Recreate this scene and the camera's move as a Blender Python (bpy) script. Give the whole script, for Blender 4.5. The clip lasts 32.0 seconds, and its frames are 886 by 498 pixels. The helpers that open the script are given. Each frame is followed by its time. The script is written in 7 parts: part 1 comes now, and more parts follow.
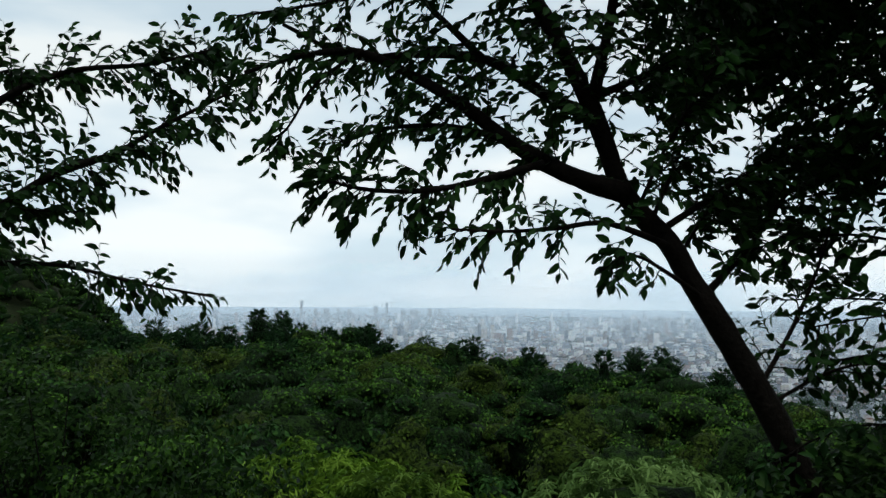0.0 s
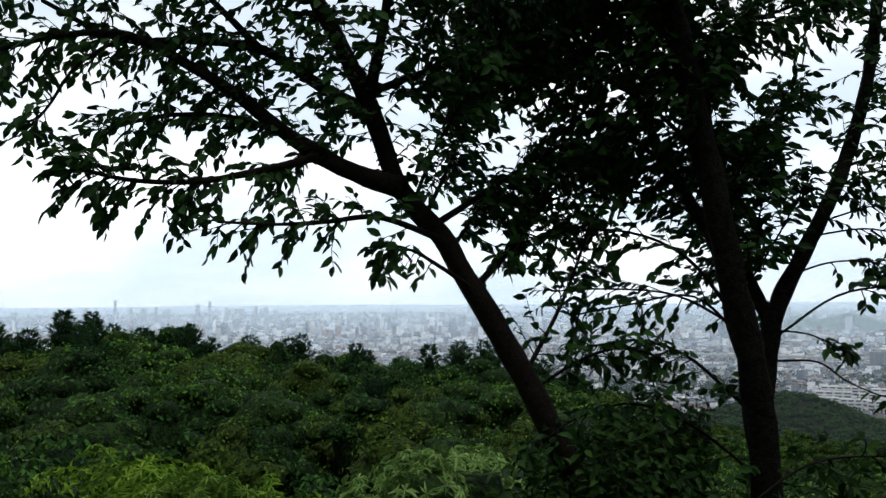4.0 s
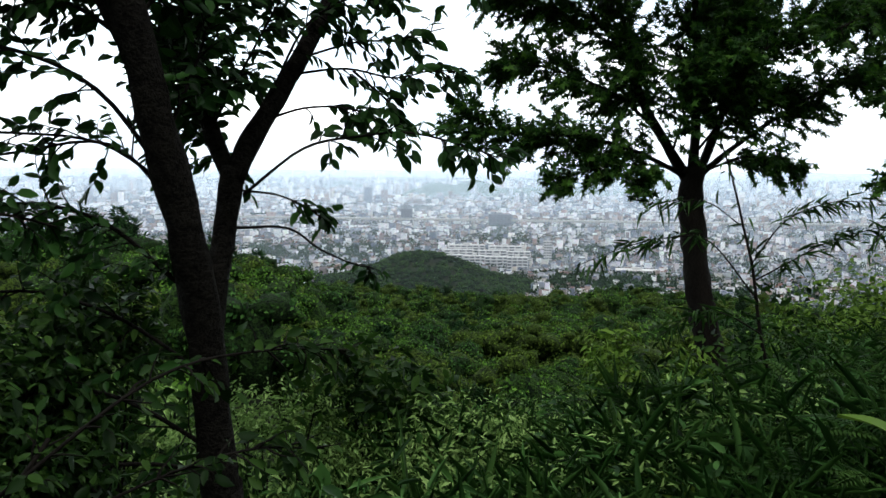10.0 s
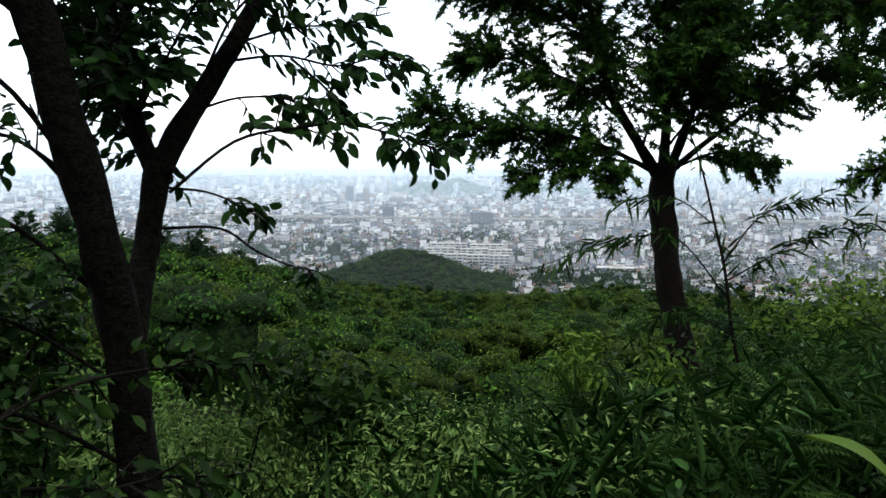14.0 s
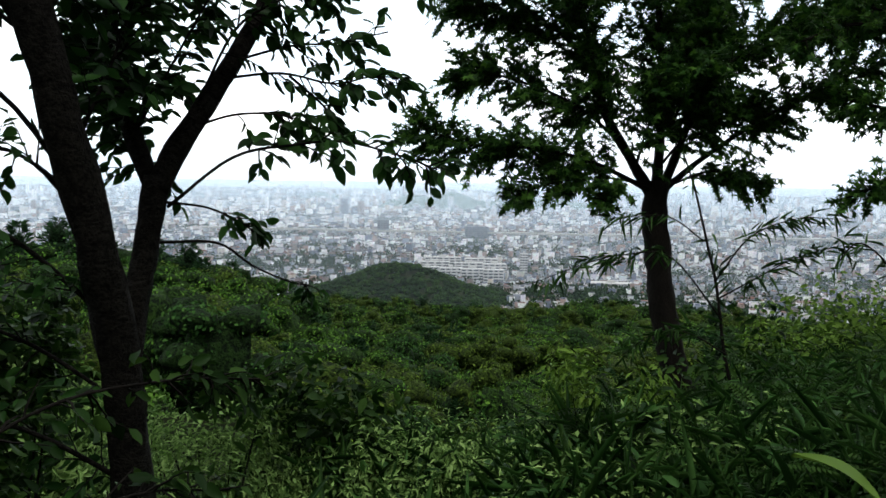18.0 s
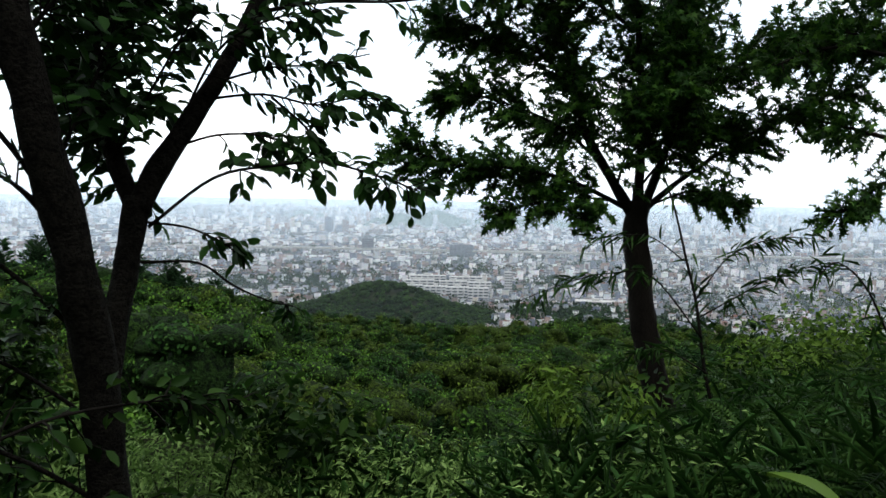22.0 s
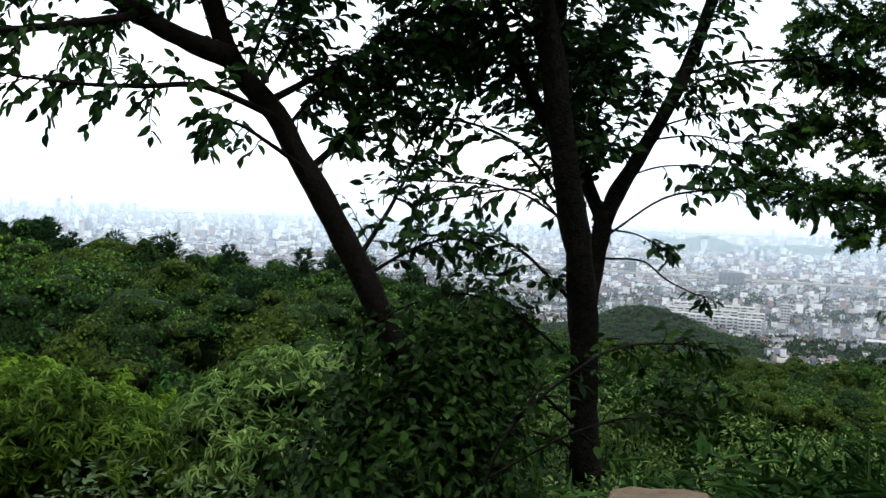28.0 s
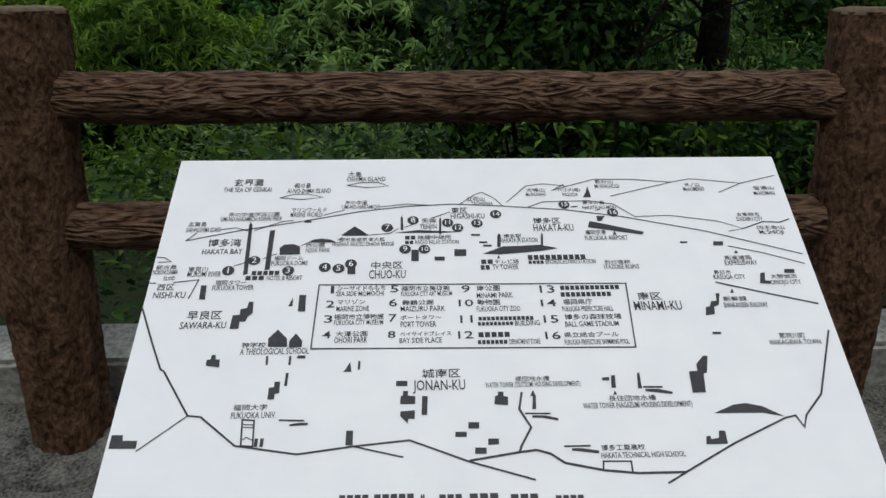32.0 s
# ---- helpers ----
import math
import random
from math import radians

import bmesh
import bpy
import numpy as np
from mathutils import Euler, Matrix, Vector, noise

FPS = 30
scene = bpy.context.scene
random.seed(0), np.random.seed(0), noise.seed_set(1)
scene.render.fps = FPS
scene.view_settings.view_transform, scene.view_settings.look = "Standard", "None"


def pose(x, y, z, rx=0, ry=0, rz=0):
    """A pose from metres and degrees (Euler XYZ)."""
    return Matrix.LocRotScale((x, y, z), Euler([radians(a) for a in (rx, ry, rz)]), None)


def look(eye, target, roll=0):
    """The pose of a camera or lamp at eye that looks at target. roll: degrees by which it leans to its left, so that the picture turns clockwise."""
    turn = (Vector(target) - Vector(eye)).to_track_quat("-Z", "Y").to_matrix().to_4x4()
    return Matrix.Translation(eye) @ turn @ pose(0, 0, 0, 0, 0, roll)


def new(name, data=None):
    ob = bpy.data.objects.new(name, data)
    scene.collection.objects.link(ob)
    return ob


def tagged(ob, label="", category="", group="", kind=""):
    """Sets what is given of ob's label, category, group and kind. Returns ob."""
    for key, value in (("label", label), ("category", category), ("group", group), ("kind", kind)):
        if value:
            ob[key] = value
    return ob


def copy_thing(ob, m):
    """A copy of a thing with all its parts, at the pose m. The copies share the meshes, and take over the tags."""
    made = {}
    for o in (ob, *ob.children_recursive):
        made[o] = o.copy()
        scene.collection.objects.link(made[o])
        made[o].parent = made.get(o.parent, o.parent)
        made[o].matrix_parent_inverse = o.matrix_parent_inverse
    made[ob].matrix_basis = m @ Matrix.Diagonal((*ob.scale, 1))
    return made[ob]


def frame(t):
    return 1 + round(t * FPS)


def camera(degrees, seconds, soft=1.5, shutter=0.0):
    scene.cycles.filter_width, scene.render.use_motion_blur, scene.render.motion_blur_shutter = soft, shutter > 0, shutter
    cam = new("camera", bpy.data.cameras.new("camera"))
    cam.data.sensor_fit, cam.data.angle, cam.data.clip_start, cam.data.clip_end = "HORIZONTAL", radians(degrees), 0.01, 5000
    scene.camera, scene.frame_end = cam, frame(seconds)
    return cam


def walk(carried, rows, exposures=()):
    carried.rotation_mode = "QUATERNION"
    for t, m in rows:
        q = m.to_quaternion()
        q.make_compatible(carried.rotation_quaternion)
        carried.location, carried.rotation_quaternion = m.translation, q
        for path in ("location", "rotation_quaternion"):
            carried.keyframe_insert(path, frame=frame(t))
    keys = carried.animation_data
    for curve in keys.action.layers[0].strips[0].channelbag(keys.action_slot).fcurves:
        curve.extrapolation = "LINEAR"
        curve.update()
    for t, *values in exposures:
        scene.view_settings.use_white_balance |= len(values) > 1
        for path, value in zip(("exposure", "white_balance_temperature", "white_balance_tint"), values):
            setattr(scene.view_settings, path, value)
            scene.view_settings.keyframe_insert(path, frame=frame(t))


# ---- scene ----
cam = camera(58.8, 32.0)
PATH = [
    (0, (0.815, -0.116, 1.491), (0.81, 1.879, 1.637), 0.5),
    (0.5, (0.837, -0.12, 1.487), (0.874, 1.875, 1.631), 0.6),
    (1, (0.86, -0.134, 1.485), (0.962, 1.858, 1.625), 0.6),
    (1.5, (0.883, -0.126, 1.483), (1.026, 1.864, 1.62), 0.6),
    (2, (0.903, -0.129, 1.484), (1.074, 1.859, 1.619), 0.6),
    (2.5, (0.904, -0.138, 1.483), (1.085, 1.849, 1.619), 0.5),
    (3, (0.931, -0.139, 1.485), (1.164, 1.843, 1.622), 0.2),
    (3.5, (0.986, -0.145, 1.484), (1.293, 1.827, 1.624), -0.0),
    (4, (1.057, -0.147, 1.478), (1.483, 1.802, 1.615), -0.4),
    (4.5, (1.127, -0.158, 1.472), (1.778, 1.73, 1.581), -0.9),
    (6.5, (1.497, -0.073, 1.45), (2.526, 1.641, 1.443), -1.1),
    (7, (1.621, -0.07, 1.442), (2.676, 1.629, 1.411), -0.6),
    (7.5, (1.809, -0.075, 1.444), (2.809, 1.655, 1.375), -0.1),
    (8, (1.91, -0.061, 1.435), (2.913, 1.666, 1.327), 0.3),
    (8.5, (2.008, 0.102, 1.415), (3.082, 1.783, 1.269), 0.5),
    (9, (2.075, 0.281, 1.409), (3.263, 1.881, 1.237), 0.5),
    (9.5, (2.184, 0.361, 1.409), (3.435, 1.908, 1.209), 0.2),
    (10, (2.346, 0.363, 1.42), (3.55, 1.946, 1.216), 0.4),
    (10.5, (2.448, 0.395, 1.419), (3.64, 1.988, 1.217), 0.7),
    (11, (2.466, 0.459, 1.411), (3.726, 1.999, 1.209), 0.5),
    (11.5, (2.492, 0.467, 1.41), (3.757, 2.004, 1.211), 0.3),
    (12, (2.568, 0.456, 1.411), (3.802, 2.017, 1.214), 0.0),
    (12.5, (2.608, 0.472, 1.406), (3.845, 2.032, 1.217), 0.2),
    (13, (2.619, 0.478, 1.403), (3.853, 2.039, 1.207), 0.2),
    (13.5, (2.621, 0.473, 1.402), (3.859, 2.031, 1.202), 0.3),
    (14, (2.616, 0.469, 1.407), (3.856, 2.024, 1.199), 0.3),
    (14.5, (2.608, 0.46, 1.409), (3.854, 2.01, 1.194), 0.3),
    (16.5, (2.607, 0.467, 1.413), (3.859, 2.014, 1.218), 0.6),
    (17, (2.604, 0.46, 1.415), (3.856, 2.008, 1.225), 0.7),
    (17.5, (2.599, 0.455, 1.415), (3.85, 2.005, 1.232), 0.8),
    (18, (2.593, 0.443, 1.422), (3.846, 1.992, 1.249), 0.9),
    (18.5, (2.595, 0.434, 1.425), (3.85, 1.983, 1.258), 0.9),
    (19, (2.595, 0.432, 1.425), (3.855, 1.978, 1.267), 0.9),
    (19.5, (2.589, 0.425, 1.429), (3.855, 1.965, 1.276), 0.8),
    (20, (2.595, 0.429, 1.428), (3.864, 1.968, 1.281), 0.8),
    (20.5, (2.599, 0.429, 1.425), (3.872, 1.965, 1.283), 0.8),
    (21, (2.596, 0.424, 1.429), (3.872, 1.958, 1.294), 0.9),
    (21.5, (2.598, 0.423, 1.432), (3.882, 1.95, 1.306), 0.9),
    (22, (2.594, 0.419, 1.431), (3.879, 1.947, 1.305), 1.0),
    (22.5, (2.598, 0.417, 1.431), (3.886, 1.942, 1.314), 1.1),
    (23, (2.598, 0.413, 1.428), (3.884, 1.94, 1.315), 1.3),
    (23.5, (2.596, 0.402, 1.429), (3.868, 1.942, 1.325), 1.5),
    (24, (2.582, 0.368, 1.433), (3.762, 1.981, 1.348), 1.7),
    (24.5, (2.542, 0.33, 1.444), (3.5, 2.085, 1.377), 2.3),
    (25, (2.417, 0.33, 1.439), (3.349, 2.099, 1.416), 2.8),
    (25.5, (2.204, 0.302, 1.422), (3.149, 2.065, 1.423), 2.9),
    (27.5, (1.44, -0.03, 1.375), (2.356, 1.747, 1.347), 3.5),
    (28, (1.286, -0.13, 1.375), (2.007, 1.733, 1.283), 2.3),
    (28.5, (1.162, -0.164, 1.316), (1.794, 1.722, 1.102), 2.2),
    (29, (1.015, -0.167, 1.279), (1.642, 1.701, 0.938), 1.4),
    (29.5, (0.926, -0.189, 1.257), (1.589, 1.643, 0.807), 0.6),
    (30, (0.939, -0.202, 1.237), (1.547, 1.616, 0.668), 0.3),
    (30.5, (0.937, -0.188, 1.211), (1.521, 1.597, 0.522), 0.7),
    (31, (0.931, -0.183, 1.193), (1.492, 1.56, 0.388), 0.9),
    (31.5, (0.936, -0.174, 1.185), (1.452, 1.531, 0.275), 0.7),
    (32, (0.935, -0.18, 1.183), (1.443, 1.496, 0.218), 0.7),
]
EXPOSURES = [(0, -1.08, 6350, 4), (2.5, -1.02, 6450, 6), (4.5, -0.6, 6500, 9), (7, -0.25, 6500, 9), (12, -0.1, 6550, 9), (20, -0.28, 6650, 9), (25, -0.2, 6600, 9), (28, 0.0, 6600, 10), (29, 0.05, 6600, 10), (30, -0.65, 6300, 7), (31, -0.74, 6450, 10), (32, -0.74, 6450, 10)]
walk(cam, [(t, look(eye, target, roll)) for t, eye, target, roll in PATH], EXPOSURES)

# ---- light ----
world = bpy.data.worlds.new("overcast_sky")
scene.world = world
world.use_nodes = True
wn, wl = world.node_tree.nodes, world.node_tree.links
wn.clear()
w_out = wn.new("ShaderNodeOutputWorld")
w_sky = wn.new("ShaderNodeTexSky")
w_sky.sky_type, w_sky.sun_disc = "NISHITA", False
w_sky.sun_elevation, w_sky.sun_rotation = radians(66), radians(195)
w_sky.air_density, w_sky.dust_density = 1.0, 2.0
w_clear = wn.new("ShaderNodeBackground")
w_clear.inputs["Strength"].default_value = 0.11
w_cloud = wn.new("ShaderNodeBackground")
w_cloud.inputs["Strength"].default_value = 1.0
w_mix = wn.new("ShaderNodeMixShader")
w_co = wn.new("ShaderNodeTexCoord")
w_map = wn.new("ShaderNodeMapping")
w_map.inputs["Scale"].default_value = (1.6, 1.6, 5.5)
w_noise = wn.new("ShaderNodeTexNoise")
w_noise.inputs["Scale"].default_value = 1.7
w_noise.inputs["Detail"].default_value = 5.0
w_noise.inputs["Roughness"].default_value = 0.5
w_ramp = wn.new("ShaderNodeValToRGB")
w_ramp.color_ramp.elements[0].position, w_ramp.color_ramp.elements[0].color = 0.36, (0.80, 0.80, 0.80, 1)
w_ramp.color_ramp.elements[1].position, w_ramp.color_ramp.elements[1].color = 0.56, (0.96, 0.96, 0.96, 1)
w_tone = wn.new("ShaderNodeValToRGB")
w_tone.color_ramp.elements[0].position, w_tone.color_ramp.elements[0].color = 0.40, (1.26, 1.46, 1.64, 1)
w_tone.color_ramp.elements[1].position, w_tone.color_ramp.elements[1].color = 0.60, (1.62, 1.65, 1.68, 1)
wl.new(w_co.outputs["Generated"], w_map.inputs["Vector"])
wl.new(w_map.outputs["Vector"], w_noise.inputs["Vector"])
wl.new(w_noise.outputs["Fac"], w_ramp.inputs["Fac"])
wl.new(w_noise.outputs["Fac"], w_tone.inputs["Fac"])
w_sep, w_deck = wn.new("ShaderNodeSeparateXYZ"), wn.new("ShaderNodeMapRange")
w_deck.inputs["From Min"].default_value, w_deck.inputs["From Max"].default_value = 0.0, 0.75
w_deck.inputs["To Min"].default_value, w_deck.inputs["To Max"].default_value = 1.38, 0.92
wl.new(w_co.outputs["Generated"], w_sep.inputs[0])
wl.new(w_sep.outputs["Z"], w_deck.inputs["Value"])
wl.new(w_deck.outputs[0], w_cloud.inputs["Strength"])
wl.new(w_tone.outputs["Color"], w_cloud.inputs["Color"])
wl.new(w_sky.outputs["Color"], w_clear.inputs["Color"])
wl.new(w_ramp.outputs["Color"], w_mix.inputs["Fac"])
wl.new(w_clear.outputs["Background"], w_mix.inputs[1])
wl.new(w_cloud.outputs["Background"], w_mix.inputs[2])
wl.new(w_mix.outputs["Shader"], w_out.inputs["Surface"])
sun = new("sun", bpy.data.lights.new("sun", "SUN"))
sun.data.energy, sun.data.angle, sun.data.color = 1.5, radians(9), (1.0, 0.97, 0.92)
sun.matrix_world = look((-10, -39, 91), (0, 0, 0))

rng = np.random.default_rng(7)


# ---- materials ----
def nodes_of(name):
    m = bpy.data.materials.new(name)
    m.use_nodes = True
    nt = m.node_tree
    return m, nt.nodes, nt.links, nt.nodes["Principled BSDF"]


def surface(name, dark, light, scale=8.0, rough=0.7, bump=0.3, stretch=(1, 1, 1), fine=6.0, depth=0.01, metal=0.0, sharp=0.18):
    """Two tones mixed by a coarse and a fine noise, with relief."""
    m, n, l, p = nodes_of(name)
    co, mp = n.new("ShaderNodeTexCoord"), n.new("ShaderNodeMapping")
    mp.inputs["Scale"].default_value = stretch
    l.new(co.outputs["Object"], mp.inputs["Vector"])
    a, b = n.new("ShaderNodeTexNoise"), n.new("ShaderNodeTexNoise")
    a.inputs["Scale"].default_value, b.inputs["Scale"].default_value = scale, scale * fine
    a.inputs["Detail"].default_value = b.inputs["Detail"].default_value = 6
    for q in (a, b):
        l.new(mp.outputs["Vector"], q.inputs["Vector"])
    mx = n.new("ShaderNodeMath")
    mx.operation = "MULTIPLY_ADD"
    mx.inputs[1].default_value = 0.55
    l.new(b.outputs["Fac"], mx.inputs[0])
    half = n.new("ShaderNodeMath")
    half.operation = "MULTIPLY"
    half.inputs[1].default_value = 0.45
    l.new(a.outputs["Fac"], half.inputs[0])
    l.new(half.outputs[0], mx.inputs[2])
    r = n.new("ShaderNodeValToRGB")
    r.color_ramp.elements[0].position, r.color_ramp.elements[0].color = 0.5 - sharp, (*dark, 1)
    r.color_ramp.elements[1].position, r.color_ramp.elements[1].color = 0.5 + sharp, (*light, 1)
    l.new(mx.outputs[0], r.inputs["Fac"])
    l.new(r.outputs["Color"], p.inputs["Base Color"])
    bp = n.new("ShaderNodeBump")
    bp.inputs["Strength"].default_value, bp.inputs["Distance"].default_value = bump, depth
    l.new(mx.outputs[0], bp.inputs["Height"])
    l.new(bp.outputs["Normal"], p.inputs["Normal"])
    p.inputs["Roughness"].default_value, p.inputs["Metallic"].default_value = rough, metal
    p.inputs["Specular IOR Level"].default_value = 0.08 if rough > 0.7 else 0.5
    return m


def leafy(name, tones, rough=0.5, through_light=0.28, patch=1.3):
    """Leaves: each leaf takes its own tone, and lets some light through."""
    m, n, l, p = nodes_of(name)
    g = n.new("ShaderNodeNewGeometry")
    r = n.new("ShaderNodeValToRGB")
    els = r.color_ramp.elements
    while len(els) < len(tones):
        els.new(0.5)
    for i, c in enumerate(tones):
        spread = 0.6 + 0.75 * i / max(1, len(tones) - 1)
        els[i].position, els[i].color = i / max(1, len(tones) - 1), (c[0] * 0.92 * spread, c[1] * spread, c[2] * 1.15 * spread, 1)
    l.new(g.outputs["Random Per Island"], r.inputs["Fac"])
    co, a = n.new("ShaderNodeTexCoord"), n.new("ShaderNodeTexNoise")
    a.inputs["Scale"].default_value, a.inputs["Detail"].default_value = patch, 4
    l.new(co.outputs["Object"], a.inputs["Vector"])
    mix = n.new("ShaderNodeMix")
    mix.data_type, mix.blend_type = "RGBA", "MULTIPLY"
    mix.inputs["Factor"].default_value = 0.6
    rr = n.new("ShaderNodeValToRGB")
    rr.color_ramp.elements[0].position, rr.color_ramp.elements[0].color = 0.35, (0.55, 0.6, 0.5, 1)
    rr.color_ramp.elements[1].position, rr.color_ramp.elements[1].color = 0.65, (1, 1, 0.95, 1)
    l.new(a.outputs["Fac"], rr.inputs["Fac"])
    l.new(r.outputs["Color"], mix.inputs["A"])
    l.new(rr.outputs["Color"], mix.inputs["B"])
    l.new(mix.outputs["Result"], p.inputs["Base Color"])
    p.inputs["Roughness"].default_value = rough
    p.inputs["Specular IOR Level"].default_value = 0.04 if rough > 0.6 else 0.09
    tr = n.new("ShaderNodeBsdfTranslucent")
    l.new(mix.outputs["Result"], tr.inputs["Color"])
    sh = n.new("ShaderNodeMixShader")
    sh.inputs["Fac"].default_value = through_light
    l.new(p.outputs["BSDF"], sh.inputs[1])
    l.new(tr.outputs["BSDF"], sh.inputs[2])
    l.new(sh.outputs["Shader"], n["Material Output"].inputs["Surface"])
    return m


def painted(name, tones, rough=0.7):
    """Each separate body takes one of the tones."""
    m, n, l, p = nodes_of(name)
    g = n.new("ShaderNodeNewGeometry")
    r = n.new("ShaderNodeValToRGB")
    r.color_ramp.interpolation = "CONSTANT"
    els = r.color_ramp.elements
    while len(els) < len(tones):
        els.new(0.5)
    for i, c in enumerate(tones):
        els[i].position, els[i].color = i / len(tones), (*c, 1)
    l.new(g.outputs["Random Per Island"], r.inputs["Fac"])
    co, a = n.new("ShaderNodeTexCoord"), n.new("ShaderNodeTexNoise")
    a.inputs["Scale"].default_value, a.inputs["Detail"].default_value = 0.15, 6
    l.new(co.outputs["Object"], a.inputs["Vector"])
    mix = n.new("ShaderNodeMix")
    mix.data_type, mix.blend_type = "RGBA", "MULTIPLY"
    mix.inputs["Factor"].default_value = 0.35
    l.new(r.outputs["Color"], mix.inputs["A"])
    l.new(a.outputs["Color"], mix.inputs["B"])
    l.new(mix.outputs["Result"], p.inputs["Base Color"])
    p.inputs["Roughness"].default_value = rough
    return m


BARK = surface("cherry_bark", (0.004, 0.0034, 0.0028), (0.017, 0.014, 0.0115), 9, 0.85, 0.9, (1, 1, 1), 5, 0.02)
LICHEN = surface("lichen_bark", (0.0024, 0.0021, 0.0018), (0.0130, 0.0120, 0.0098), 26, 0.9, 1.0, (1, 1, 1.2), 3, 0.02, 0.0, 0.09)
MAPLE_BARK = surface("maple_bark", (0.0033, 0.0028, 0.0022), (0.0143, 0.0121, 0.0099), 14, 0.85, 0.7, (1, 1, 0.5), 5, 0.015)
CHERRY = leafy("cherry_leaf", [(0.0104, 0.0337, 0.0070), (0.0174, 0.0515, 0.0099), (0.0277, 0.0742, 0.0128)], 0.45)
MAPLE = leafy("maple_leaf", [(0.0131, 0.0459, 0.0079), (0.0278, 0.0784, 0.0110), (0.0557, 0.1195, 0.0141)], 0.55)
SHRUB = leafy("shrub_leaf", [(0.0102, 0.0292, 0.0057), (0.0203, 0.0508, 0.0083), (0.0393, 0.0793, 0.0126)], 0.5)
BRIGHT = leafy("fresh_leaf", [(0.0542, 0.1168, 0.0121), (0.0889, 0.1590, 0.0168), (0.1496, 0.2244, 0.0328)], 0.55)
SILVER = leafy("silvery_leaf", [(0.0561, 0.1029, 0.0299), (0.0935, 0.1496, 0.0468), (0.1590, 0.2151, 0.0842)], 0.55)
FRESH = leafy("young_leaf", [(0.0968, 0.1880, 0.0168), (0.1502, 0.2609, 0.0219), (0.2374, 0.3428, 0.0370)], 0.6)
PALEGREEN = leafy("pale_compound_leaf", [(0.1013, 0.1797, 0.0374), (0.1670, 0.2667, 0.0607), (0.2742, 0.3756, 0.1074)], 0.6)
BAMBOO = leafy("bamboo_leaf", [(0.0132, 0.0424, 0.0076), (0.0274, 0.0752, 0.0126), (0.0534, 0.1094, 0.0227)], 0.5)
WEED = leafy("weed_leaf", [(0.0207, 0.0622, 0.0128), (0.0387, 0.1006, 0.0202), (0.0689, 0.1505, 0.0312)], 0.42)
FOREST = leafy("forest_leaf", [(0.0206, 0.0581, 0.0133), (0.0302, 0.0770, 0.0156), (0.0455, 0.0987, 0.0177)], 0.65, 0.12, 0.12)
FOREST_MID = leafy("forest_leaf_mid", [(0.0429, 0.1028, 0.0151), (0.0630, 0.1348, 0.0176), (0.0934, 0.1767, 0.0210)], 0.65, 0.15, 0.12)
FOREST_PALE = leafy("forest_leaf_yellow_green", [(0.0440, 0.0771, 0.0111), (0.0636, 0.1012, 0.0135), (0.0911, 0.1285, 0.0174)], 0.65, 0.15, 0.12)
CONIFER = leafy("conifer_needles", [(0.0102, 0.0305, 0.0102), (0.0184, 0.0468, 0.0144), (0.0286, 0.0632, 0.0184)], 0.65, 0.1, 0.14)
CITYTREE = leafy("city_tree_leaf", [(0.0140, 0.0336, 0.0112), (0.0210, 0.0434, 0.0140), (0.0315, 0.0546, 0.0175)], 0.7, 0.1, 0.02)
YELLOW = leafy("yellowing_leaf", [(0.3500, 0.2600, 0.0300), (0.2500, 0.2400, 0.0300)], 0.5)


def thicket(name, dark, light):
    """Dense inner foliage: leaf-sized tones with gap shade painted near-black, and deep relief."""
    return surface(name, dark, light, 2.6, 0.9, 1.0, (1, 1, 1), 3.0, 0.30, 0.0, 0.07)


# Crown cores coloured darker than their leaves, as shade between the leaves.
FOREST_IN = thicket("forest_inner_shade", (0.0022, 0.0054, 0.0018), (0.0128, 0.0311, 0.0066))
MID_IN = thicket("forest_mid_inner_shade", (0.0027, 0.0068, 0.0022), (0.0203, 0.0459, 0.0082))
PALE_IN = thicket("yellow_green_inner_shade", (0.0043, 0.0085, 0.0025), (0.0374, 0.0630, 0.0090))
CONIFER_IN = thicket("conifer_inner_shade", (0.0018, 0.0046, 0.0018), (0.0090, 0.0234, 0.0075))
SOIL = surface("hill_soil", (0.012, 0.018, 0.008), (0.035, 0.045, 0.018), 0.8, 0.95, 0.5, (1, 1, 1), 9, 0.1)
CONCRETE = surface("weathered_concrete", (0.13, 0.13, 0.12), (0.50, 0.49, 0.45), 9, 0.9, 0.6, (1, 1, 1), 9, 0.01)
PAVING = surface("terrace_concrete", (0.028, 0.028, 0.025), (0.21, 0.205, 0.185), 16, 0.9, 0.9, (1, 1, 1), 9, 0.010, 0.0, 0.13)


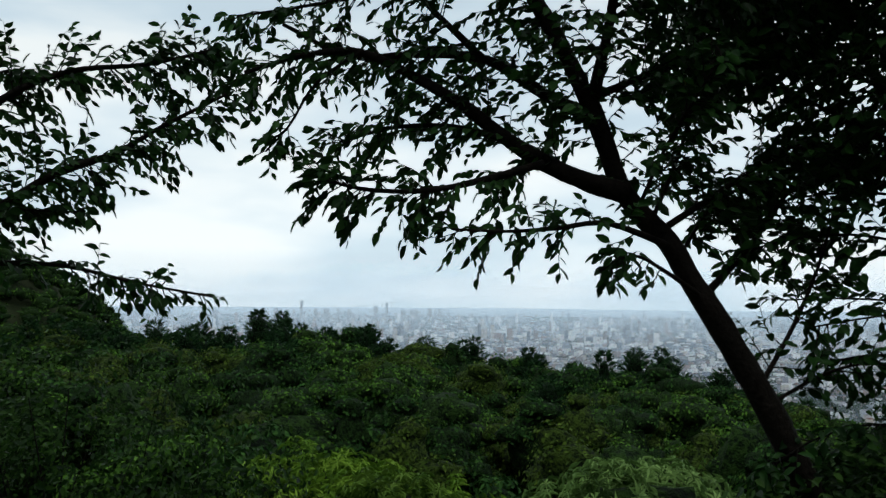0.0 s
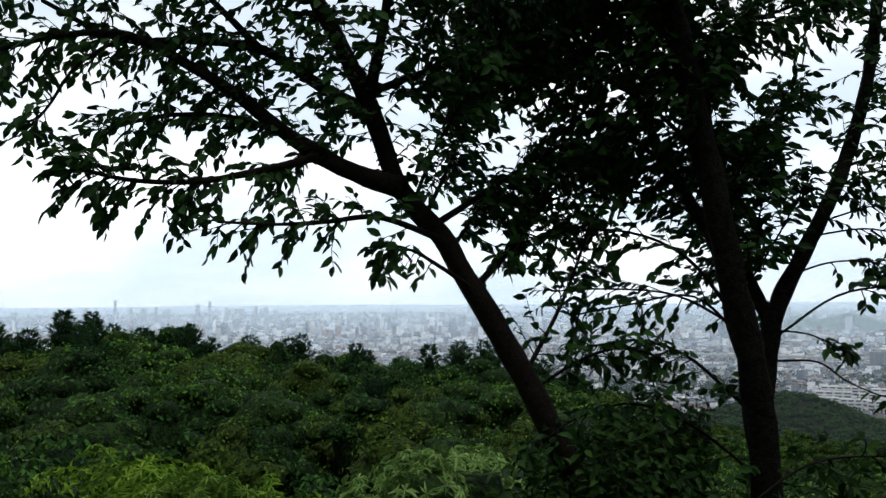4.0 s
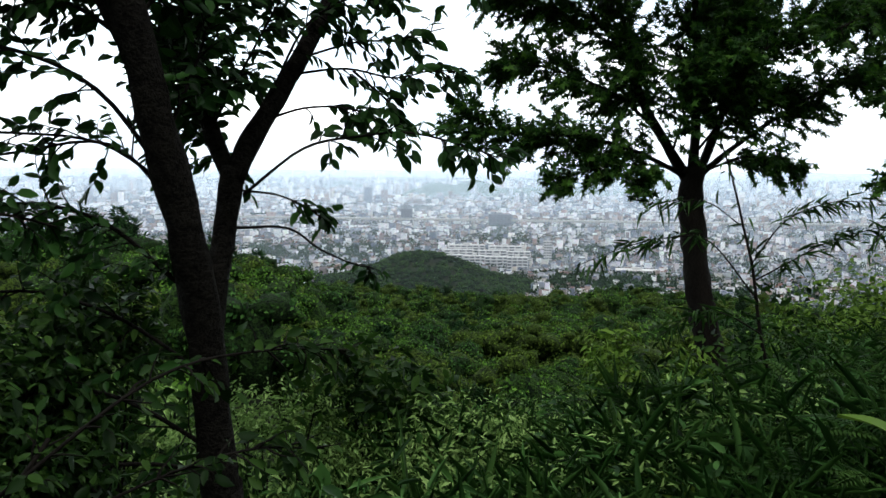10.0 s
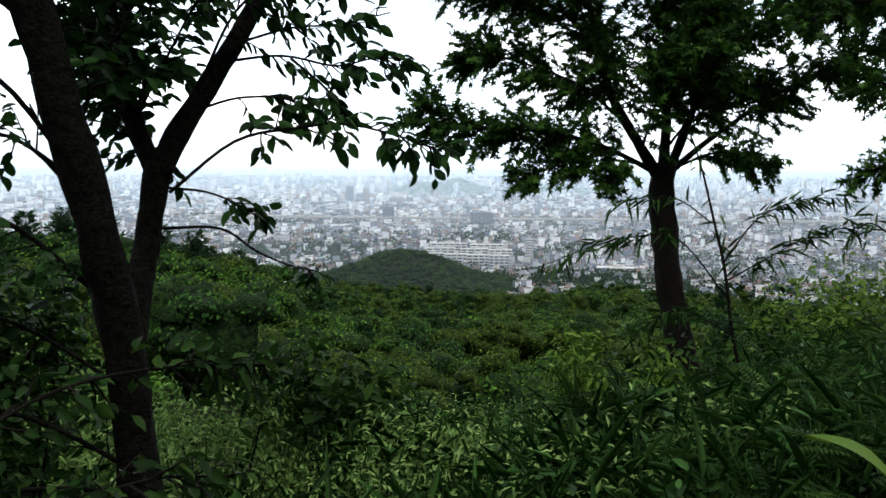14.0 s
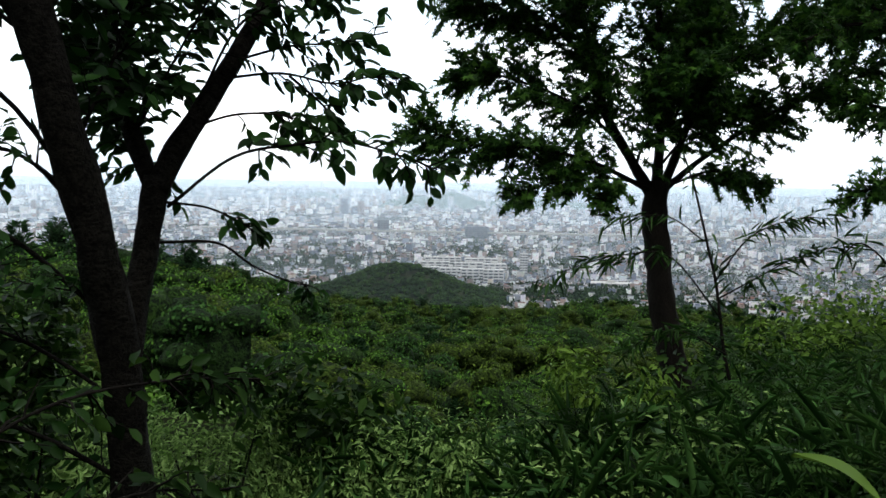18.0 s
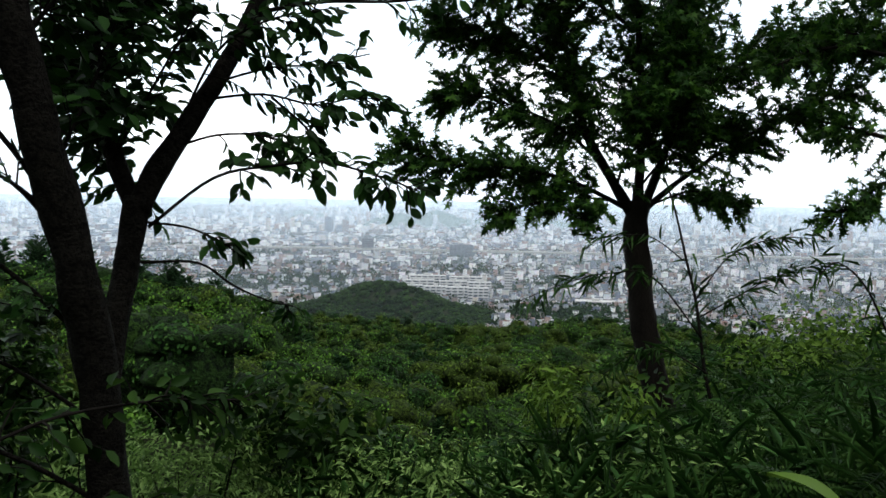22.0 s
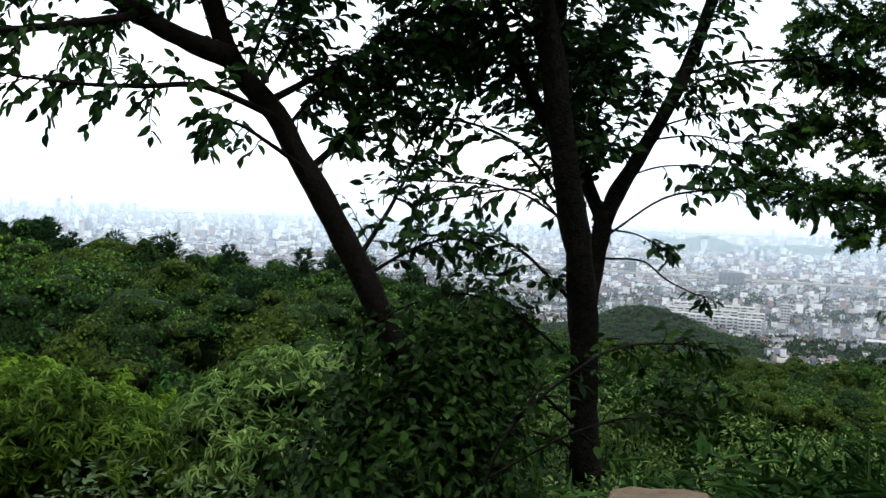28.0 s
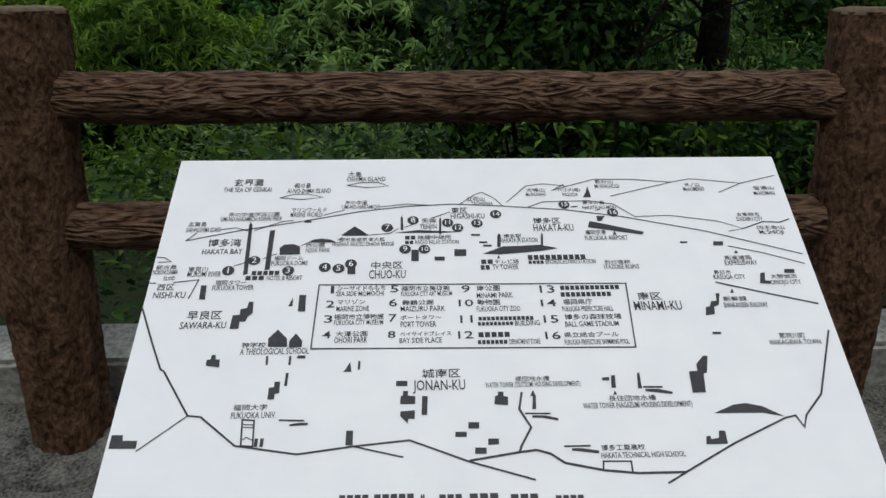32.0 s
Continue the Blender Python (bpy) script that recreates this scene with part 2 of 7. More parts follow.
def furrowed(name, tones, scale, stretch, wander, depth):
    """Cast bark: long wavy cracks between raised plates."""
    m, n, l, p = nodes_of(name)
    co, mp = n.new("ShaderNodeTexCoord"), n.new("ShaderNodeMapping")
    mp.inputs["Scale"].default_value = stretch
    l.new(co.outputs["Object"], mp.inputs["Vector"])
    a, b = n.new("ShaderNodeTexNoise"), n.new("ShaderNodeTexNoise")
    a.inputs["Scale"].default_value, a.inputs["Detail"].default_value, a.inputs["Distortion"].default_value = scale, 2.5, wander
    b.inputs["Scale"].default_value, b.inputs["Detail"].default_value = scale * 4, 6
    for q in (a, b):
        l.new(mp.outputs["Vector"], q.inputs["Vector"])
    w = n.new("ShaderNodeMath")
    w.operation = "PINGPONG"
    w.inputs[1].default_value = 0.075
    l.new(a.outputs["Fac"], w.inputs[0])
    g = n.new("ShaderNodeMath")
    g.operation = "MULTIPLY_ADD"
    g.inputs[1].default_value = 9.0
    l.new(w.outputs[0], g.inputs[0])
    s = n.new("ShaderNodeMath")
    s.operation = "MULTIPLY_ADD"
    s.inputs[1].default_value, s.inputs[2].default_value = 1.7, -0.74
    l.new(b.outputs["Fac"], s.inputs[0])
    l.new(s.outputs[0], g.inputs[2])
    r = n.new("ShaderNodeValToRGB")
    r.color_ramp.elements.new(0.35)
    for e, pos_, c in zip(r.color_ramp.elements, (0.08, 0.36, 0.92), tones):
        e.position, e.color = pos_, (*c, 1)
    l.new(g.outputs[0], r.inputs["Fac"])
    l.new(r.outputs["Color"], p.inputs["Base Color"])
    bp = n.new("ShaderNodeBump")
    bp.inputs["Strength"].default_value, bp.inputs["Distance"].default_value = 1.0, depth
    l.new(g.outputs[0], bp.inputs["Height"])
    l.new(bp.outputs["Normal"], p.inputs["Normal"])
    p.inputs["Roughness"].default_value = 0.8
    p.inputs["Specular IOR Level"].default_value = 0.2
    return m


LOG = furrowed("log_cement", ((0.032, 0.014, 0.008), (0.125, 0.068, 0.040), (0.225, 0.143, 0.094)), 30, (0.24, 1, 1), 0.5, 0.014)
LOGPOST = surface("post_cement", (0.030, 0.0145, 0.0085), (0.150, 0.086, 0.052), 22, 0.82, 1.0, (1, 1, 0.6), 4.5, 0.024, 0.0, 0.13)
LOGEND = surface("log_end_cement", (0.09, 0.065, 0.045), (0.20, 0.15, 0.105), 12, 0.85, 0.5, (1, 1, 1), 6, 0.006)
PANEL = surface("white_enamel", (0.84, 0.85, 0.87), (0.92, 0.93, 0.94), 1.6, 0.32, 0.05, (1, 1, 1), 12, 0.001)
INK = surface("black_print", (0.018, 0.018, 0.022), (0.04, 0.04, 0.045), 30, 0.5, 0.02)
STEEL = surface("stand_steel", (0.10, 0.10, 0.10), (0.22, 0.22, 0.22), 12, 0.45, 0.1, metal=0.6)
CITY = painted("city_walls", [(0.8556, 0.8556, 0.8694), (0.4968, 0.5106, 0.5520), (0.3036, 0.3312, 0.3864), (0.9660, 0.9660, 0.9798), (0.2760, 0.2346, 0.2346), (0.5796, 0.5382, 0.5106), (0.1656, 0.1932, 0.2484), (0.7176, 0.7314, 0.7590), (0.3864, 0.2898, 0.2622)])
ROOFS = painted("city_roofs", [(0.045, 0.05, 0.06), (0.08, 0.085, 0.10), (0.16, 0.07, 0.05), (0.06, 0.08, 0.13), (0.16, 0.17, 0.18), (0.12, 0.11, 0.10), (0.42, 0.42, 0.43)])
DARKBLD = painted("dark_building", [(0.20, 0.21, 0.24)])
APTWALL = surface("apartment_plaster", (0.40, 0.39, 0.38), (0.54, 0.53, 0.52), 0.3, 0.8, 0.1)
GLASS = surface("dark_window_glass", (0.03, 0.04, 0.05), (0.07, 0.08, 0.10), 0.8, 0.2, 0.02)
PLAIN = surface("city_ground", (0.035, 0.05, 0.04), (0.11, 0.115, 0.12), 0.02, 0.9, 0.1, (1, 1, 1), 9, 0.2)


# ---- mesh helpers ----
def mesh_of(name, verts, faces, mat, smooth=False):
    me = bpy.data.meshes.new(name)
    me.from_pydata([tuple(v) for v in verts] if not isinstance(verts, np.ndarray) else verts.tolist(), [], faces if isinstance(faces, list) else faces.tolist())
    me.materials.append(mat)
    if smooth:
        me.polygons.foreach_set("use_smooth", np.ones(len(me.polygons), dtype=bool))
    return me


def thing(name, label, category, group="", kind="", at=(0, 0, 0)):
    ob = new(name)
    ob.location = at
    return tagged(ob, label, category, group, kind)


def part(name, data, parent, label=""):
    ob = new(name, data)
    ob.parent = parent
    if label:
        tagged(ob, label)
    return ob


class Shape:
    """Collects vertices and faces of one mesh."""

    def __init__(self):
        self.v, self.f = [], []

    def add(self, verts, faces):
        k = len(self.v)
        self.v.extend([tuple(p) for p in verts])
        self.f.extend([tuple(k + i for i in q) for q in faces])
        return self

    def box(self, lo, hi, m=None):
        x0, y0, z0 = lo
        x1, y1, z1 = hi
        vs = [(x0, y0, z0), (x1, y0, z0), (x1, y1, z0), (x0, y1, z0), (x0, y0, z1), (x1, y0, z1), (x1, y1, z1), (x0, y1, z1)]
        if m is not None:
            vs = [tuple(m @ Vector(p)) for p in vs]
        return self.add(vs, [(0, 3, 2, 1), (4, 5, 6, 7), (0, 1, 5, 4), (1, 2, 6, 5), (2, 3, 7, 6), (3, 0, 4, 7)])

    def tube(self, pts, radii, seg=8, cap=True, wobble=0.0):
        pts = [Vector(p) for p in pts]
        n = len(pts)
        rings, up = [], Vector((0.31, 0.17, 0.93))
        for i, p in enumerate(pts):
            d = (pts[min(i + 1, n - 1)] - pts[max(i - 1, 0)]).normalized()
            a = d.cross(up)
            if a.length < 0.05:
                a = d.cross(Vector((1, 0, 0)))
            a.normalize()
            b = d.cross(a)
            ring = []
            for k in range(seg):
                t = 2 * math.pi * k / seg
                q = 1 + (wobble * (noise.noise(p * 7 + Vector((math.cos(t), math.sin(t), 0)) * 1.3)) if wobble else 0)
                ring.append(p + (a * math.cos(t) + b * math.sin(t)) * radii[i] * q)
            rings.append(ring)
        k = len(self.v)
        for r in rings:
            self.v.extend([tuple(q) for q in r])
        for i in range(n - 1):
            for j in range(seg):
                j2 = (j + 1) % seg
                self.f.append((k + i * seg + j, k + i * seg + j2, k + (i + 1) * seg + j2, k + (i + 1) * seg + j))
        if cap:
            self.f.append(tuple(k + j for j in range(seg))[::-1])
            self.f.append(tuple(k + (n - 1) * seg + j for j in range(seg)))
        return self

    def mesh(self, name, mat, smooth=False):
        return mesh_of(name, self.v, self.f, mat, smooth)


def glide(pts, per=4):
    """A smooth line through control points."""
    p = [Vector(q) for q in pts]
    p = [p[0] * 2 - p[1]] + p + [p[-1] * 2 - p[-2]]
    out = []
    for i in range(1, len(p) - 2):
        for k in range(per):
            t = k / per
            out.append(0.5 * (2 * p[i] + (p[i + 1] - p[i - 1]) * t + (2 * p[i - 1] - 5 * p[i] + 4 * p[i + 1] - p[i + 2]) * t * t + (3 * p[i] - p[i - 1] - 3 * p[i + 1] + p[i + 2]) * t ** 3))
    return out + [p[-2]]


OVAL = ([(0, 0, 0), (-0.42, 0.26, 0.10), (-0.46, 0.58, 0.06), (-0.20, 0.86, 0.0), (0, 1.0, -0.10), (0.20, 0.86, 0.0), (0.46, 0.58, 0.06), (0.42, 0.26, 0.10), (0, 0.5, -0.02)],
        [(0, 8, 2, 1), (8, 4, 3, 2), (0, 7, 6, 8), (8, 6, 5, 4)])
SIMPLE = ([(0, 0, 0), (-0.5, 0.42, 0.10), (0, 1.0, -0.05), (0.5, 0.42, 0.10)], [(0, 2, 1), (0, 3, 2)])
BLADE = ([(0, 0, 0), (-0.5, 0.22, 0.05), (-0.32, 0.6, -0.04), (0, 1.0, -0.22), (0.32, 0.6, -0.04), (0.5, 0.22, 0.05)], [(0, 3, 2, 1), (0, 5, 4, 3)])
STAR = ([(0, 0.08, 0), (-0.55, -0.08, -0.05), (-0.22, 0.22, 0.02), (-0.72, 0.55, -0.05), (-0.20, 0.46, 0.02), (0, 1.0, -0.08), (0.20, 0.46, 0.02), (0.72, 0.55, -0.05), (0.22, 0.22, 0.02), (0.55, -0.08, -0.05)],
        [(0, 2, 1), (0, 4, 3, 2), (0, 6, 5, 4), (0, 8, 7, 6), (0, 9, 8)])


def whorl(k=7):
    """A shoot tip with a ring of long drooping leaves."""
    v, f = [(0, 0, 0)], []
    for i in range(k):
        a = 2 * math.pi * i / k + 0.3 * (i % 2)
        q = 1.0 if i % 2 else 0.82
        for s, w, z in ((0.45, 0.10, 0.10), (1.0, 0.0, -0.30), (0.45, -0.10, 0.10)):
            v.append((q * (s * math.cos(a) - w * math.sin(a)), q * (s * math.sin(a) + w * math.cos(a)), z * q))
        b = 1 + 3 * i
        f += [(0, b, b + 1), (0, b + 1, b + 2)]
    return v, f


def frond(k=10):
    """A fern-like leaf: a midrib with paired leaflets, arching over."""
    v, f = [], []
    for i in range(k + 1):
        y = i / k
        v += [(-0.012, y, -0.35 * y * y), (0.012, y, -0.35 * y * y)]
    for i in range(k):
        f.append((2 * i, 2 * i + 1, 2 * i + 3, 2 * i + 2))
        y, w = i / k, 0.5 * (0.35 + 0.65 * math.sin(math.pi * min(1, 0.25 + 0.8 * i / k)))
        for s, r in ((-1, 2 * i), (1, 2 * i + 1)):
            z = -0.35 * y * y
            b = len(v)
            v += [(s * w * 0.5, y + 0.0, z + 0.01), (s * w, y + 0.09, z - 0.05), (s * w * 0.45, y + 0.085, z + 0.01)]
            f.append((r, b, b + 1, b + 2))
    return v, f


WHORL, FROND = whorl(), frond()


def ball(fine):
    b = bmesh.new()
    bmesh.ops.create_icosphere(b, subdivisions=fine, radius=1)
    v, f = np.array([p.co[:] for p in b.verts]), np.array([[q.index for q in t.verts] for t in b.faces])
    b.free()
    return v, f


BALLS = ball(1), ball(2)


def boughs(r, centre, radius, fine=1):
    """Uneven dense bodies of foliage, one for each centre, as vertices and triangles."""
    BALL = BALLS[fine]
    n, k = len(centre), len(BALL[0])
    v = centre[:, None] + BALL[0][None] * radius[:, None] * r.uniform(0.66, 1.16, (n, k, 1))
    return v.reshape(-1, 3), (BALL[1][None] + (np.arange(n) * k)[:, None, None]).reshape(-1, 3)


def unit(a):
    return a / np.maximum(np.linalg.norm(a, axis=1, keepdims=True), 1e-9)


def leaves(name, pos, along, normal, length, width, shape, mat, solid=None, inner=None):
    """One mesh of many leaves; solid adds triangles of the dense inner boughs."""
    pos, along, normal = np.asarray(pos, float), unit(np.asarray(along, float)), np.asarray(normal, float)
    side = unit(np.cross(along, normal))
    nrm = np.cross(side, along)
    tv, tf = np.array(shape[0]), shape[1]
    n, k = len(pos), len(tv)
    L = np.broadcast_to(np.asarray(length, float), (n,))[:, None, None]
    W = np.broadcast_to(np.asarray(width, float), (n,))[:, None, None]
    v = pos[:, None] + side[:, None] * (tv[None, :, 0:1] * W) + along[:, None] * (tv[None, :, 1:2] * L) + nrm[:, None] * (tv[None, :, 2:3] * L)
    v = v.reshape(-1, 3).astype(np.float32)
    me = bpy.data.meshes.new(name)
    sizes = np.array([len(f) for f in tf])
    flat = np.concatenate([np.array(f) for f in tf])
    loops = (flat[None, :] + (np.arange(n) * k)[:, None]).ravel().astype(np.int32)
    tot = np.tile(sizes, n).astype(np.int32)
    if solid is not None:
        loops = np.concatenate([loops, (solid[1] + len(v)).ravel()]).astype(np.int32)
        tot = np.concatenate([tot, np.full(len(solid[1]), 3)]).astype(np.int32)
        v = np.concatenate([v, solid[0]]).astype(np.float32)
    start = np.concatenate([[0], np.cumsum(tot)[:-1]]).astype(np.int32)
    me.vertices.add(len(v))
    me.vertices.foreach_set("co", v.ravel())
    me.loops.add(len(loops))
    me.loops.foreach_set("vertex_index", loops)
    me.polygons.add(len(tot))
    me.polygons.foreach_set("loop_start", start)
    me.polygons.foreach_set("loop_total", tot)
    me.update(calc_edges=True)
    me.validate()
    me.materials.append(mat)
    if solid is not None:
        me.materials.append(inner)
        mi = np.zeros(len(tot), dtype=np.int32)
        mi[-len(solid[1]):] = 1
        me.polygons.foreach_set("material_index", mi)
    return me


# ---- the lie of the land ----
FENCE_O, FENCE_U, FENCE_N = Vector((1.465, 1.259, 0)), Vector((0.9705, -0.241, 0)), Vector((0.241, 0.9705, 0))
AZ = [-180, -120, -60, -40, -24, -14, -6, 2, 10, 16, 20, 23.6, 26.5, 29.3, 32, 35, 38, 62, 78, 100, 140, 180]
SKYLINE = [0, 0, -0.4, -0.6, -1.3, -0.9, -1.4, -2.9, -3.1, -3.1, -4.0, -5.0, -6.5, -8.4, -9.9, -11.2, -12.2, -12.2, -9, -8, 0, 0]
KNOLL = (411.0, 568.0)
CITY_Z = -108.0


def plain_z(d):
    """The plain, rising gently inland."""
    return CITY_Z + 54.0 * np.clip((np.asarray(d, float) - 2000) / 2800, 0, 1.05)



def ground_z(x, y):
    """Height of the ground: terrace, steep slope, wooded valley and ridge, then the plain."""
    x, y = np.asarray(x, float), np.asarray(y, float)
    off = (x - 1.465) * 0.241 + (y - 1.259) * 0.9705
    dx, dy = x - 2.0, y - 0.5
    r = np.hypot(dx, dy)
    az = np.degrees(np.arctan2(dx, dy))
    e = np.interp(az, AZ, SKYLINE)
    rr = np.interp(az, [-40, 5, 25, 40], [150, 150, 130, 120])
    near = np.interp(off, [0.1, 0.4, 1.0, 3.0, 8.0, 20.0], [-0.03, -0.25, -0.75, -1.9, -4.6, -9.5])
    z20 = np.full_like(r, -9.5)
    z60 = 1.4 + 60 * np.tan(np.radians(e - 4.3)) - 8.5
    zr = 1.4 + rr * np.tan(np.radians(e)) - 9.5
    t = np.clip((r - 20) / 40, 0, 1)
    z = z20 + (z60 - z20) * (t * t * (3 - 2 * t))
    t = np.clip((r - 60) / (rr - 60), 0, 1)
    z = np.where(r > 60, z60 + (zr - z60) * (t * t * (3 - 2 * t)), z)
    t = np.clip((r - rr) / (560 - rr), 0, 1)
    z = np.where(r > rr, zr + (plain_z(r) - zr) * np.sqrt(t), z)
    # the wooded valley floor, sinking slowly towards the plain
    ev = np.interp(r, [100, 140, 200, 300, 420, 470], [-12.6, -11.7, -10.8, -10.0, -9.45, -9.4])
    vale = 1.4 + r * np.tan(np.radians(ev)) - 8.0 + 0.014 * r * np.sin(x * 0.035 + 0.7) * np.cos(y * 0.029 + x * 0.011)
    t = np.clip((r - 460) / 110, 0, 1)
    vale = vale + (plain_z(r) - vale) * t
    z = np.where((r > rr) & (az > -30) & (az < 90), np.maximum(z, vale), z)
    z = np.where(r < 20, np.maximum(near, -9.5), z)
    t = np.clip((r - 14) / 6, 0, 1)
    z = np.where((r >= 14) & (r < 20), near * (1 - t) + z * t, z)
    lump = 0.5 * np.sin(x * 0.11 + 1) * np.cos(y * 0.13) * np.clip(r / 40, 0, 1) * (r < 400)
    # a wooded knoll at the foot of the hill and a shoulder of the mountain
    kx, ky = x - KNOLL[0], y - KNOLL[1]
    z = np.maximum(z, CITY_Z + 31 * np.exp(-(kx * kx + ky * ky) / (2 * 44 ** 2)))
    mx_, my_ = x + 290, y - 450
    z = np.maximum(z, CITY_Z + 142 * np.exp(-(mx_ * mx_ / (2 * 98 ** 2) + my_ * my_ / (2 * 130 ** 2))))
    # unseen rise added behind the terrace, keeping light off from that side
    back = (off < 0.1)
    return np.where(back, -0.03 + 0.75 * np.clip(-off - 7, 0, 20), z + np.where(off > 6, lump, 0))


def land_sheet():
    rad = np.concatenate([[0.0], np.geomspace(0.6, 4900, 260)])
    ang = np.radians(np.concatenate([np.arange(-180, -50, 6), np.arange(-50, 90, 1.5), np.arange(90, 180, 6)]))
    R, A = np.meshgrid(rad[1:], ang, indexing="ij")
    X, Y = 2.0 + R * np.sin(A), 0.5 + R * np.cos(A)
    Z = ground_z(X, Y)
    n, m = X.shape
    v = np.stack([X, Y, Z], -1).reshape(-1, 3)
    f = []
    for i in range(n - 1):
        for j in range(m):
            j2 = (j + 1) % m
            f.append((i * m + j, i * m + j2, (i + 1) * m + j2, (i + 1) * m + j))
    f.append(tuple(range(m))[::-1])
    me = mesh_of("ground", v, [q[::-1] for q in f], SOIL, True)
    me.materials.append(PLAIN)
    rc = np.repeat(np.arange(n - 1), m)
    on_knoll = (np.hypot(X - KNOLL[0], Y - KNOLL[1]) < 105)[:-1].ravel()
    mats = np.concatenate([((rad[1:][rc] > 640) & ~on_knoll).astype(np.int32), [0]])
    me.polygons.foreach_set("material_index", mats.astype(np.int32))
    ob = new("ground", me)
    return tagged(ob, "dark leafy hillside soil falling away to a pale city plain", "ground", kind="structure")


land_sheet()


# ---- terrace, kerb and fence ----
FENCE = Matrix(((FENCE_U.x, FENCE_N.x, 0, FENCE_O.x), (FENCE_U.y, FENCE_N.y, 0, FENCE_O.y), (0, 0, 1, 0), (0, 0, 0, 1)))


def terrace():
    s = Shape()
    s.box((-12, -6.5, -0.25), (12, -0.083, 0.0))
    ob = new("pavement", s.mesh("pavement", PAVING))
    ob.matrix_world = FENCE
    tagged(ob, "worn grey concrete terrace with pitted gravelly surface", "pavement", kind="structure")
    k = thing("kerb", "low weathered concrete kerb along the terrace edge", "kerb", kind="structure")
    k.matrix_world = FENCE
    for i in range(-9, 9):
        b = bmesh.new()
        bmesh.ops.create_cube(b, size=1)
        bmesh.ops.scale(b, vec=(0.985, 0.16, 0.40), verts=b.verts)
        bmesh.ops.bevel(b, geom=list(b.edges), offset=0.012, segments=2, affect="EDGES")
        me = bpy.data.meshes.new("kerb_stone")
        b.to_mesh(me)
        b.free()
        me.materials.append(CONCRETE)
        ob = part("kerb_stone", me, k)
        ob.location = (i + 0.5 - 0.4, 0.0, -0.085 + 0.004 * math.sin(i * 2.1))


terrace()
LEAN = radians(11)


def post_mesh(seed):
    """A cast cement post shaped like a hewn log: eight-sided, a little wider at the foot, with bark ridges."""
    r = random.Random(seed)
    s = Shape()
    seg, rows = 40, 44
    h = 0.93
    for i in range(rows + 1):
        t = i / rows
        w = 0.076 + 0.026 * t
        for k in range(seg):
            a = 2 * math.pi * k / seg
            c = max(abs(math.cos(a)), abs(math.sin(a)), (abs(math.cos(a)) + abs(math.sin(a))) * 0.79)
            q = w / c
            g = noise.noise(Vector((math.cos(a) * 5.0, math.sin(a) * 5.0, t * 3.5 + seed)))
            g += 0.5 * noise.noise(Vector((math.cos(a) * 13.0, math.sin(a) * 13.0, t * 11 + seed)))
            q += 0.009 * g + 0.004 * noise.noise(Vector((math.cos(a) * 31.0, math.sin(a) * 31.0, t * 34 + seed)))
            s.v.append((q * math.cos(a), q * math.sin(a), h * t))
    for i in range(rows):
        for k in range(seg):
            k2 = (k + 1) % seg
            s.f.append((i * seg + k, i * seg + k2, (i + 1) * seg + k2, (i + 1) * seg + k))
    return s.mesh("post", LOGPOST, True), r


def post_cap(seed):
    s = Shape()
    seg = 40
    ring = []
    for j, (q, z) in enumerate(((1.0, 0.0), (0.985, 0.008), (0.93, 0.012), (0.5, 0.013))):
        for k in range(seg):
            a = 2 * math.pi * k / seg
            c = max(abs(math.cos(a)), abs(math.sin(a)), (abs(math.cos(a)) + abs(math.sin(a))) * 0.79)
            w = 0.102 / c * q
            g = noise.noise(Vector((math.cos(a) * 5.0, math.sin(a) * 5.0, 3.5 + seed))) * 0.006
            s.v.append(((w + g) * math.cos(a), (w + g) * math.sin(a), z + 0.003 * noise.noise(Vector((w * math.cos(a) * 30, w * math.sin(a) * 30, seed)))))
    for i in range(3):
        for k in range(seg):
            k2 = (k + 1) % seg
            s.f.append((i * seg + k, i * seg + k2, (i + 1) * seg + k2, (i + 1) * seg + k))
    s.f.append(tuple(3 * seg + k for k in range(seg)))
    return s.mesh("post_top", LOGEND, True)


def rail_mesh(seed, length, rad=0.049):
    """A cement rail cast like a log, with long wavy bark furrows."""
    s = Shape()
    seg, rows = 30, 150
    for i in range(rows + 1):
        x = length * i / rows
        for k in range(seg):
            a = 2 * math.pi * k / seg
            p = Vector((x * 9.0 + seed * 7, math.cos(a) * 2.6, math.sin(a) * 2.6))
            p.y += 0.5 * noise.noise(Vector((x * 5 + seed, a, 0)))
            g = 1 - abs(noise.noise(p)) * 2.2
            g2 = 1 - abs(noise.noise(p * 2.3)) * 2.0
            q = rad * (1 + 0.12 * g + 0.05 * g2 - 0.10)
            s.v.append((x, q * math.cos(a), q * math.sin(a)))
    for i in range(rows):
        for k in range(seg):
            k2 = (k + 1) % seg
            s.f.append((i * seg + k, (i + 1) * seg + k, (i + 1) * seg + k2, i * seg + k2))
    return s.mesh("rail", LOG, True)


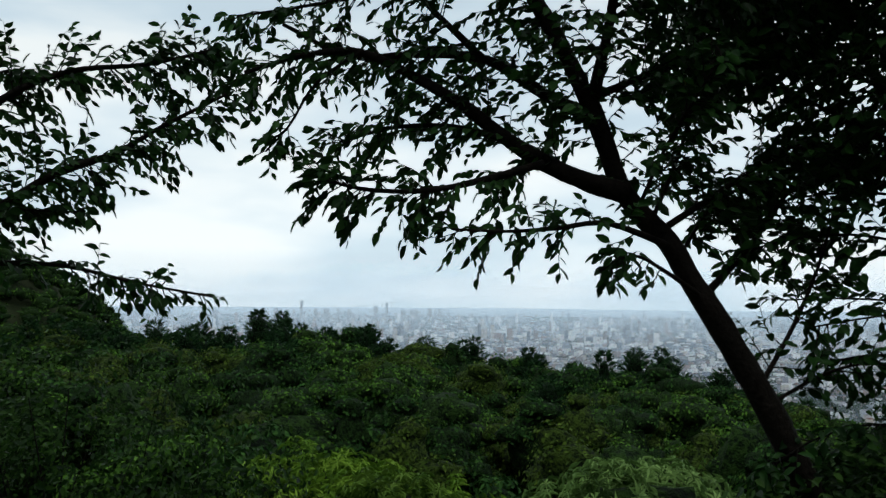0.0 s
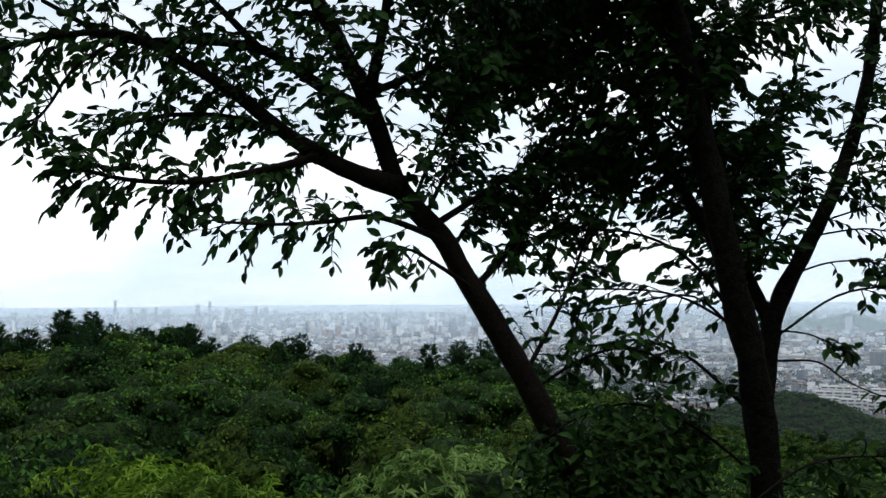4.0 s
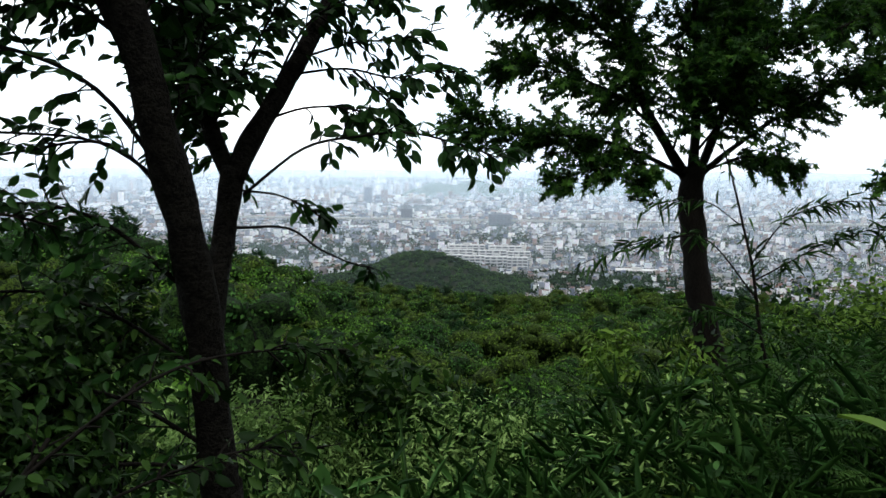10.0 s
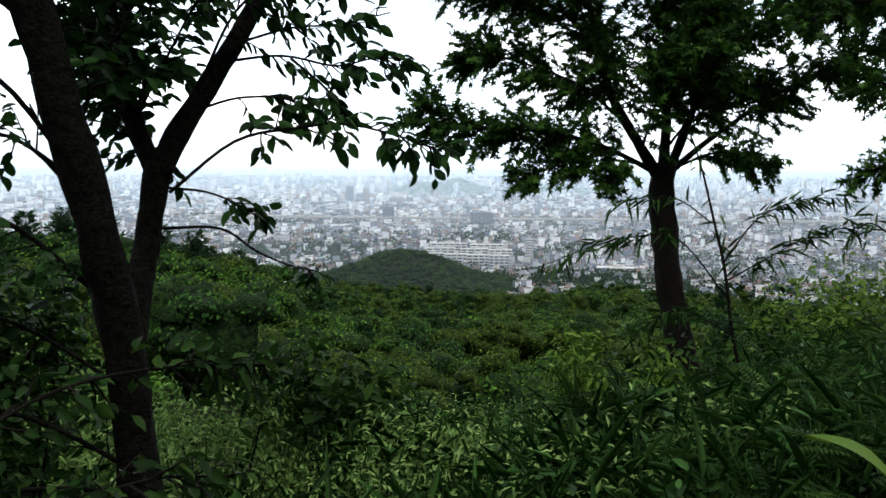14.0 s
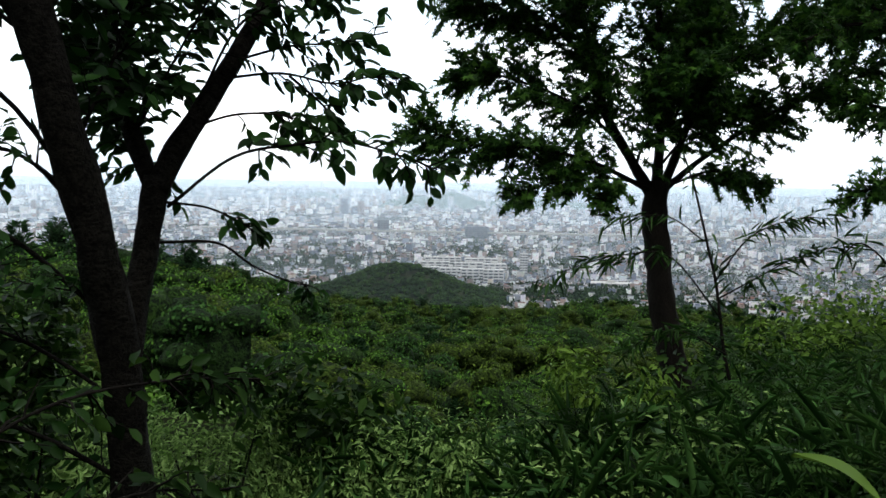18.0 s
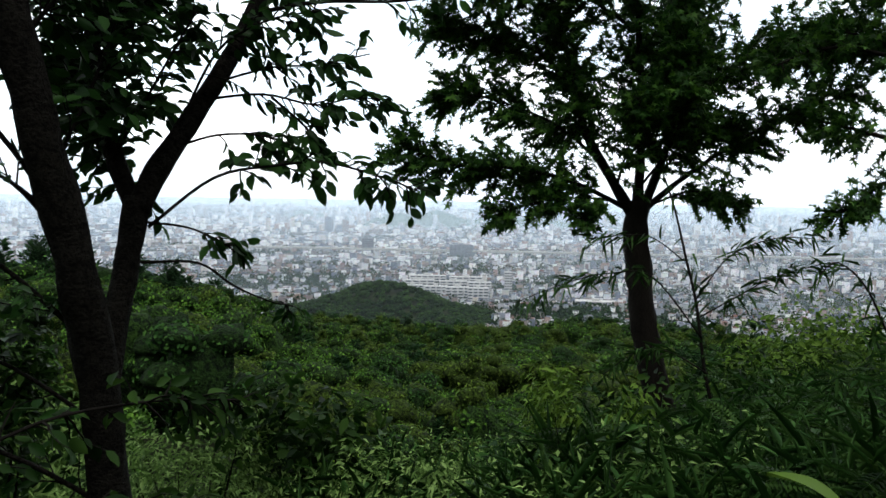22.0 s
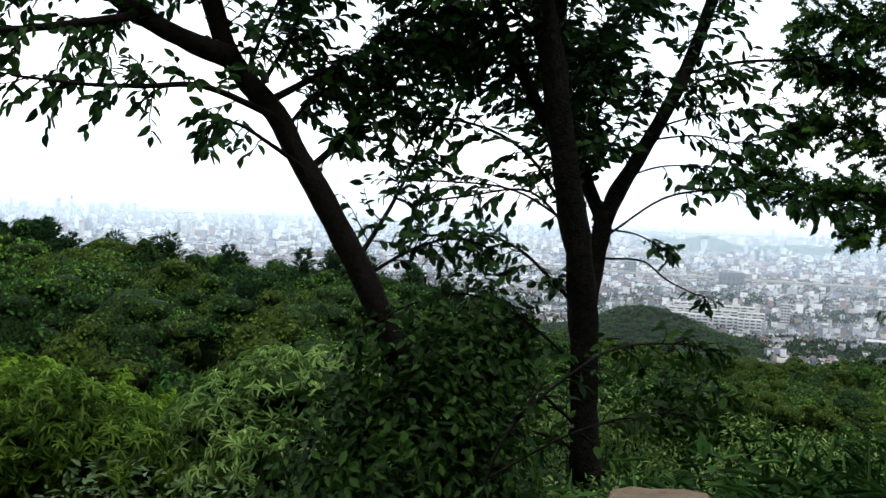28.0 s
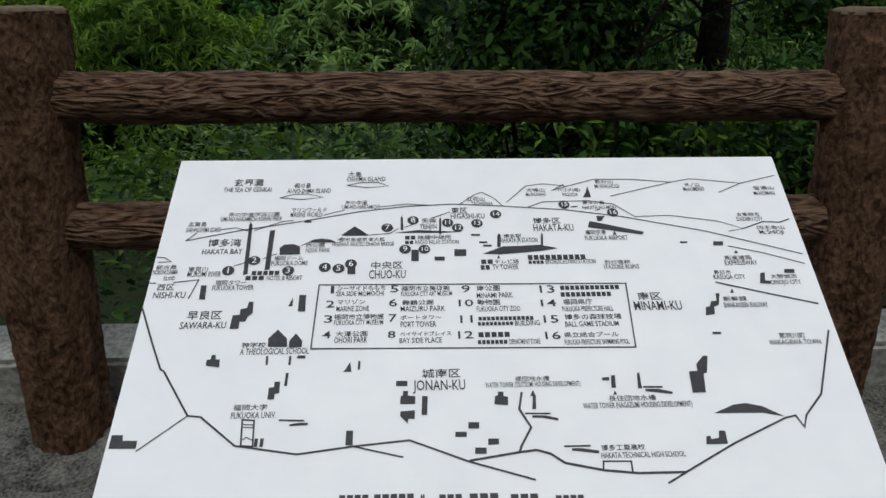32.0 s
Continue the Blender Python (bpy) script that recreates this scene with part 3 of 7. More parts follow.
def fence():
    f = thing("fence", "brown cement fence cast to look like bark logs, leaning outward", "fence", kind="")
    f.matrix_world = FENCE @ pose(0, -0.195, 0.0) @ pose(0, 0, 0, -math.degrees(LEAN))
    for i in range(-3, 4):
        x = 0.755 + 1.65 * i
        me, _ = post_mesh(i + 5)
        p = part("post", me, f)
        p.location = (x, 0, -0.05)
        p.rotation_euler = (0, 0, 0.42 + 0.15 * math.sin(i * 3.7))
        c = part("post_top", post_cap(i + 5), p, "flat lighter sawn top")
        c.location = (0, 0, 0.925)
        foot = Shape()
        foot.tube([(0, 0, 0), (0, 0, 0.012)], [0.165, 0.16], 24)
        fo = part("footing", foot.mesh("footing", PAVING), f, "round dark cement footing flush with the terrace")
        fo.location = (x, 0, 0.0)
        fo.rotation_euler = (LEAN, 0, 0)
        if i < 3:
            for z, off in ((0.722, 0.0), (0.47, 0.0)):
                r = part("rail", rail_mesh(i * 2 + (z > 0.6), 1.53), f)
                r.location = (x + 0.06, off, z)
    return f


fence()


# ---- trees close by ----
def woody(tree, limbs, mat, trunk_names=("trunk",)):
    for nm, pts, r0, r1, *_ in limbs:
        line = glide(pts, 5)
        n = len(line)
        rad = [r0 + (r1 - r0) * (i / (n - 1)) ** 0.8 for i in range(n)]
        s = Shape().tube(line, rad, 12 if r0 > 0.02 else 7, True, 0.25 if r0 > 0.02 else 0.1)
        part("trunk" if nm in trunk_names else "limb", s.mesh("limb", mat, True), tree)


def twigs_on(limbs, seed, droop=0.15, per_twig=0.035, leaf_from=0.1, dense=1.0):
    """Twigs along the limbs, and leaf stations along the twigs."""
    r = np.random.default_rng(seed)
    s = Shape()
    P, D = [], []
    for nm, pts, r0, r1, start, count, reach in limbs:
        if count == 0:
            continue
        line = glide(pts, 6)
        n = len(line)
        for _ in range(round(count * dense)):
            t = start + (1 - start) * r.random() ** 0.8
            i = min(int(t * (n - 1)), n - 2)
            base = line[i].lerp(line[i + 1], t * (n - 1) - i)
            d = (line[i + 1] - line[i]).normalized()
            w = Vector(r.normal(size=3))
            w = (w - d * w.dot(d)).normalized()
            go = (d * r.uniform(0.3, 1.0) + w * r.uniform(0.5, 1.0) + Vector((0, 0, -droop))).normalized()
            ln = reach * r.uniform(0.45, 1.1) * (1 - 0.35 * t)
            k = 5
            q = [base.copy()]
            dd = go.copy()
            for j in range(k):
                dd = (dd + Vector(r.normal(size=3)) * 0.16 + Vector((0, 0, -droop * 0.35))).normalized()
                q.append(q[-1] + dd * ln / k)
            s.tube(q, [0.0042 - 0.0006 * j for j in range(k + 1)], 3, False)
            m = max(3, int(ln / per_twig))
            for j in range(m):
                u = (leaf_from + (1 - leaf_from) * (j + 1) / m) * k
                a = min(int(u), k - 1)
                p = q[a].lerp(q[a + 1], u - a)
                dirn = (q[a + 1] - q[a]).normalized()
                sd = dirn.cross(Vector((0, 0, 1)))
                if sd.length < 0.1:
                    sd = Vector((1, 0, 0))
                sd = sd.normalized() * (1 if j % 2 else -1)
                out = dirn * 0.75 + sd * r.uniform(0.4, 1.0) + Vector((0, 0, r.uniform(-0.75, 0.1) - droop)) + Vector(r.normal(size=3)) * 0.18
                P.append(p)
                D.append(out)
    return s, np.array(P), np.array(D), r


def broadleaf(name, label, limbs, bark, seed, leaf_len, mat, shape=OVAL, ratio=0.52, droop=0.15, per_twig=0.035, trunks=("trunk",), extra=0, dense=1.0, kind="tree"):
    t = thing(name, label, kind, group="trees beyond the fence" if kind == "tree" else "")
    woody(t, limbs, bark, trunks)
    s, P, D, r = twigs_on(limbs, seed, droop, per_twig, 0.1, dense)
    tagged(part("twig_spray", s.mesh("twig_spray", bark), t), kind="stuff")
    n = len(P)
    N = np.tile([0, -0.25, 0.8], (n, 1)) + r.normal(size=(n, 3)) * 0.8
    L = leaf_len * r.uniform(0.6, 1.15, n)
    part("crown", leaves("crown", P, D, N, L, L * ratio, shape, mat), t)
    if extra:
        k = r.choice(n, extra, replace=False)
        part("yellow_leaves", leaves("yellow_leaves", P[k] + 0.01, D[k] + 0.2, N[k], L[k], L[k] * ratio, shape, YELLOW), t, "a few yellowing leaves")
    return t


# name, control points, first and last radius, where twigs begin, twigs, their reach
CHERRY_A = [
    ("trunk", [(2.82, 3.57, -3.29), (2.73, 3.57, -0.17), (2.59, 3.55, 0.43), (2.26, 3.54, 1.12), (2.01, 3.54, 1.54), (1.85, 3.54, 1.8), (1.66, 3.54, 2.02), (1.53, 3.54, 2.36), (1.4, 3.54, 2.65), (1.2, 3.53, 3.01), (0.97, 3.53, 3.4)], 0.0800, 0.0310, 0.62, 60, 0.585),
    ("limb", [(1.66, 3.5, 2.02), (1.38, 3.54, 2.12), (1.12, 3.59, 2.28), (0.9, 3.63, 2.46), (0.68, 3.67, 2.6), (0.39, 3.72, 2.75), (0.1, 3.77, 2.75), (-0.22, 3.84, 2.68)], 0.0520, 0.0104, 0.1, 58, 0.43),
    ("limb", [(1.53, 3.54, 2.37), (1.29, 3.62, 2.52), (1.01, 3.7, 2.71), (0.68, 3.77, 2.76), (0.31, 3.87, 2.78), (-0.05, 3.94, 2.97)], 0.0364, 0.0104, 0.1, 42, 0.43),
    ("limb", [(1.51, 3.53, 2.49), (1.56, 3.45, 2.76), (1.58, 3.36, 2.97), (1.61, 3.28, 3.24)], 0.0312, 0.0130, 0.05, 40, 0.520),
    ("limb", [(1.26, 3.46, 2.15), (1.0, 3.36, 2.06), (0.74, 3.31, 2.0), (0.48, 3.24, 1.99), (0.27, 3.16, 2.03)], 0.0208, 0.0065, 0.05, 52, 0.338),
    ("limb", [(1.12, 3.57, 2.28), (0.84, 3.64, 2.36), (0.56, 3.75, 2.38), (0.27, 3.87, 2.33)], 0.0208, 0.0065, 0.1, 34, 0.338),
    ("limb", [(1.85, 3.51, 1.78), (1.53, 3.32, 1.86), (1.29, 3.25, 1.83), (1.08, 3.19, 1.81), (0.84, 3.12, 1.81)], 0.0182, 0.0052, 0.1, 28, 0.260),
    ("limb", [(2.01, 3.51, 1.54), (1.81, 3.4, 1.65), (1.64, 3.32, 1.72), (1.48, 3.27, 1.65)], 0.0130, 0.0052, 0.2, 14, 0.195),
    ("limb", [(0.39, 3.7, 2.75), (0.17, 3.71, 2.59), (0.04, 3.72, 2.38), (-0.08, 3.74, 2.25)], 0.0104, 0.0052, 0.1, 14, 0.208),
    ("limb", [(1.01, 3.67, 2.69), (0.78, 3.74, 2.94), (0.55, 3.83, 3.19), (0.25, 3.92, 3.37)], 0.0208, 0.0078, 0.05, 40, 0.5),
    ("limb", [(2.01, 3.54, 1.54), (2.3, 3.68, 1.81), (2.57, 3.84, 2.11), (2.88, 4.0, 2.38)], 0.0208, 0.0065, 0.1, 46, 0.442),
    ("limb", [(1.49, 3.52, 2.47), (1.88, 3.61, 2.65), (2.3, 3.7, 2.77), (2.8, 3.8, 2.86)], 0.022, 0.006, 0.05, 80, 0.5),
    ("limb", [(1.6, 3.44, 2.97), (1.99, 3.52, 3.03), (2.43, 3.6, 3.04), (2.89, 3.69, 3.03)], 0.02, 0.006, 0.05, 80, 0.5),
    ("limb", [(1.82, 3.57, 1.85), (2.2, 3.69, 2.09), (2.56, 3.81, 2.31), (3.0, 3.93, 2.43)], 0.02, 0.006, 0.15, 70, 0.45),
    ("limb", [(0.98, 3.67, 3.18), (0.55, 3.74, 3.09), (0.14, 3.81, 3.03), (-0.28, 3.88, 2.99)], 0.018, 0.006, 0.1, 26, 0.36),
]
CHERRY_A += [
    ("limb", [(2.26, 3.54, 1.12), (2.45, 3.58, 1.42), (2.6, 3.6, 1.75), (2.72, 3.62, 2.15)], 0.0140, 0.0050, 0.1, 40, 0.300),
    ("limb", [(2.3, 3.54, 1.05), (2.55, 3.5, 1.2), (2.76, 3.48, 1.25), (2.95, 3.46, 1.2)], 0.0100, 0.0045, 0.15, 20, 0.260),
    ("limb", [(1.78, 3.54, 1.9), (1.95, 3.74, 2.2), (2.08, 3.88, 2.5), (2.2, 4.0, 2.85)], 0.0130, 0.0050, 0.1, 66, 0.330),
    ("limb", [(1.9, 3.54, 1.72), (2.06, 3.68, 1.92), (2.22, 3.8, 2.06), (2.36, 3.9, 2.12)], 0.0110, 0.0045, 0.1, 44, 0.290),
    ("limb", [(1.72, 3.54, 1.96), (1.8, 3.4, 2.2), (1.92, 3.32, 2.42), (2.02, 3.26, 2.6)], 0.0110, 0.0045, 0.1, 40, 0.280),
]
CHERRY_B = [
    ("trunk", [(3.63, 3.5, -3.29), (3.56, 3.46, -0.2), (3.54, 3.45, 0.0), (3.5, 3.44, 0.4), (3.46, 3.4, 0.8), (3.37, 3.35, 1.2), (3.27, 3.33, 1.6), (3.18, 3.31, 2.0), (3.08, 3.3, 2.4), (2.99, 3.29, 2.8), (2.92, 3.28, 3.2)], 0.0920, 0.0560, 0.78, 54, 0.600),
    ("trunk", [(3.47, 3.43, 0.45), (3.5, 3.46, 0.65), (3.56, 3.53, 0.9), (3.64, 3.59, 1.2), (3.68, 3.6, 1.42)], 0.0500, 0.0520, 0.5, 0, 0.390),
    ("limb", [(3.68, 3.6, 1.36), (3.79, 3.62, 1.57), (3.96, 3.64, 1.82), (4.15, 3.66, 2.12), (4.29, 3.68, 2.4), (4.43, 3.7, 2.78), (4.55, 3.73, 3.3), (4.7, 3.8, 3.9)], 0.0500, 0.0300, 0.5, 70, 0.400),
    ("limb", [(3.68, 3.61, 1.34), (3.63, 3.74, 1.6), (3.62, 3.93, 1.9), (3.65, 4.08, 2.2), (3.68, 4.18, 2.6), (3.7, 4.28, 3.05)], 0.0440, 0.0234, 0.08, 170, 0.430),
    ("limb", [(3.27, 3.34, 1.6), (3.24, 3.48, 1.84), (3.14, 3.63, 2.14), (3.05, 3.78, 2.5), (2.95, 3.9, 2.95)], 0.0430, 0.0220, 0.35, 74, 0.460),
    ("limb", [(3.72, 3.6, 1.3), (3.9, 3.38, 1.5), (4.05, 3.14, 1.55), (4.15, 2.96, 1.56), (4.25, 2.75, 1.51), (4.29, 2.58, 1.46)], 0.0075, 0.0030, 0.15, 34, 0.169),
    ("limb", [(3.68, 3.58, 1.16), (3.91, 3.56, 1.15), (4.05, 3.52, 1.05), (4.19, 3.46, 0.98), (4.28, 3.46, 0.96)], 0.0070, 0.0030, 0.90, 6, 0.17),
    ("limb", [(3.7, 3.58, 1.32), (3.86, 3.57, 1.3), (3.98, 3.55, 1.25), (4.06, 3.54, 1.2)], 0.0060, 0.0030, 0.3, 14, 0.15),
    ("limb", [(3.99, 3.64, 1.9), (4.21, 3.5, 1.98), (4.38, 3.4, 2.0), (4.58, 3.3, 2.06)], 0.0065, 0.0028, 0.2, 18, 0.208),
    ("limb", [(3.95, 3.63, 1.83), (4.16, 3.48, 1.86), (4.33, 3.34, 1.82), (4.45, 3.24, 1.85), (4.58, 3.14, 1.85)], 0.0065, 0.0028, 0.2, 24, 0.195),
    ("limb", [(4.19, 3.46, 1.85), (4.29, 3.34, 1.72), (4.33, 3.3, 1.63)], 0.0065, 0.0039, 0.2, 12, 0.130),
    ("limb", [(3.82, 3.62, 1.62), (3.98, 3.52, 1.68), (4.14, 3.42, 1.68), (4.27, 3.33, 1.63)], 0.0065, 0.0030, 0.25, 16, 0.15),
    ("limb", [(3.22, 3.32, 1.78), (3.0, 3.52, 2.2), (2.72, 3.62, 2.42), (2.34, 3.68, 2.62), (2.01, 3.7, 2.75)], 0.0150, 0.0060, 0.15, 66, 0.480),
    ("limb", [(4.17, 3.66, 2.22), (4.45, 3.52, 2.3), (4.72, 3.36, 2.32), (4.95, 3.2, 2.36)], 0.0110, 0.0060, 0.6, 8, 0.260),
    ("limb", [(3.18, 3.32, 1.98), (3.22, 3.46, 2.5), (3.24, 3.6, 2.9), (3.22, 3.7, 3.3)], 0.0330, 0.0156, 0.1, 84, 0.500),
    ("limb", [(3.34, 3.34, 1.33), (3.1, 3.46, 1.7), (2.78, 3.56, 1.84), (2.4, 3.62, 1.81), (2.12, 3.61, 1.7)], 0.0110, 0.0045, 0.2, 30, 0.340),
    ("limb", [(3.35, 3.34, 1.26), (3.14, 3.46, 1.5), (2.81, 3.55, 1.46), (2.51, 3.54, 1.41)], 0.0085, 0.0040, 0.2, 16, 0.300),
    ("limb", [(3.21, 3.33, 1.85), (3.05, 3.8, 2.07), (2.74, 4.15, 2.1), (2.47, 4.37, 2.0)], 0.0110, 0.0045, 0.15, 22, 0.380),
    ("limb", [(3.34, 3.35, 1.33), (3.17, 3.7, 1.51), (2.88, 3.95, 1.55), (2.61, 4.1, 1.54)], 0.0085, 0.0040, 0.2, 14, 0.300),
    ("limb", [(3.16, 3.33, 2.11), (3.06, 3.8, 2.2), (2.85, 4.15, 2.2)], 0.0140, 0.0065, 0.2, 20, 0.338),
    ("limb", [(3.14, 3.31, 2.17), (2.9, 3.5, 2.5), (2.53, 3.7, 2.76), (2.14, 3.83, 2.93)], 0.0140, 0.0050, 0.1, 92, 0.48),
    ("limb", [(2.96, 3.29, 2.96), (2.8, 3.55, 3.08), (2.5, 3.8, 3.17), (2.16, 3.9, 3.19)], 0.0200, 0.0060, 0.05, 112, 0.5),
    ("limb", [(3.84, 3.62, 1.68), (3.98, 3.53, 2.02), (4.16, 3.44, 2.16), (4.36, 3.36, 2.22)], 0.0070, 0.0035, 0.1, 28, 0.3),
    ("limb", [(3.04, 3.3, 2.61), (3.36, 3.46, 2.88), (3.72, 3.54, 3.04), (4.05, 3.56, 3.17)], 0.0200, 0.0060, 0.05, 74, 0.46),
    ("limb", [(3.3, 3.34, 1.5), (3.44, 3.4, 1.78), (3.54, 3.43, 2.04), (3.62, 3.46, 2.32)], 0.0080, 0.0035, 0.1, 46, 0.230),
    ("limb", [(3.63, 3.73, 1.58), (3.71, 3.6, 1.8), (3.8, 3.54, 2.0), (3.88, 3.5, 2.16)], 0.0070, 0.0035, 0.1, 34, 0.200),
    ("limb", [(3.2, 3.32, 1.92), (3.4, 3.4, 2.18), (3.58, 3.45, 2.4), (3.74, 3.48, 2.56)], 0.0090, 0.0035, 0.1, 50, 0.260),
    ("limb", [(3.63, 3.8, 1.68), (3.52, 3.86, 1.86), (3.46, 3.9, 2.08), (3.42, 3.94, 2.3)], 0.0080, 0.0035, 0.1, 44, 0.240),
    ("limb", [(3.64, 3.98, 2.0), (3.82, 3.95, 2.24), (3.98, 3.92, 2.5), (4.1, 3.9, 2.8)], 0.0140, 0.0050, 0.1, 60, 0.34),
    ("limb", [(3.48, 3.44, 0.52), (3.4, 3.46, 0.64), (3.14, 3.52, 0.85), (2.83, 3.52, 0.97), (2.53, 3.5, 0.92), (2.27, 3.45, 0.79)], 0.010, 0.004, 0.15, 30, 0.32),
    ("limb", [(3.52, 3.45, 0.2), (3.42, 3.46, 0.32), (3.09, 3.46, 0.56), (2.77, 3.44, 0.6), (2.5, 3.4, 0.51)], 0.013, 0.005, 0.15, 36, 0.32),
    ("limb", [(3.54, 3.45, 0.05), (3.38, 3.46, 0.2), (3.05, 3.43, 0.29), (2.76, 3.4, 0.26), (2.56, 3.35, 0.17)], 0.012, 0.005, 0.15, 38, 0.30),
    ("limb", [(3.45, 3.39, 0.87), (3.34, 3.46, 1.0), (3.14, 3.56, 1.2), (2.89, 3.6, 1.28), (2.61, 3.6, 1.25)], 0.013, 0.005, 0.15, 22, 0.30),
]
def top_boughs(foot, radius, tips, twigs, reach=0.6):
    """Boughs added from a trunk's head into the upper crown, largely unseen, for shade."""
    f = Vector(foot)
    out = []
    for x, y, z in tips:
        tip = Vector((x, y, z))
        mid = f.lerp(tip, 0.5) + Vector((0, 0, 0.22 * (tip - f).length))
        out.append(("limb", [tuple(f), tuple(mid), tuple(tip)], radius, 0.008, 0.2, twigs, reach))
    return out


# Upper crowns added over the cherries to shade the undergrowth.
CHERRY_A += top_boughs((0.97, 3.53, 3.4), 0.03, [(0.5, 4.2, 4.1), (1.4, 4.5, 4.3), (1.9, 3.4, 4.2), (0.6, 2.9, 4.1)], 70)
CHERRY_B += top_boughs((2.92, 3.28, 3.2), 0.06, [(2.2, 2.9, 4.1), (2.6, 4.3, 4.6), (3.4, 2.6, 4.2), (3.5, 4.0, 4.9), (4.0, 3.1, 4.5)], 90)
CHERRY_B += top_boughs((4.7, 3.8, 3.9), 0.028, [(5.5, 3.6, 4.3), (5.0, 4.7, 4.6), (5.2, 2.9, 4.4), (4.4, 4.4, 4.8)], 80)
CHERRY_L = [
    ("trunk", [(-3.35, 3.67, -3.29), (-3.16, 3.67, 0.09), (-2.71, 3.7, 1.13), (-2.25, 3.74, 1.85), (-1.99, 3.8, 2.56), (-1.86, 3.93, 3.47)], 0.1430, 0.0520, 0.7, 36, 0.6),
    ("limb", [(-2.45, 3.72, 1.52), (-1.83, 3.77, 1.68), (-1.42, 3.81, 1.97), (-1.17, 3.85, 2.15), (-0.9, 3.89, 2.26), (-0.66, 3.93, 2.42), (-0.35, 3.97, 2.6)], 0.0390, 0.0078, 0.2, 84, 0.40),
    ("limb", [(-2.58, 3.72, 1.39), (-1.83, 3.77, 1.65), (-1.43, 3.84, 1.69), (-1.12, 3.9, 1.68), (-0.79, 3.98, 1.6), (-0.40, 4.05, 1.53)], 0.0234, 0.0052, 0.3, 44, 0.24),
    ("limb", [(-2.19, 3.75, 2.04), (-1.85, 3.74, 2.15), (-1.46, 3.81, 2.51), (-1.16, 3.89, 2.69), (-0.78, 4.0, 2.77), (-0.46, 4.09, 2.88)], 0.0312, 0.0078, 0.2, 90, 0.42),
    ("limb", [(-2.06, 3.8, 2.3), (-1.85, 3.72, 2.37), (-1.54, 3.83, 2.64), (-1.41, 3.94, 2.72)], 0.0182, 0.0065, 0.1, 30, 0.286),
    ("limb", [(-1.67, 3.76, 1.81), (-1.39, 3.76, 1.95), (-1.22, 3.76, 1.95), (-1.0, 3.76, 1.94)], 0.0104, 0.0052, 0.1, 22, 0.2),
]
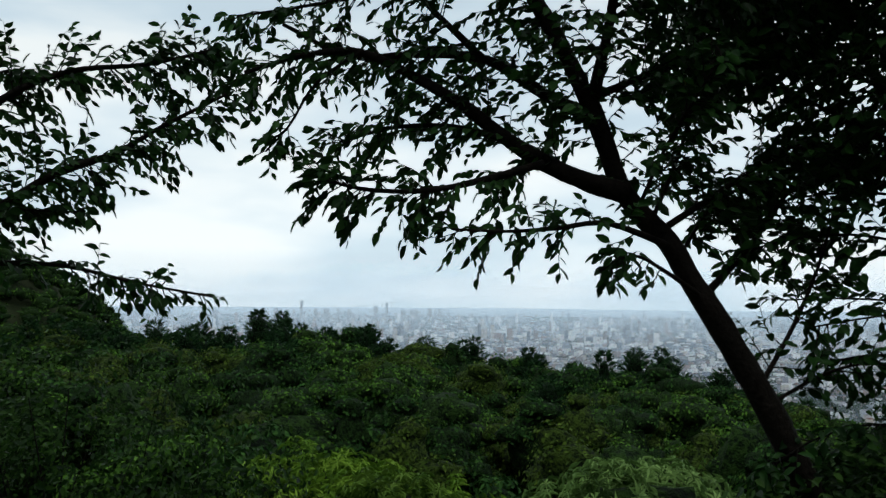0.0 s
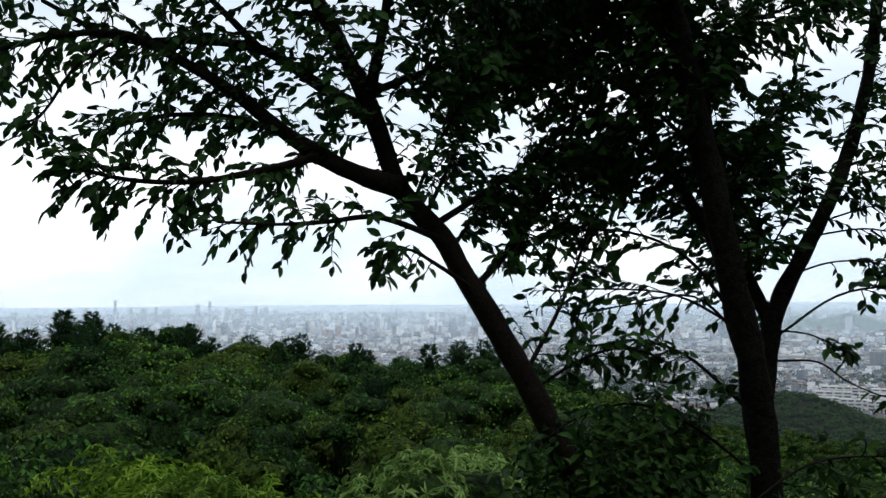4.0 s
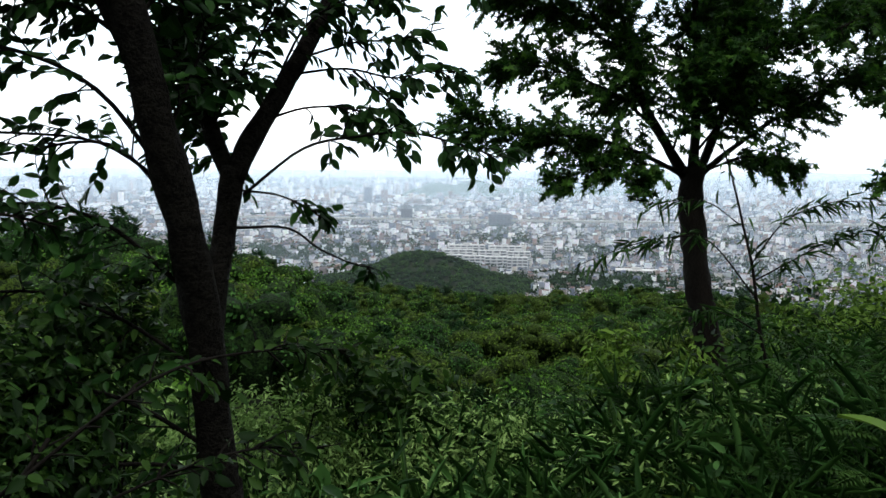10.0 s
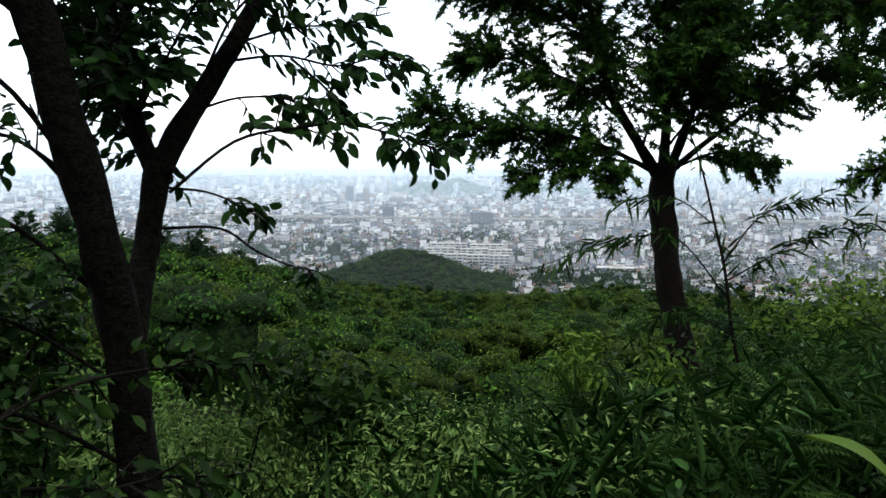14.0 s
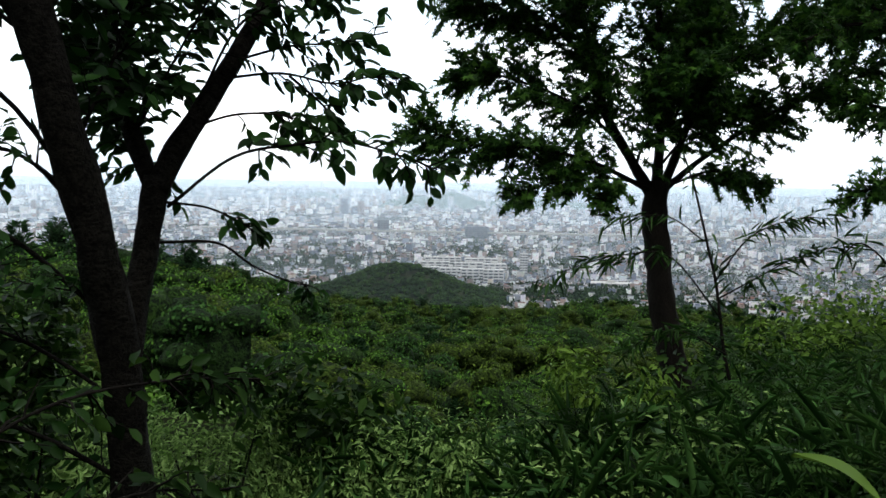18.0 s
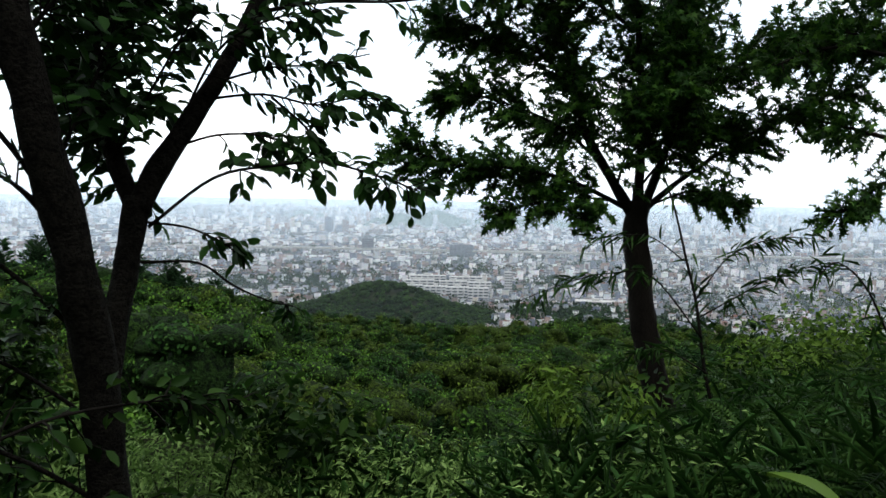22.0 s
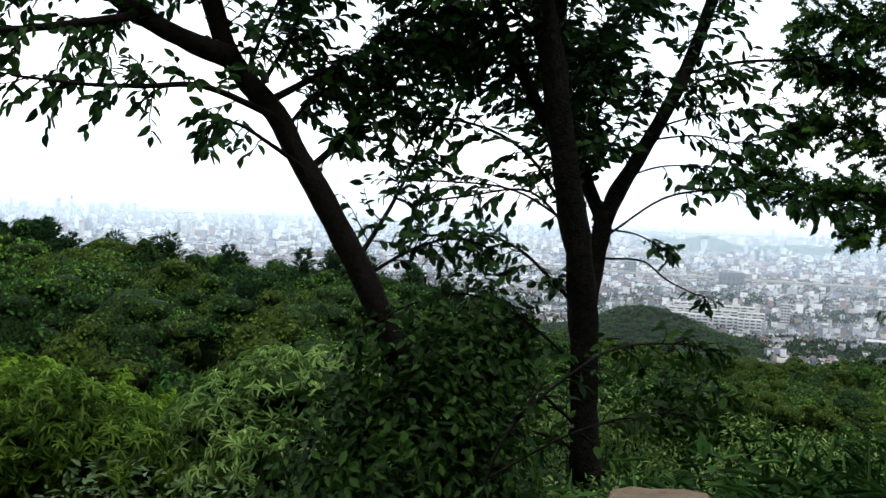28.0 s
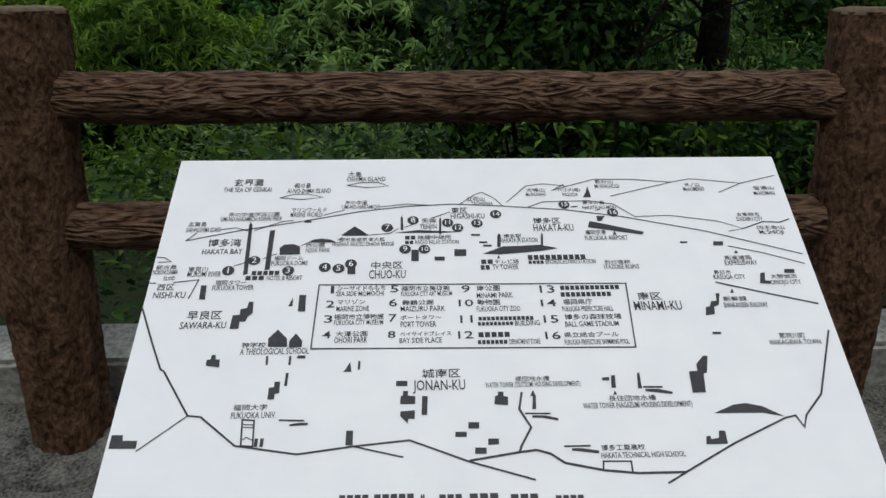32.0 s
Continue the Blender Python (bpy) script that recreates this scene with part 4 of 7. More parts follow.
MAPLE_C = [
    ("trunk", [(8.02, 3.67, -4.33), (7.89, 3.8, -1.08), (7.85, 3.85, -0.6), (7.79, 3.96, -0.08), (7.72, 4.06, 0.44), (7.69, 4.11, 0.93), (7.68, 4.14, 1.21), (7.7, 4.14, 1.44)], 0.1256, 0.0900, 0.5, 0, 0.390),
    ("limb", [(7.68, 4.15, 1.3), (7.56, 4.3, 1.62), (7.4, 4.42, 1.95), (7.34, 4.5, 2.3), (7.3, 4.6, 2.7), (7.2, 4.72, 3.2)], 0.0480, 0.0180, 0.3, 130, 0.560),
    ("limb", [(7.69, 4.14, 1.36), (7.71, 4.14, 1.8), (7.73, 4.16, 2.3), (7.7, 4.2, 2.85), (7.67, 4.23, 3.4)], 0.0440, 0.0160, 0.25, 140, 0.560),
    ("limb", [(7.71, 4.13, 1.34), (7.86, 4.07, 1.7), (7.98, 4.02, 2.1), (8.1, 4.03, 2.7), (8.2, 4.08, 3.4)], 0.0400, 0.0150, 0.25, 140, 0.560),
    ("limb", [(7.72, 4.12, 1.36), (8.0, 3.96, 1.62), (8.36, 3.74, 1.9), (8.75, 3.5, 2.15), (9.2, 3.2, 2.34)], 0.0280, 0.0070, 0.35, 100, 0.460),
    ("limb", [(7.66, 4.15, 1.36), (7.23, 4.4, 1.58), (6.81, 4.58, 1.67), (6.37, 4.78, 1.68), (5.98, 4.94, 1.8)], 0.0220, 0.0047, 0.15, 150, 0.380),
    ("limb", [(7.52, 4.34, 1.72), (7.2, 4.56, 2.02), (6.82, 4.85, 2.2), (6.5, 5.07, 2.26)], 0.0170, 0.0047, 0.15, 120, 0.420),
    ("limb", [(7.34, 4.5, 2.3), (7.1, 4.72, 2.6), (6.79, 4.97, 2.7), (6.46, 5.14, 2.78)], 0.0150, 0.0047, 0.1, 120, 0.480),
    ("limb", [(7.62, 4.18, 1.42), (7.25, 4.29, 1.46), (6.85, 4.42, 1.42), (6.5, 4.5, 1.32)], 0.0112, 0.0037, 0.25, 76, 0.260),
    ("limb", [(7.4, 4.25, 1.46), (7.22, 4.2, 1.4), (7.06, 4.15, 1.28)], 0.0080, 0.0037, 0.2, 34, 0.220),
    ("limb", [(7.72, 4.11, 1.39), (7.93, 3.87, 1.52), (8.05, 3.7, 1.5), (8.12, 3.56, 1.42)], 0.0112, 0.0037, 0.15, 64, 0.270),
    ("limb", [(7.58, 4.26, 1.55), (7.46, 4.1, 1.76), (7.42, 3.98, 2.0), (7.36, 3.9, 2.2)], 0.0120, 0.0040, 0.1, 78, 0.300),
    ("limb", [(7.71, 4.13, 1.56), (7.74, 3.94, 1.8), (7.72, 3.8, 2.05), (7.66, 3.7, 2.3)], 0.0120, 0.0040, 0.15, 82, 0.320),
    ("limb", [(7.84, 4.07, 1.66), (8.0, 3.92, 1.86), (8.18, 3.8, 2.0), (8.36, 3.7, 2.06)], 0.0110, 0.0040, 0.15, 72, 0.300),
    ("limb", [(7.98, 4.02, 2.1), (8.4, 3.83, 2.5), (8.9, 3.58, 2.76), (9.36, 3.31, 2.86)], 0.0150, 0.0056, 0.1, 140, 0.560),
    ("limb", [(7.9, 4.05, 1.85), (8.3, 4.2, 2.2), (8.65, 4.35, 2.5), (8.95, 4.45, 2.72)], 0.0150, 0.0050, 0.15, 110, 0.460),
    ("limb", [(8.1, 4.03, 2.7), (8.45, 4.3, 2.95), (8.75, 4.55, 3.1), (9.05, 4.7, 3.2)], 0.0140, 0.0050, 0.1, 120, 0.500),
    ("limb", [(8.3, 4.2, 2.2), (8.7, 4.55, 2.6), (9.1, 4.85, 2.9), (9.5, 5.05, 3.05)], 0.0130, 0.0050, 0.2, 110, 0.480),
    ("limb", [(8.2, 4.08, 3.3), (8.6, 4.3, 3.45), (9.0, 4.45, 3.55), (9.4, 4.5, 3.6)], 0.0130, 0.0050, 0.1, 100, 0.480),
    ("limb", [(7.7, 4.19, 2.75), (7.29, 4.4, 2.98), (6.86, 4.63, 3.06), (6.39, 4.9, 3.07)], 0.0131, 0.0047, 0.1, 120, 0.500),
]
# Upper crown added over the maple, likewise for its shade.
MAPLE_C += top_boughs((7.67, 4.23, 3.4), 0.03, [(6.6, 4.6, 4.0), (7.2, 3.3, 4.2), (8.4, 3.5, 4.2), (8.2, 5.0, 4.4), (7.0, 5.4, 4.1), (9.0, 4.2, 4.0)], 80)
MAPLE_D = [
    ("trunk", [(10.29, 1.72, -3.68), (10.04, 1.85, -0.17), (9.78, 1.98, 1.13), (9.64, 2.11, 2.69)], 0.1300, 0.0650, 0.6, 20, 0.650),
    ("limb", [(9.78, 1.98, 1.0), (8.77, 2.46, 1.48), (8.45, 2.62, 1.6), (8.2, 2.7, 1.46), (7.98, 2.78, 1.36)], 0.0286, 0.0052, 0.35, 46, 0.300),
    ("limb", [(9.78, 1.98, 1.26), (8.79, 2.49, 1.8), (8.36, 2.73, 1.94), (8.2, 2.8, 1.97), (8.0, 2.9, 2.0)], 0.0286, 0.0052, 0.35, 46, 0.340),
    ("limb", [(9.64, 2.04, 1.65), (8.96, 2.58, 2.37), (8.53, 2.84, 2.54), (8.16, 3.02, 2.52), (7.84, 3.16, 2.38)], 0.0286, 0.0052, 0.3, 54, 0.442),
    ("limb", [(9.7, 2.05, 2.0), (9.1, 2.6, 2.45), (8.7, 2.85, 2.64), (8.35, 3.0, 2.68)], 0.0240, 0.0050, 0.3, 62, 0.420),
    ("limb", [(9.64, 2.11, 2.69), (9.1, 2.6, 3.0), (8.6, 2.9, 3.12), (8.2, 3.1, 3.14)], 0.0240, 0.0050, 0.3, 70, 0.440),
]
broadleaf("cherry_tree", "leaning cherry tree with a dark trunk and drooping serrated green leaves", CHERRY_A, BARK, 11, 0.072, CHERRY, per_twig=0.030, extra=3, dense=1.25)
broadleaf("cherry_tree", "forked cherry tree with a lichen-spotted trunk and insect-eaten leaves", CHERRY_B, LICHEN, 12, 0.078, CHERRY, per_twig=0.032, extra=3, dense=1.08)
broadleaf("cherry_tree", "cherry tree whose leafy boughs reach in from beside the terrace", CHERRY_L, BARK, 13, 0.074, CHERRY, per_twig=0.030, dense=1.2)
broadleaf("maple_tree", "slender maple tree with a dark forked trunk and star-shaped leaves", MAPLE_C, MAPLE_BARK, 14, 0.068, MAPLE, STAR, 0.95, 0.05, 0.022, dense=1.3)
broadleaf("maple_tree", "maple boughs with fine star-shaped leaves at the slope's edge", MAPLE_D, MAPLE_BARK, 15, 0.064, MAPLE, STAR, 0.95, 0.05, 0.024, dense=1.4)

SAPLING = [
    ("stem", [(2.35, 2.45, -1.6), (2.42, 2.46, -0.3), (2.5, 2.47, 0.4), (2.72, 2.48, 0.74)], 0.010, 0.006, 0.5, 16, 0.2),
    ("stem", [(2.6, 2.47, 0.62), (2.98, 2.48, 0.85), (3.3, 2.5, 0.88), (3.62, 2.5, 0.84)], 0.006, 0.003, 0.05, 34, 0.18),
    ("stem", [(2.5, 2.47, 0.4), (2.85, 2.44, 0.56), (3.2, 2.42, 0.62), (3.45, 2.4, 0.58)], 0.006, 0.003, 0.1, 26, 0.18),
]
broadleaf("sapling", "thin leafy sapling arching over the slope behind the fence", SAPLING, MAPLE_BARK, 16, 0.062, SHRUB, per_twig=0.032, trunks=("stem",), kind="shrub")


def bamboo_plant():
    t = thing("bamboo", "thin dark bamboo with narrow pointed leaves leaning over the slope", "bamboo")
    stems = [
        ([(7.7, 3.02, -3.81), (7.58, 3.15, -0.58), (7.51, 3.27, -0.13), (7.46, 3.36, 0.25), (7.45, 3.44, 0.72), (7.42, 3.5, 0.99), (7.37, 3.59, 1.39), (7.34, 3.66, 1.61)], 0.0182, 0.0052, 14),
        ([(7.44, 3.38, 0.5), (7.08, 3.55, 0.93), (6.76, 3.68, 0.96), (6.46, 3.76, 0.91), (6.11, 3.89, 0.79)], 0.0065, 0.0026, 26),
        ([(7.44, 3.44, 0.77), (7.63, 3.31, 1.07), (7.89, 3.12, 1.2), (8.15, 2.96, 1.2)], 0.0065, 0.0026, 20),
        ([(7.45, 3.41, 0.65), (7.62, 3.28, 0.77), (7.89, 3.11, 0.93), (8.21, 2.88, 1.04)], 0.0065, 0.0026, 20),
        ([(7.46, 3.34, 0.26), (7.2, 3.48, 0.42), (6.97, 3.58, 0.43), (6.73, 3.67, 0.29)], 0.0065, 0.0026, 20),
        ([(7.42, 3.53, 1.03), (7.24, 3.68, 1.19), (7.06, 3.83, 1.2), (6.88, 3.98, 1.17)], 0.0052, 0.0026, 12),
        ([(8.61, 2.11, -3.55), (8.35, 2.37, -0.17), (8.09, 2.5, 0.74), (7.76, 2.63, 1.07), (7.5, 2.69, 0.9)], 0.0130, 0.0026, 15),
        ([(8.48, 2.24, -3.55), (8.15, 2.31, -0.04), (7.89, 2.34, 0.55), (7.57, 2.37, 0.68)], 0.0130, 0.0026, 15),
    ]
    r = np.random.default_rng(5)
    P, D = [], []
    for pts, r0, r1, k in stems:
        line = glide(pts, 6)
        n = len(line)
        s = Shape().tube(line, [r0 + (r1 - r0) * i / (n - 1) for i in range(n)], 7)
        part("culm" if r0 > 0.008 else "branch", s.mesh("culm", MAPLE_BARK, True), t)
        for _ in range(k * 3):
            u = (0.25 + 0.75 * r.random()) * (n - 1)
            i = min(int(u), n - 2)
            P.append(line[i].lerp(line[i + 1], u - i) + Vector(r.normal(size=3)) * 0.02)
            d = (line[i + 1] - line[i]).normalized()
            D.append(d * 0.6 + Vector(r.normal(size=3)) * 0.6 + Vector((0, 0, -0.35)))
    n = len(P)
    L = r.uniform(0.09, 0.17, n)
    part("leaves", leaves("leaves", P, D, np.tile([0, 0, 1.0], (n, 1)) + r.normal(size=(n, 3)) * 0.5, L, L * 0.13, BLADE, BAMBOO), t)


bamboo_plant()


# ---- undergrowth on the slope ----
def along_off(a, o):
    return 1.465 + a * 0.9705 + o * 0.241, 1.259 - a * 0.241 + o * 0.9705


def tangent(r, d, amount=0.85, hang=0.25):
    """Directions lying in the crown's skin, drooping a little."""
    q = r.normal(size=d.shape)
    q = q - d * (np.sum(q * d, axis=1, keepdims=True) * amount)
    return unit(q) + [0, 0, -hang]


def shrub_mass(name, label, centre, radii, n, leaf_len, mat, shape=OVAL, ratio=0.5, seed=0, category="shrub", group="shrubs on the slope"):
    """A shrub: many stems, and leaves in clusters over an uneven dome."""
    r = np.random.default_rng(seed)
    c, R = np.array(centre), np.array(radii)
    t = thing(name, label, category, group)
    base = c - np.array([0, 0, R[2]])
    s = Shape()
    k = max(6, n // 240)
    tips = unit(r.normal(size=(k, 3)) * [1, 1, 0.8] + [0, 0, 0.45]) * r.uniform(0.55, 1.0, (k, 1)) * R + c
    for q in tips:
        mid = (base + q) / 2 + r.normal(size=3) * 0.06 * R
        s.tube(glide([base, mid, q], 3), np.linspace(0.012, 0.003, 7).tolist(), 4, False)
    tagged(part("stem_stand", s.mesh("stem_stand", MAPLE_BARK), t), kind="stuff")
    own = r.integers(0, k, n)
    spread = 0.46 * R * (r.random((n, 1)) ** 0.6)
    P = tips[own] + unit(r.normal(size=(n, 3))) * spread
    rad = unit(P - c + 1e-6)
    D = tangent(r, rad, 0.6, 0.3)
    N = rad * 0.6 + [0, 0, 0.6] + r.normal(size=(n, 3)) * 0.65
    L = leaf_len * r.uniform(0.55, 1.2, n)
    part("foliage", leaves("foliage", P, D, N, L, L * ratio, shape, mat), t)
    return t


shrub_mass("shrub", "dark broadleaf shrub crowding the foot of the cherry trunk", (2.42, 3.20, 0.0), (0.55, 0.40, 0.80), 5200, 0.062, SHRUB, seed=1)
shrub_mass("shrub", "dense dark shrub between the two cherry trunks", (2.78, 3.6, 0.12), (0.44, 0.42, 0.78), 4200, 0.062, SHRUB, seed=2)
shrub_mass("shrub", "light green fine-leaved shrub behind the forked cherry", (4.15, 4.3, -0.35), (0.62, 0.5, 0.55), 6500, 0.046, PALEGREEN, SIMPLE, 0.36, 13)
shrub_mass("shrub", "pale green fine-leaved shrub on the slope", (4.95, 3.6, -0.4), (0.6, 0.5, 0.5), 6500, 0.046, PALEGREEN, SIMPLE, 0.34, 14)
shrub_mass("shrub", "dark upright shrub against the forked cherry's trunk", (3.12, 3.78, 0.3), (0.32, 0.30, 0.78), 2600, 0.066, SHRUB, seed=12)
shrub_mass("shrub", "dark small-leaved shrub on the slope beside the view", (-2.06, 6.01, 0.03), (1.69, 1.17, 1.3), 6500, 0.06, SHRUB, seed=3)
shrub_mass("shrub", "low dark shrub under overhanging boughs", (-1.15, 5.23, -0.69), (1.17, 0.91, 1.04), 3000, 0.07, SHRUB, seed=4)
shrub_mass("shrub", "dark leafy shrub at the cherry's foot", (3.02, 3.02, -0.56), (1.04, 0.78, 0.91), 2600, 0.08, SHRUB, seed=5)
shrub_mass("shrub", "leafy shrub with long leaves beside the forked cherry", (4.71, 3.93, -0.3), (0.91, 0.78, 0.65), 1800, 0.095, SHRUB, seed=6)
shrub_mass("shrub", "fresh green feathery shrub on the slope", (6.5, 3.6, -0.1), (0.5, 0.45, 0.55), 1500, 0.075, BRIGHT, SIMPLE, 0.35, 7)
shrub_mass("shrub", "dark spreading shrub below the maple", (7.57, 3.41, -0.69), (1.17, 0.91, 1.04), 3000, 0.075, SHRUB, seed=8)
shrub_mass("shrub", "sunlit yellow-green shrub at the slope's edge", (10.6, 3.9, -0.6), (1.3, 1.0, 0.95), 5000, 0.075, BRIGHT, seed=9)
shrub_mass("shrub", "tall dark shrub at the terrace's edge", (8.09, 1.85, -0.56), (1.04, 0.78, 1.04), 3000, 0.08, BAMBOO, BLADE, 0.16, 10)


def carpet(name, label, n, area, top, depth, leaf, mat, shape, ratio, seed, up=0.3):
    """Undergrowth spread over a stretch of the slope."""
    r = np.random.default_rng(seed)
    a0, a1, o0, o1 = area
    A, Of = r.uniform(a0, a1, n), o0 + (o1 - o0) * r.random(n) ** 1.1
    X, Y = along_off(A, Of)
    T = top(A, Of) + 0.12 * np.sin(A * 3.1 + Of * 1.7) + 0.09 * np.sin(A * 1.3 - Of * 4.3) + 0.05 * np.sin(A * 9.0 + Of * 7.0)
    Z = T - depth * r.random(n) ** 1.6
    P = np.stack([X, Y, Z], -1)
    D = r.normal(size=(n, 3)) * [0.8, 0.8, 0.35] + [0, 0, up]
    N = r.normal(size=(n, 3)) * 0.4 + [0, -0.15, 1.0]
    L = leaf * r.uniform(0.55, 1.25, n)
    ob = new(name, leaves(name, P, D, N, L, L * ratio, shape, mat))
    return tagged(ob, label, "undergrowth", kind="stuff")


def top_left(a, o):
    return 0.55 - 0.30 * o - 0.02 * o * o


def top_right(a, o):
    return 0.60 + 0.085 * a - 0.31 * o


carpet("undergrowth", "mixed dark green broadleaf undergrowth on the slope", 17000, (-4, 9, 0.45, 7.5), lambda a, o: top_left(a, o) - 0.12, 1.2, 0.07, SHRUB, OVAL, 0.5, 21)
carpet("fern_growth", "fresh green feathery undergrowth on the slope", 8000, (-3.5, 3, 1.2, 7.5), top_left, 0.5, 0.07, BRIGHT, SIMPLE, 0.32, 22)
carpet("bamboo_grass", "bright bamboo grass with long narrow blades", 8000, (2.4, 9, 1.0, 5), top_right, 0.6, 0.15, BAMBOO, BLADE, 0.062, 23, 0.75)
carpet("tall_grass", "arching tufts of long narrow grass blades", 2000, (1.9, 4.7, 1.1, 3.6), lambda a, o: top_right(a, o) - 0.06, 0.35, 0.24, BAMBOO, BLADE, 0.034, 25, 1.1)
carpet("low_growth", "small-leaved weeds and seedlings between the fronds", 16000, (1.2, 9, 0.6, 6), lambda a, o: top_right(a, o) - 0.12, 0.6, 0.055, SHRUB, OVAL, 0.5, 26)
carpet("fresh_growth", "yellow-green shoots standing above the undergrowth", 700, (-3, 9, 1.4, 6), lambda a, o: top_left(a, o) + 0.08, 0.35, 0.10, BRIGHT, WHORL, 1.0, 27, 0.9)
carpet("silver_growth", "pale green leafy growth on the slope", 8000, (-1.5, 2.0, 2.0, 7), lambda a, o: top_left(a, o) + 0.2, 0.5, 0.06, SILVER, SIMPLE, 0.4, 24)


carpet("lance_growth", "long lance-leaved weeds crowding the slope", 3600, (1.2, 5.5, 1.2, 5.5), lambda a, o: top_right(a, o) + 0.02, 0.5, 0.13, WEED, BLADE, 0.13, 28, 0.15)
carpet("broad_weeds", "broad-leaved climbers and weeds on the slope", 2600, (0.4, 5.5, 1.5, 4.5), lambda a, o: top_right(a, o) - 0.04, 0.4, 0.085, WEED, OVAL, 0.55, 29, 0.1)


carpet("compound_growth", "feathery compound-leaved plants with thin leaflets", 1300, (3.2, 8, 1.0, 4.2), lambda a, o: top_right(a, o) + 0.04, 0.4, 0.17, SHRUB, FROND, 0.5, 30, 0.25)
carpet("fine_growth", "pale fine-leaved growth catching the light", 6500, (1.2, 4.6, 1.7, 5.2), lambda a, o: top_right(a, o) + 0.02, 0.3, 0.05, PALEGREEN, SIMPLE, 0.34, 31)


# ---- woods ----
def crown_points(r, n, R, H, lumps=9, fine=1):
    """Leaf points over the skins of separate boughs that make up a crown, with outward directions and the boughs' bodies."""
    d0 = unit(r.normal(size=(lumps, 3)) * [1, 1, 0.75] + [0, 0, 0.45])
    lc = d0 * r.uniform(0.55, 1.0, (lumps, 1)) * [R * 0.76, R * 0.76, H * 0.33]
    lr = (R * r.uniform(0.8, 1.3, lumps) / math.sqrt(lumps) * 1.08)[:, None] * [1.15, 1.15, 0.72]
    own = r.integers(0, lumps, n)
    d = unit(r.normal(size=(n, 3)) + [0, 0, 0.35])
    P = lc[own] + d * lr[own] * r.uniform(0.80, 1.18, (n, 1))
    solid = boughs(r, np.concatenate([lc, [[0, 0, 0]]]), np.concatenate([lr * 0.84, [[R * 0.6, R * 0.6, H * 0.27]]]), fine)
    return P, d, solid


def tree_model(kind, seed, R, H, n, leaf, mat, shape=SIMPLE, ratio=0.42, inner=None):
    """A free-standing woodland tree with trunk, limbs and crown, its foot at the origin."""
    r = np.random.default_rng(seed)
    t = thing(kind[0], kind[1], "tree", "woodland trees")
    s = Shape().tube([(0, 0, -1.0), (0.05 * R, 0, H * 0.3), (0, 0.06 * R, H * 0.62)], [0.16, 0.12, 0.06], 8)
    part("trunk", s.mesh("trunk", MAPLE_BARK, True), t)
    for k in range(5):
        a = 2 * math.pi * k / 5 + seed
        s = Shape().tube([(0, 0, H * 0.35), (R * 0.3 * math.cos(a), R * 0.3 * math.sin(a), H * 0.5), (R * 0.6 * math.cos(a), R * 0.6 * math.sin(a), H * 0.66)], [0.07, 0.05, 0.02], 6)
        part("limb", s.mesh("limb", MAPLE_BARK, True), t)
    P, d, solid = crown_points(r, n, R, H, 18)
    P[:, 2] += H * 0.62
    L = leaf * r.uniform(0.6, 1.3, n)
    along = tangent(r, d)
    if shape is WHORL:
        P = P + d * r.uniform(0.0, 0.22, (n, 1))
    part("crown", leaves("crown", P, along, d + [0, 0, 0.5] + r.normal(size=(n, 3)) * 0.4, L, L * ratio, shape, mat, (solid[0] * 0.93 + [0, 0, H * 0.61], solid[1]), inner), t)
    return t


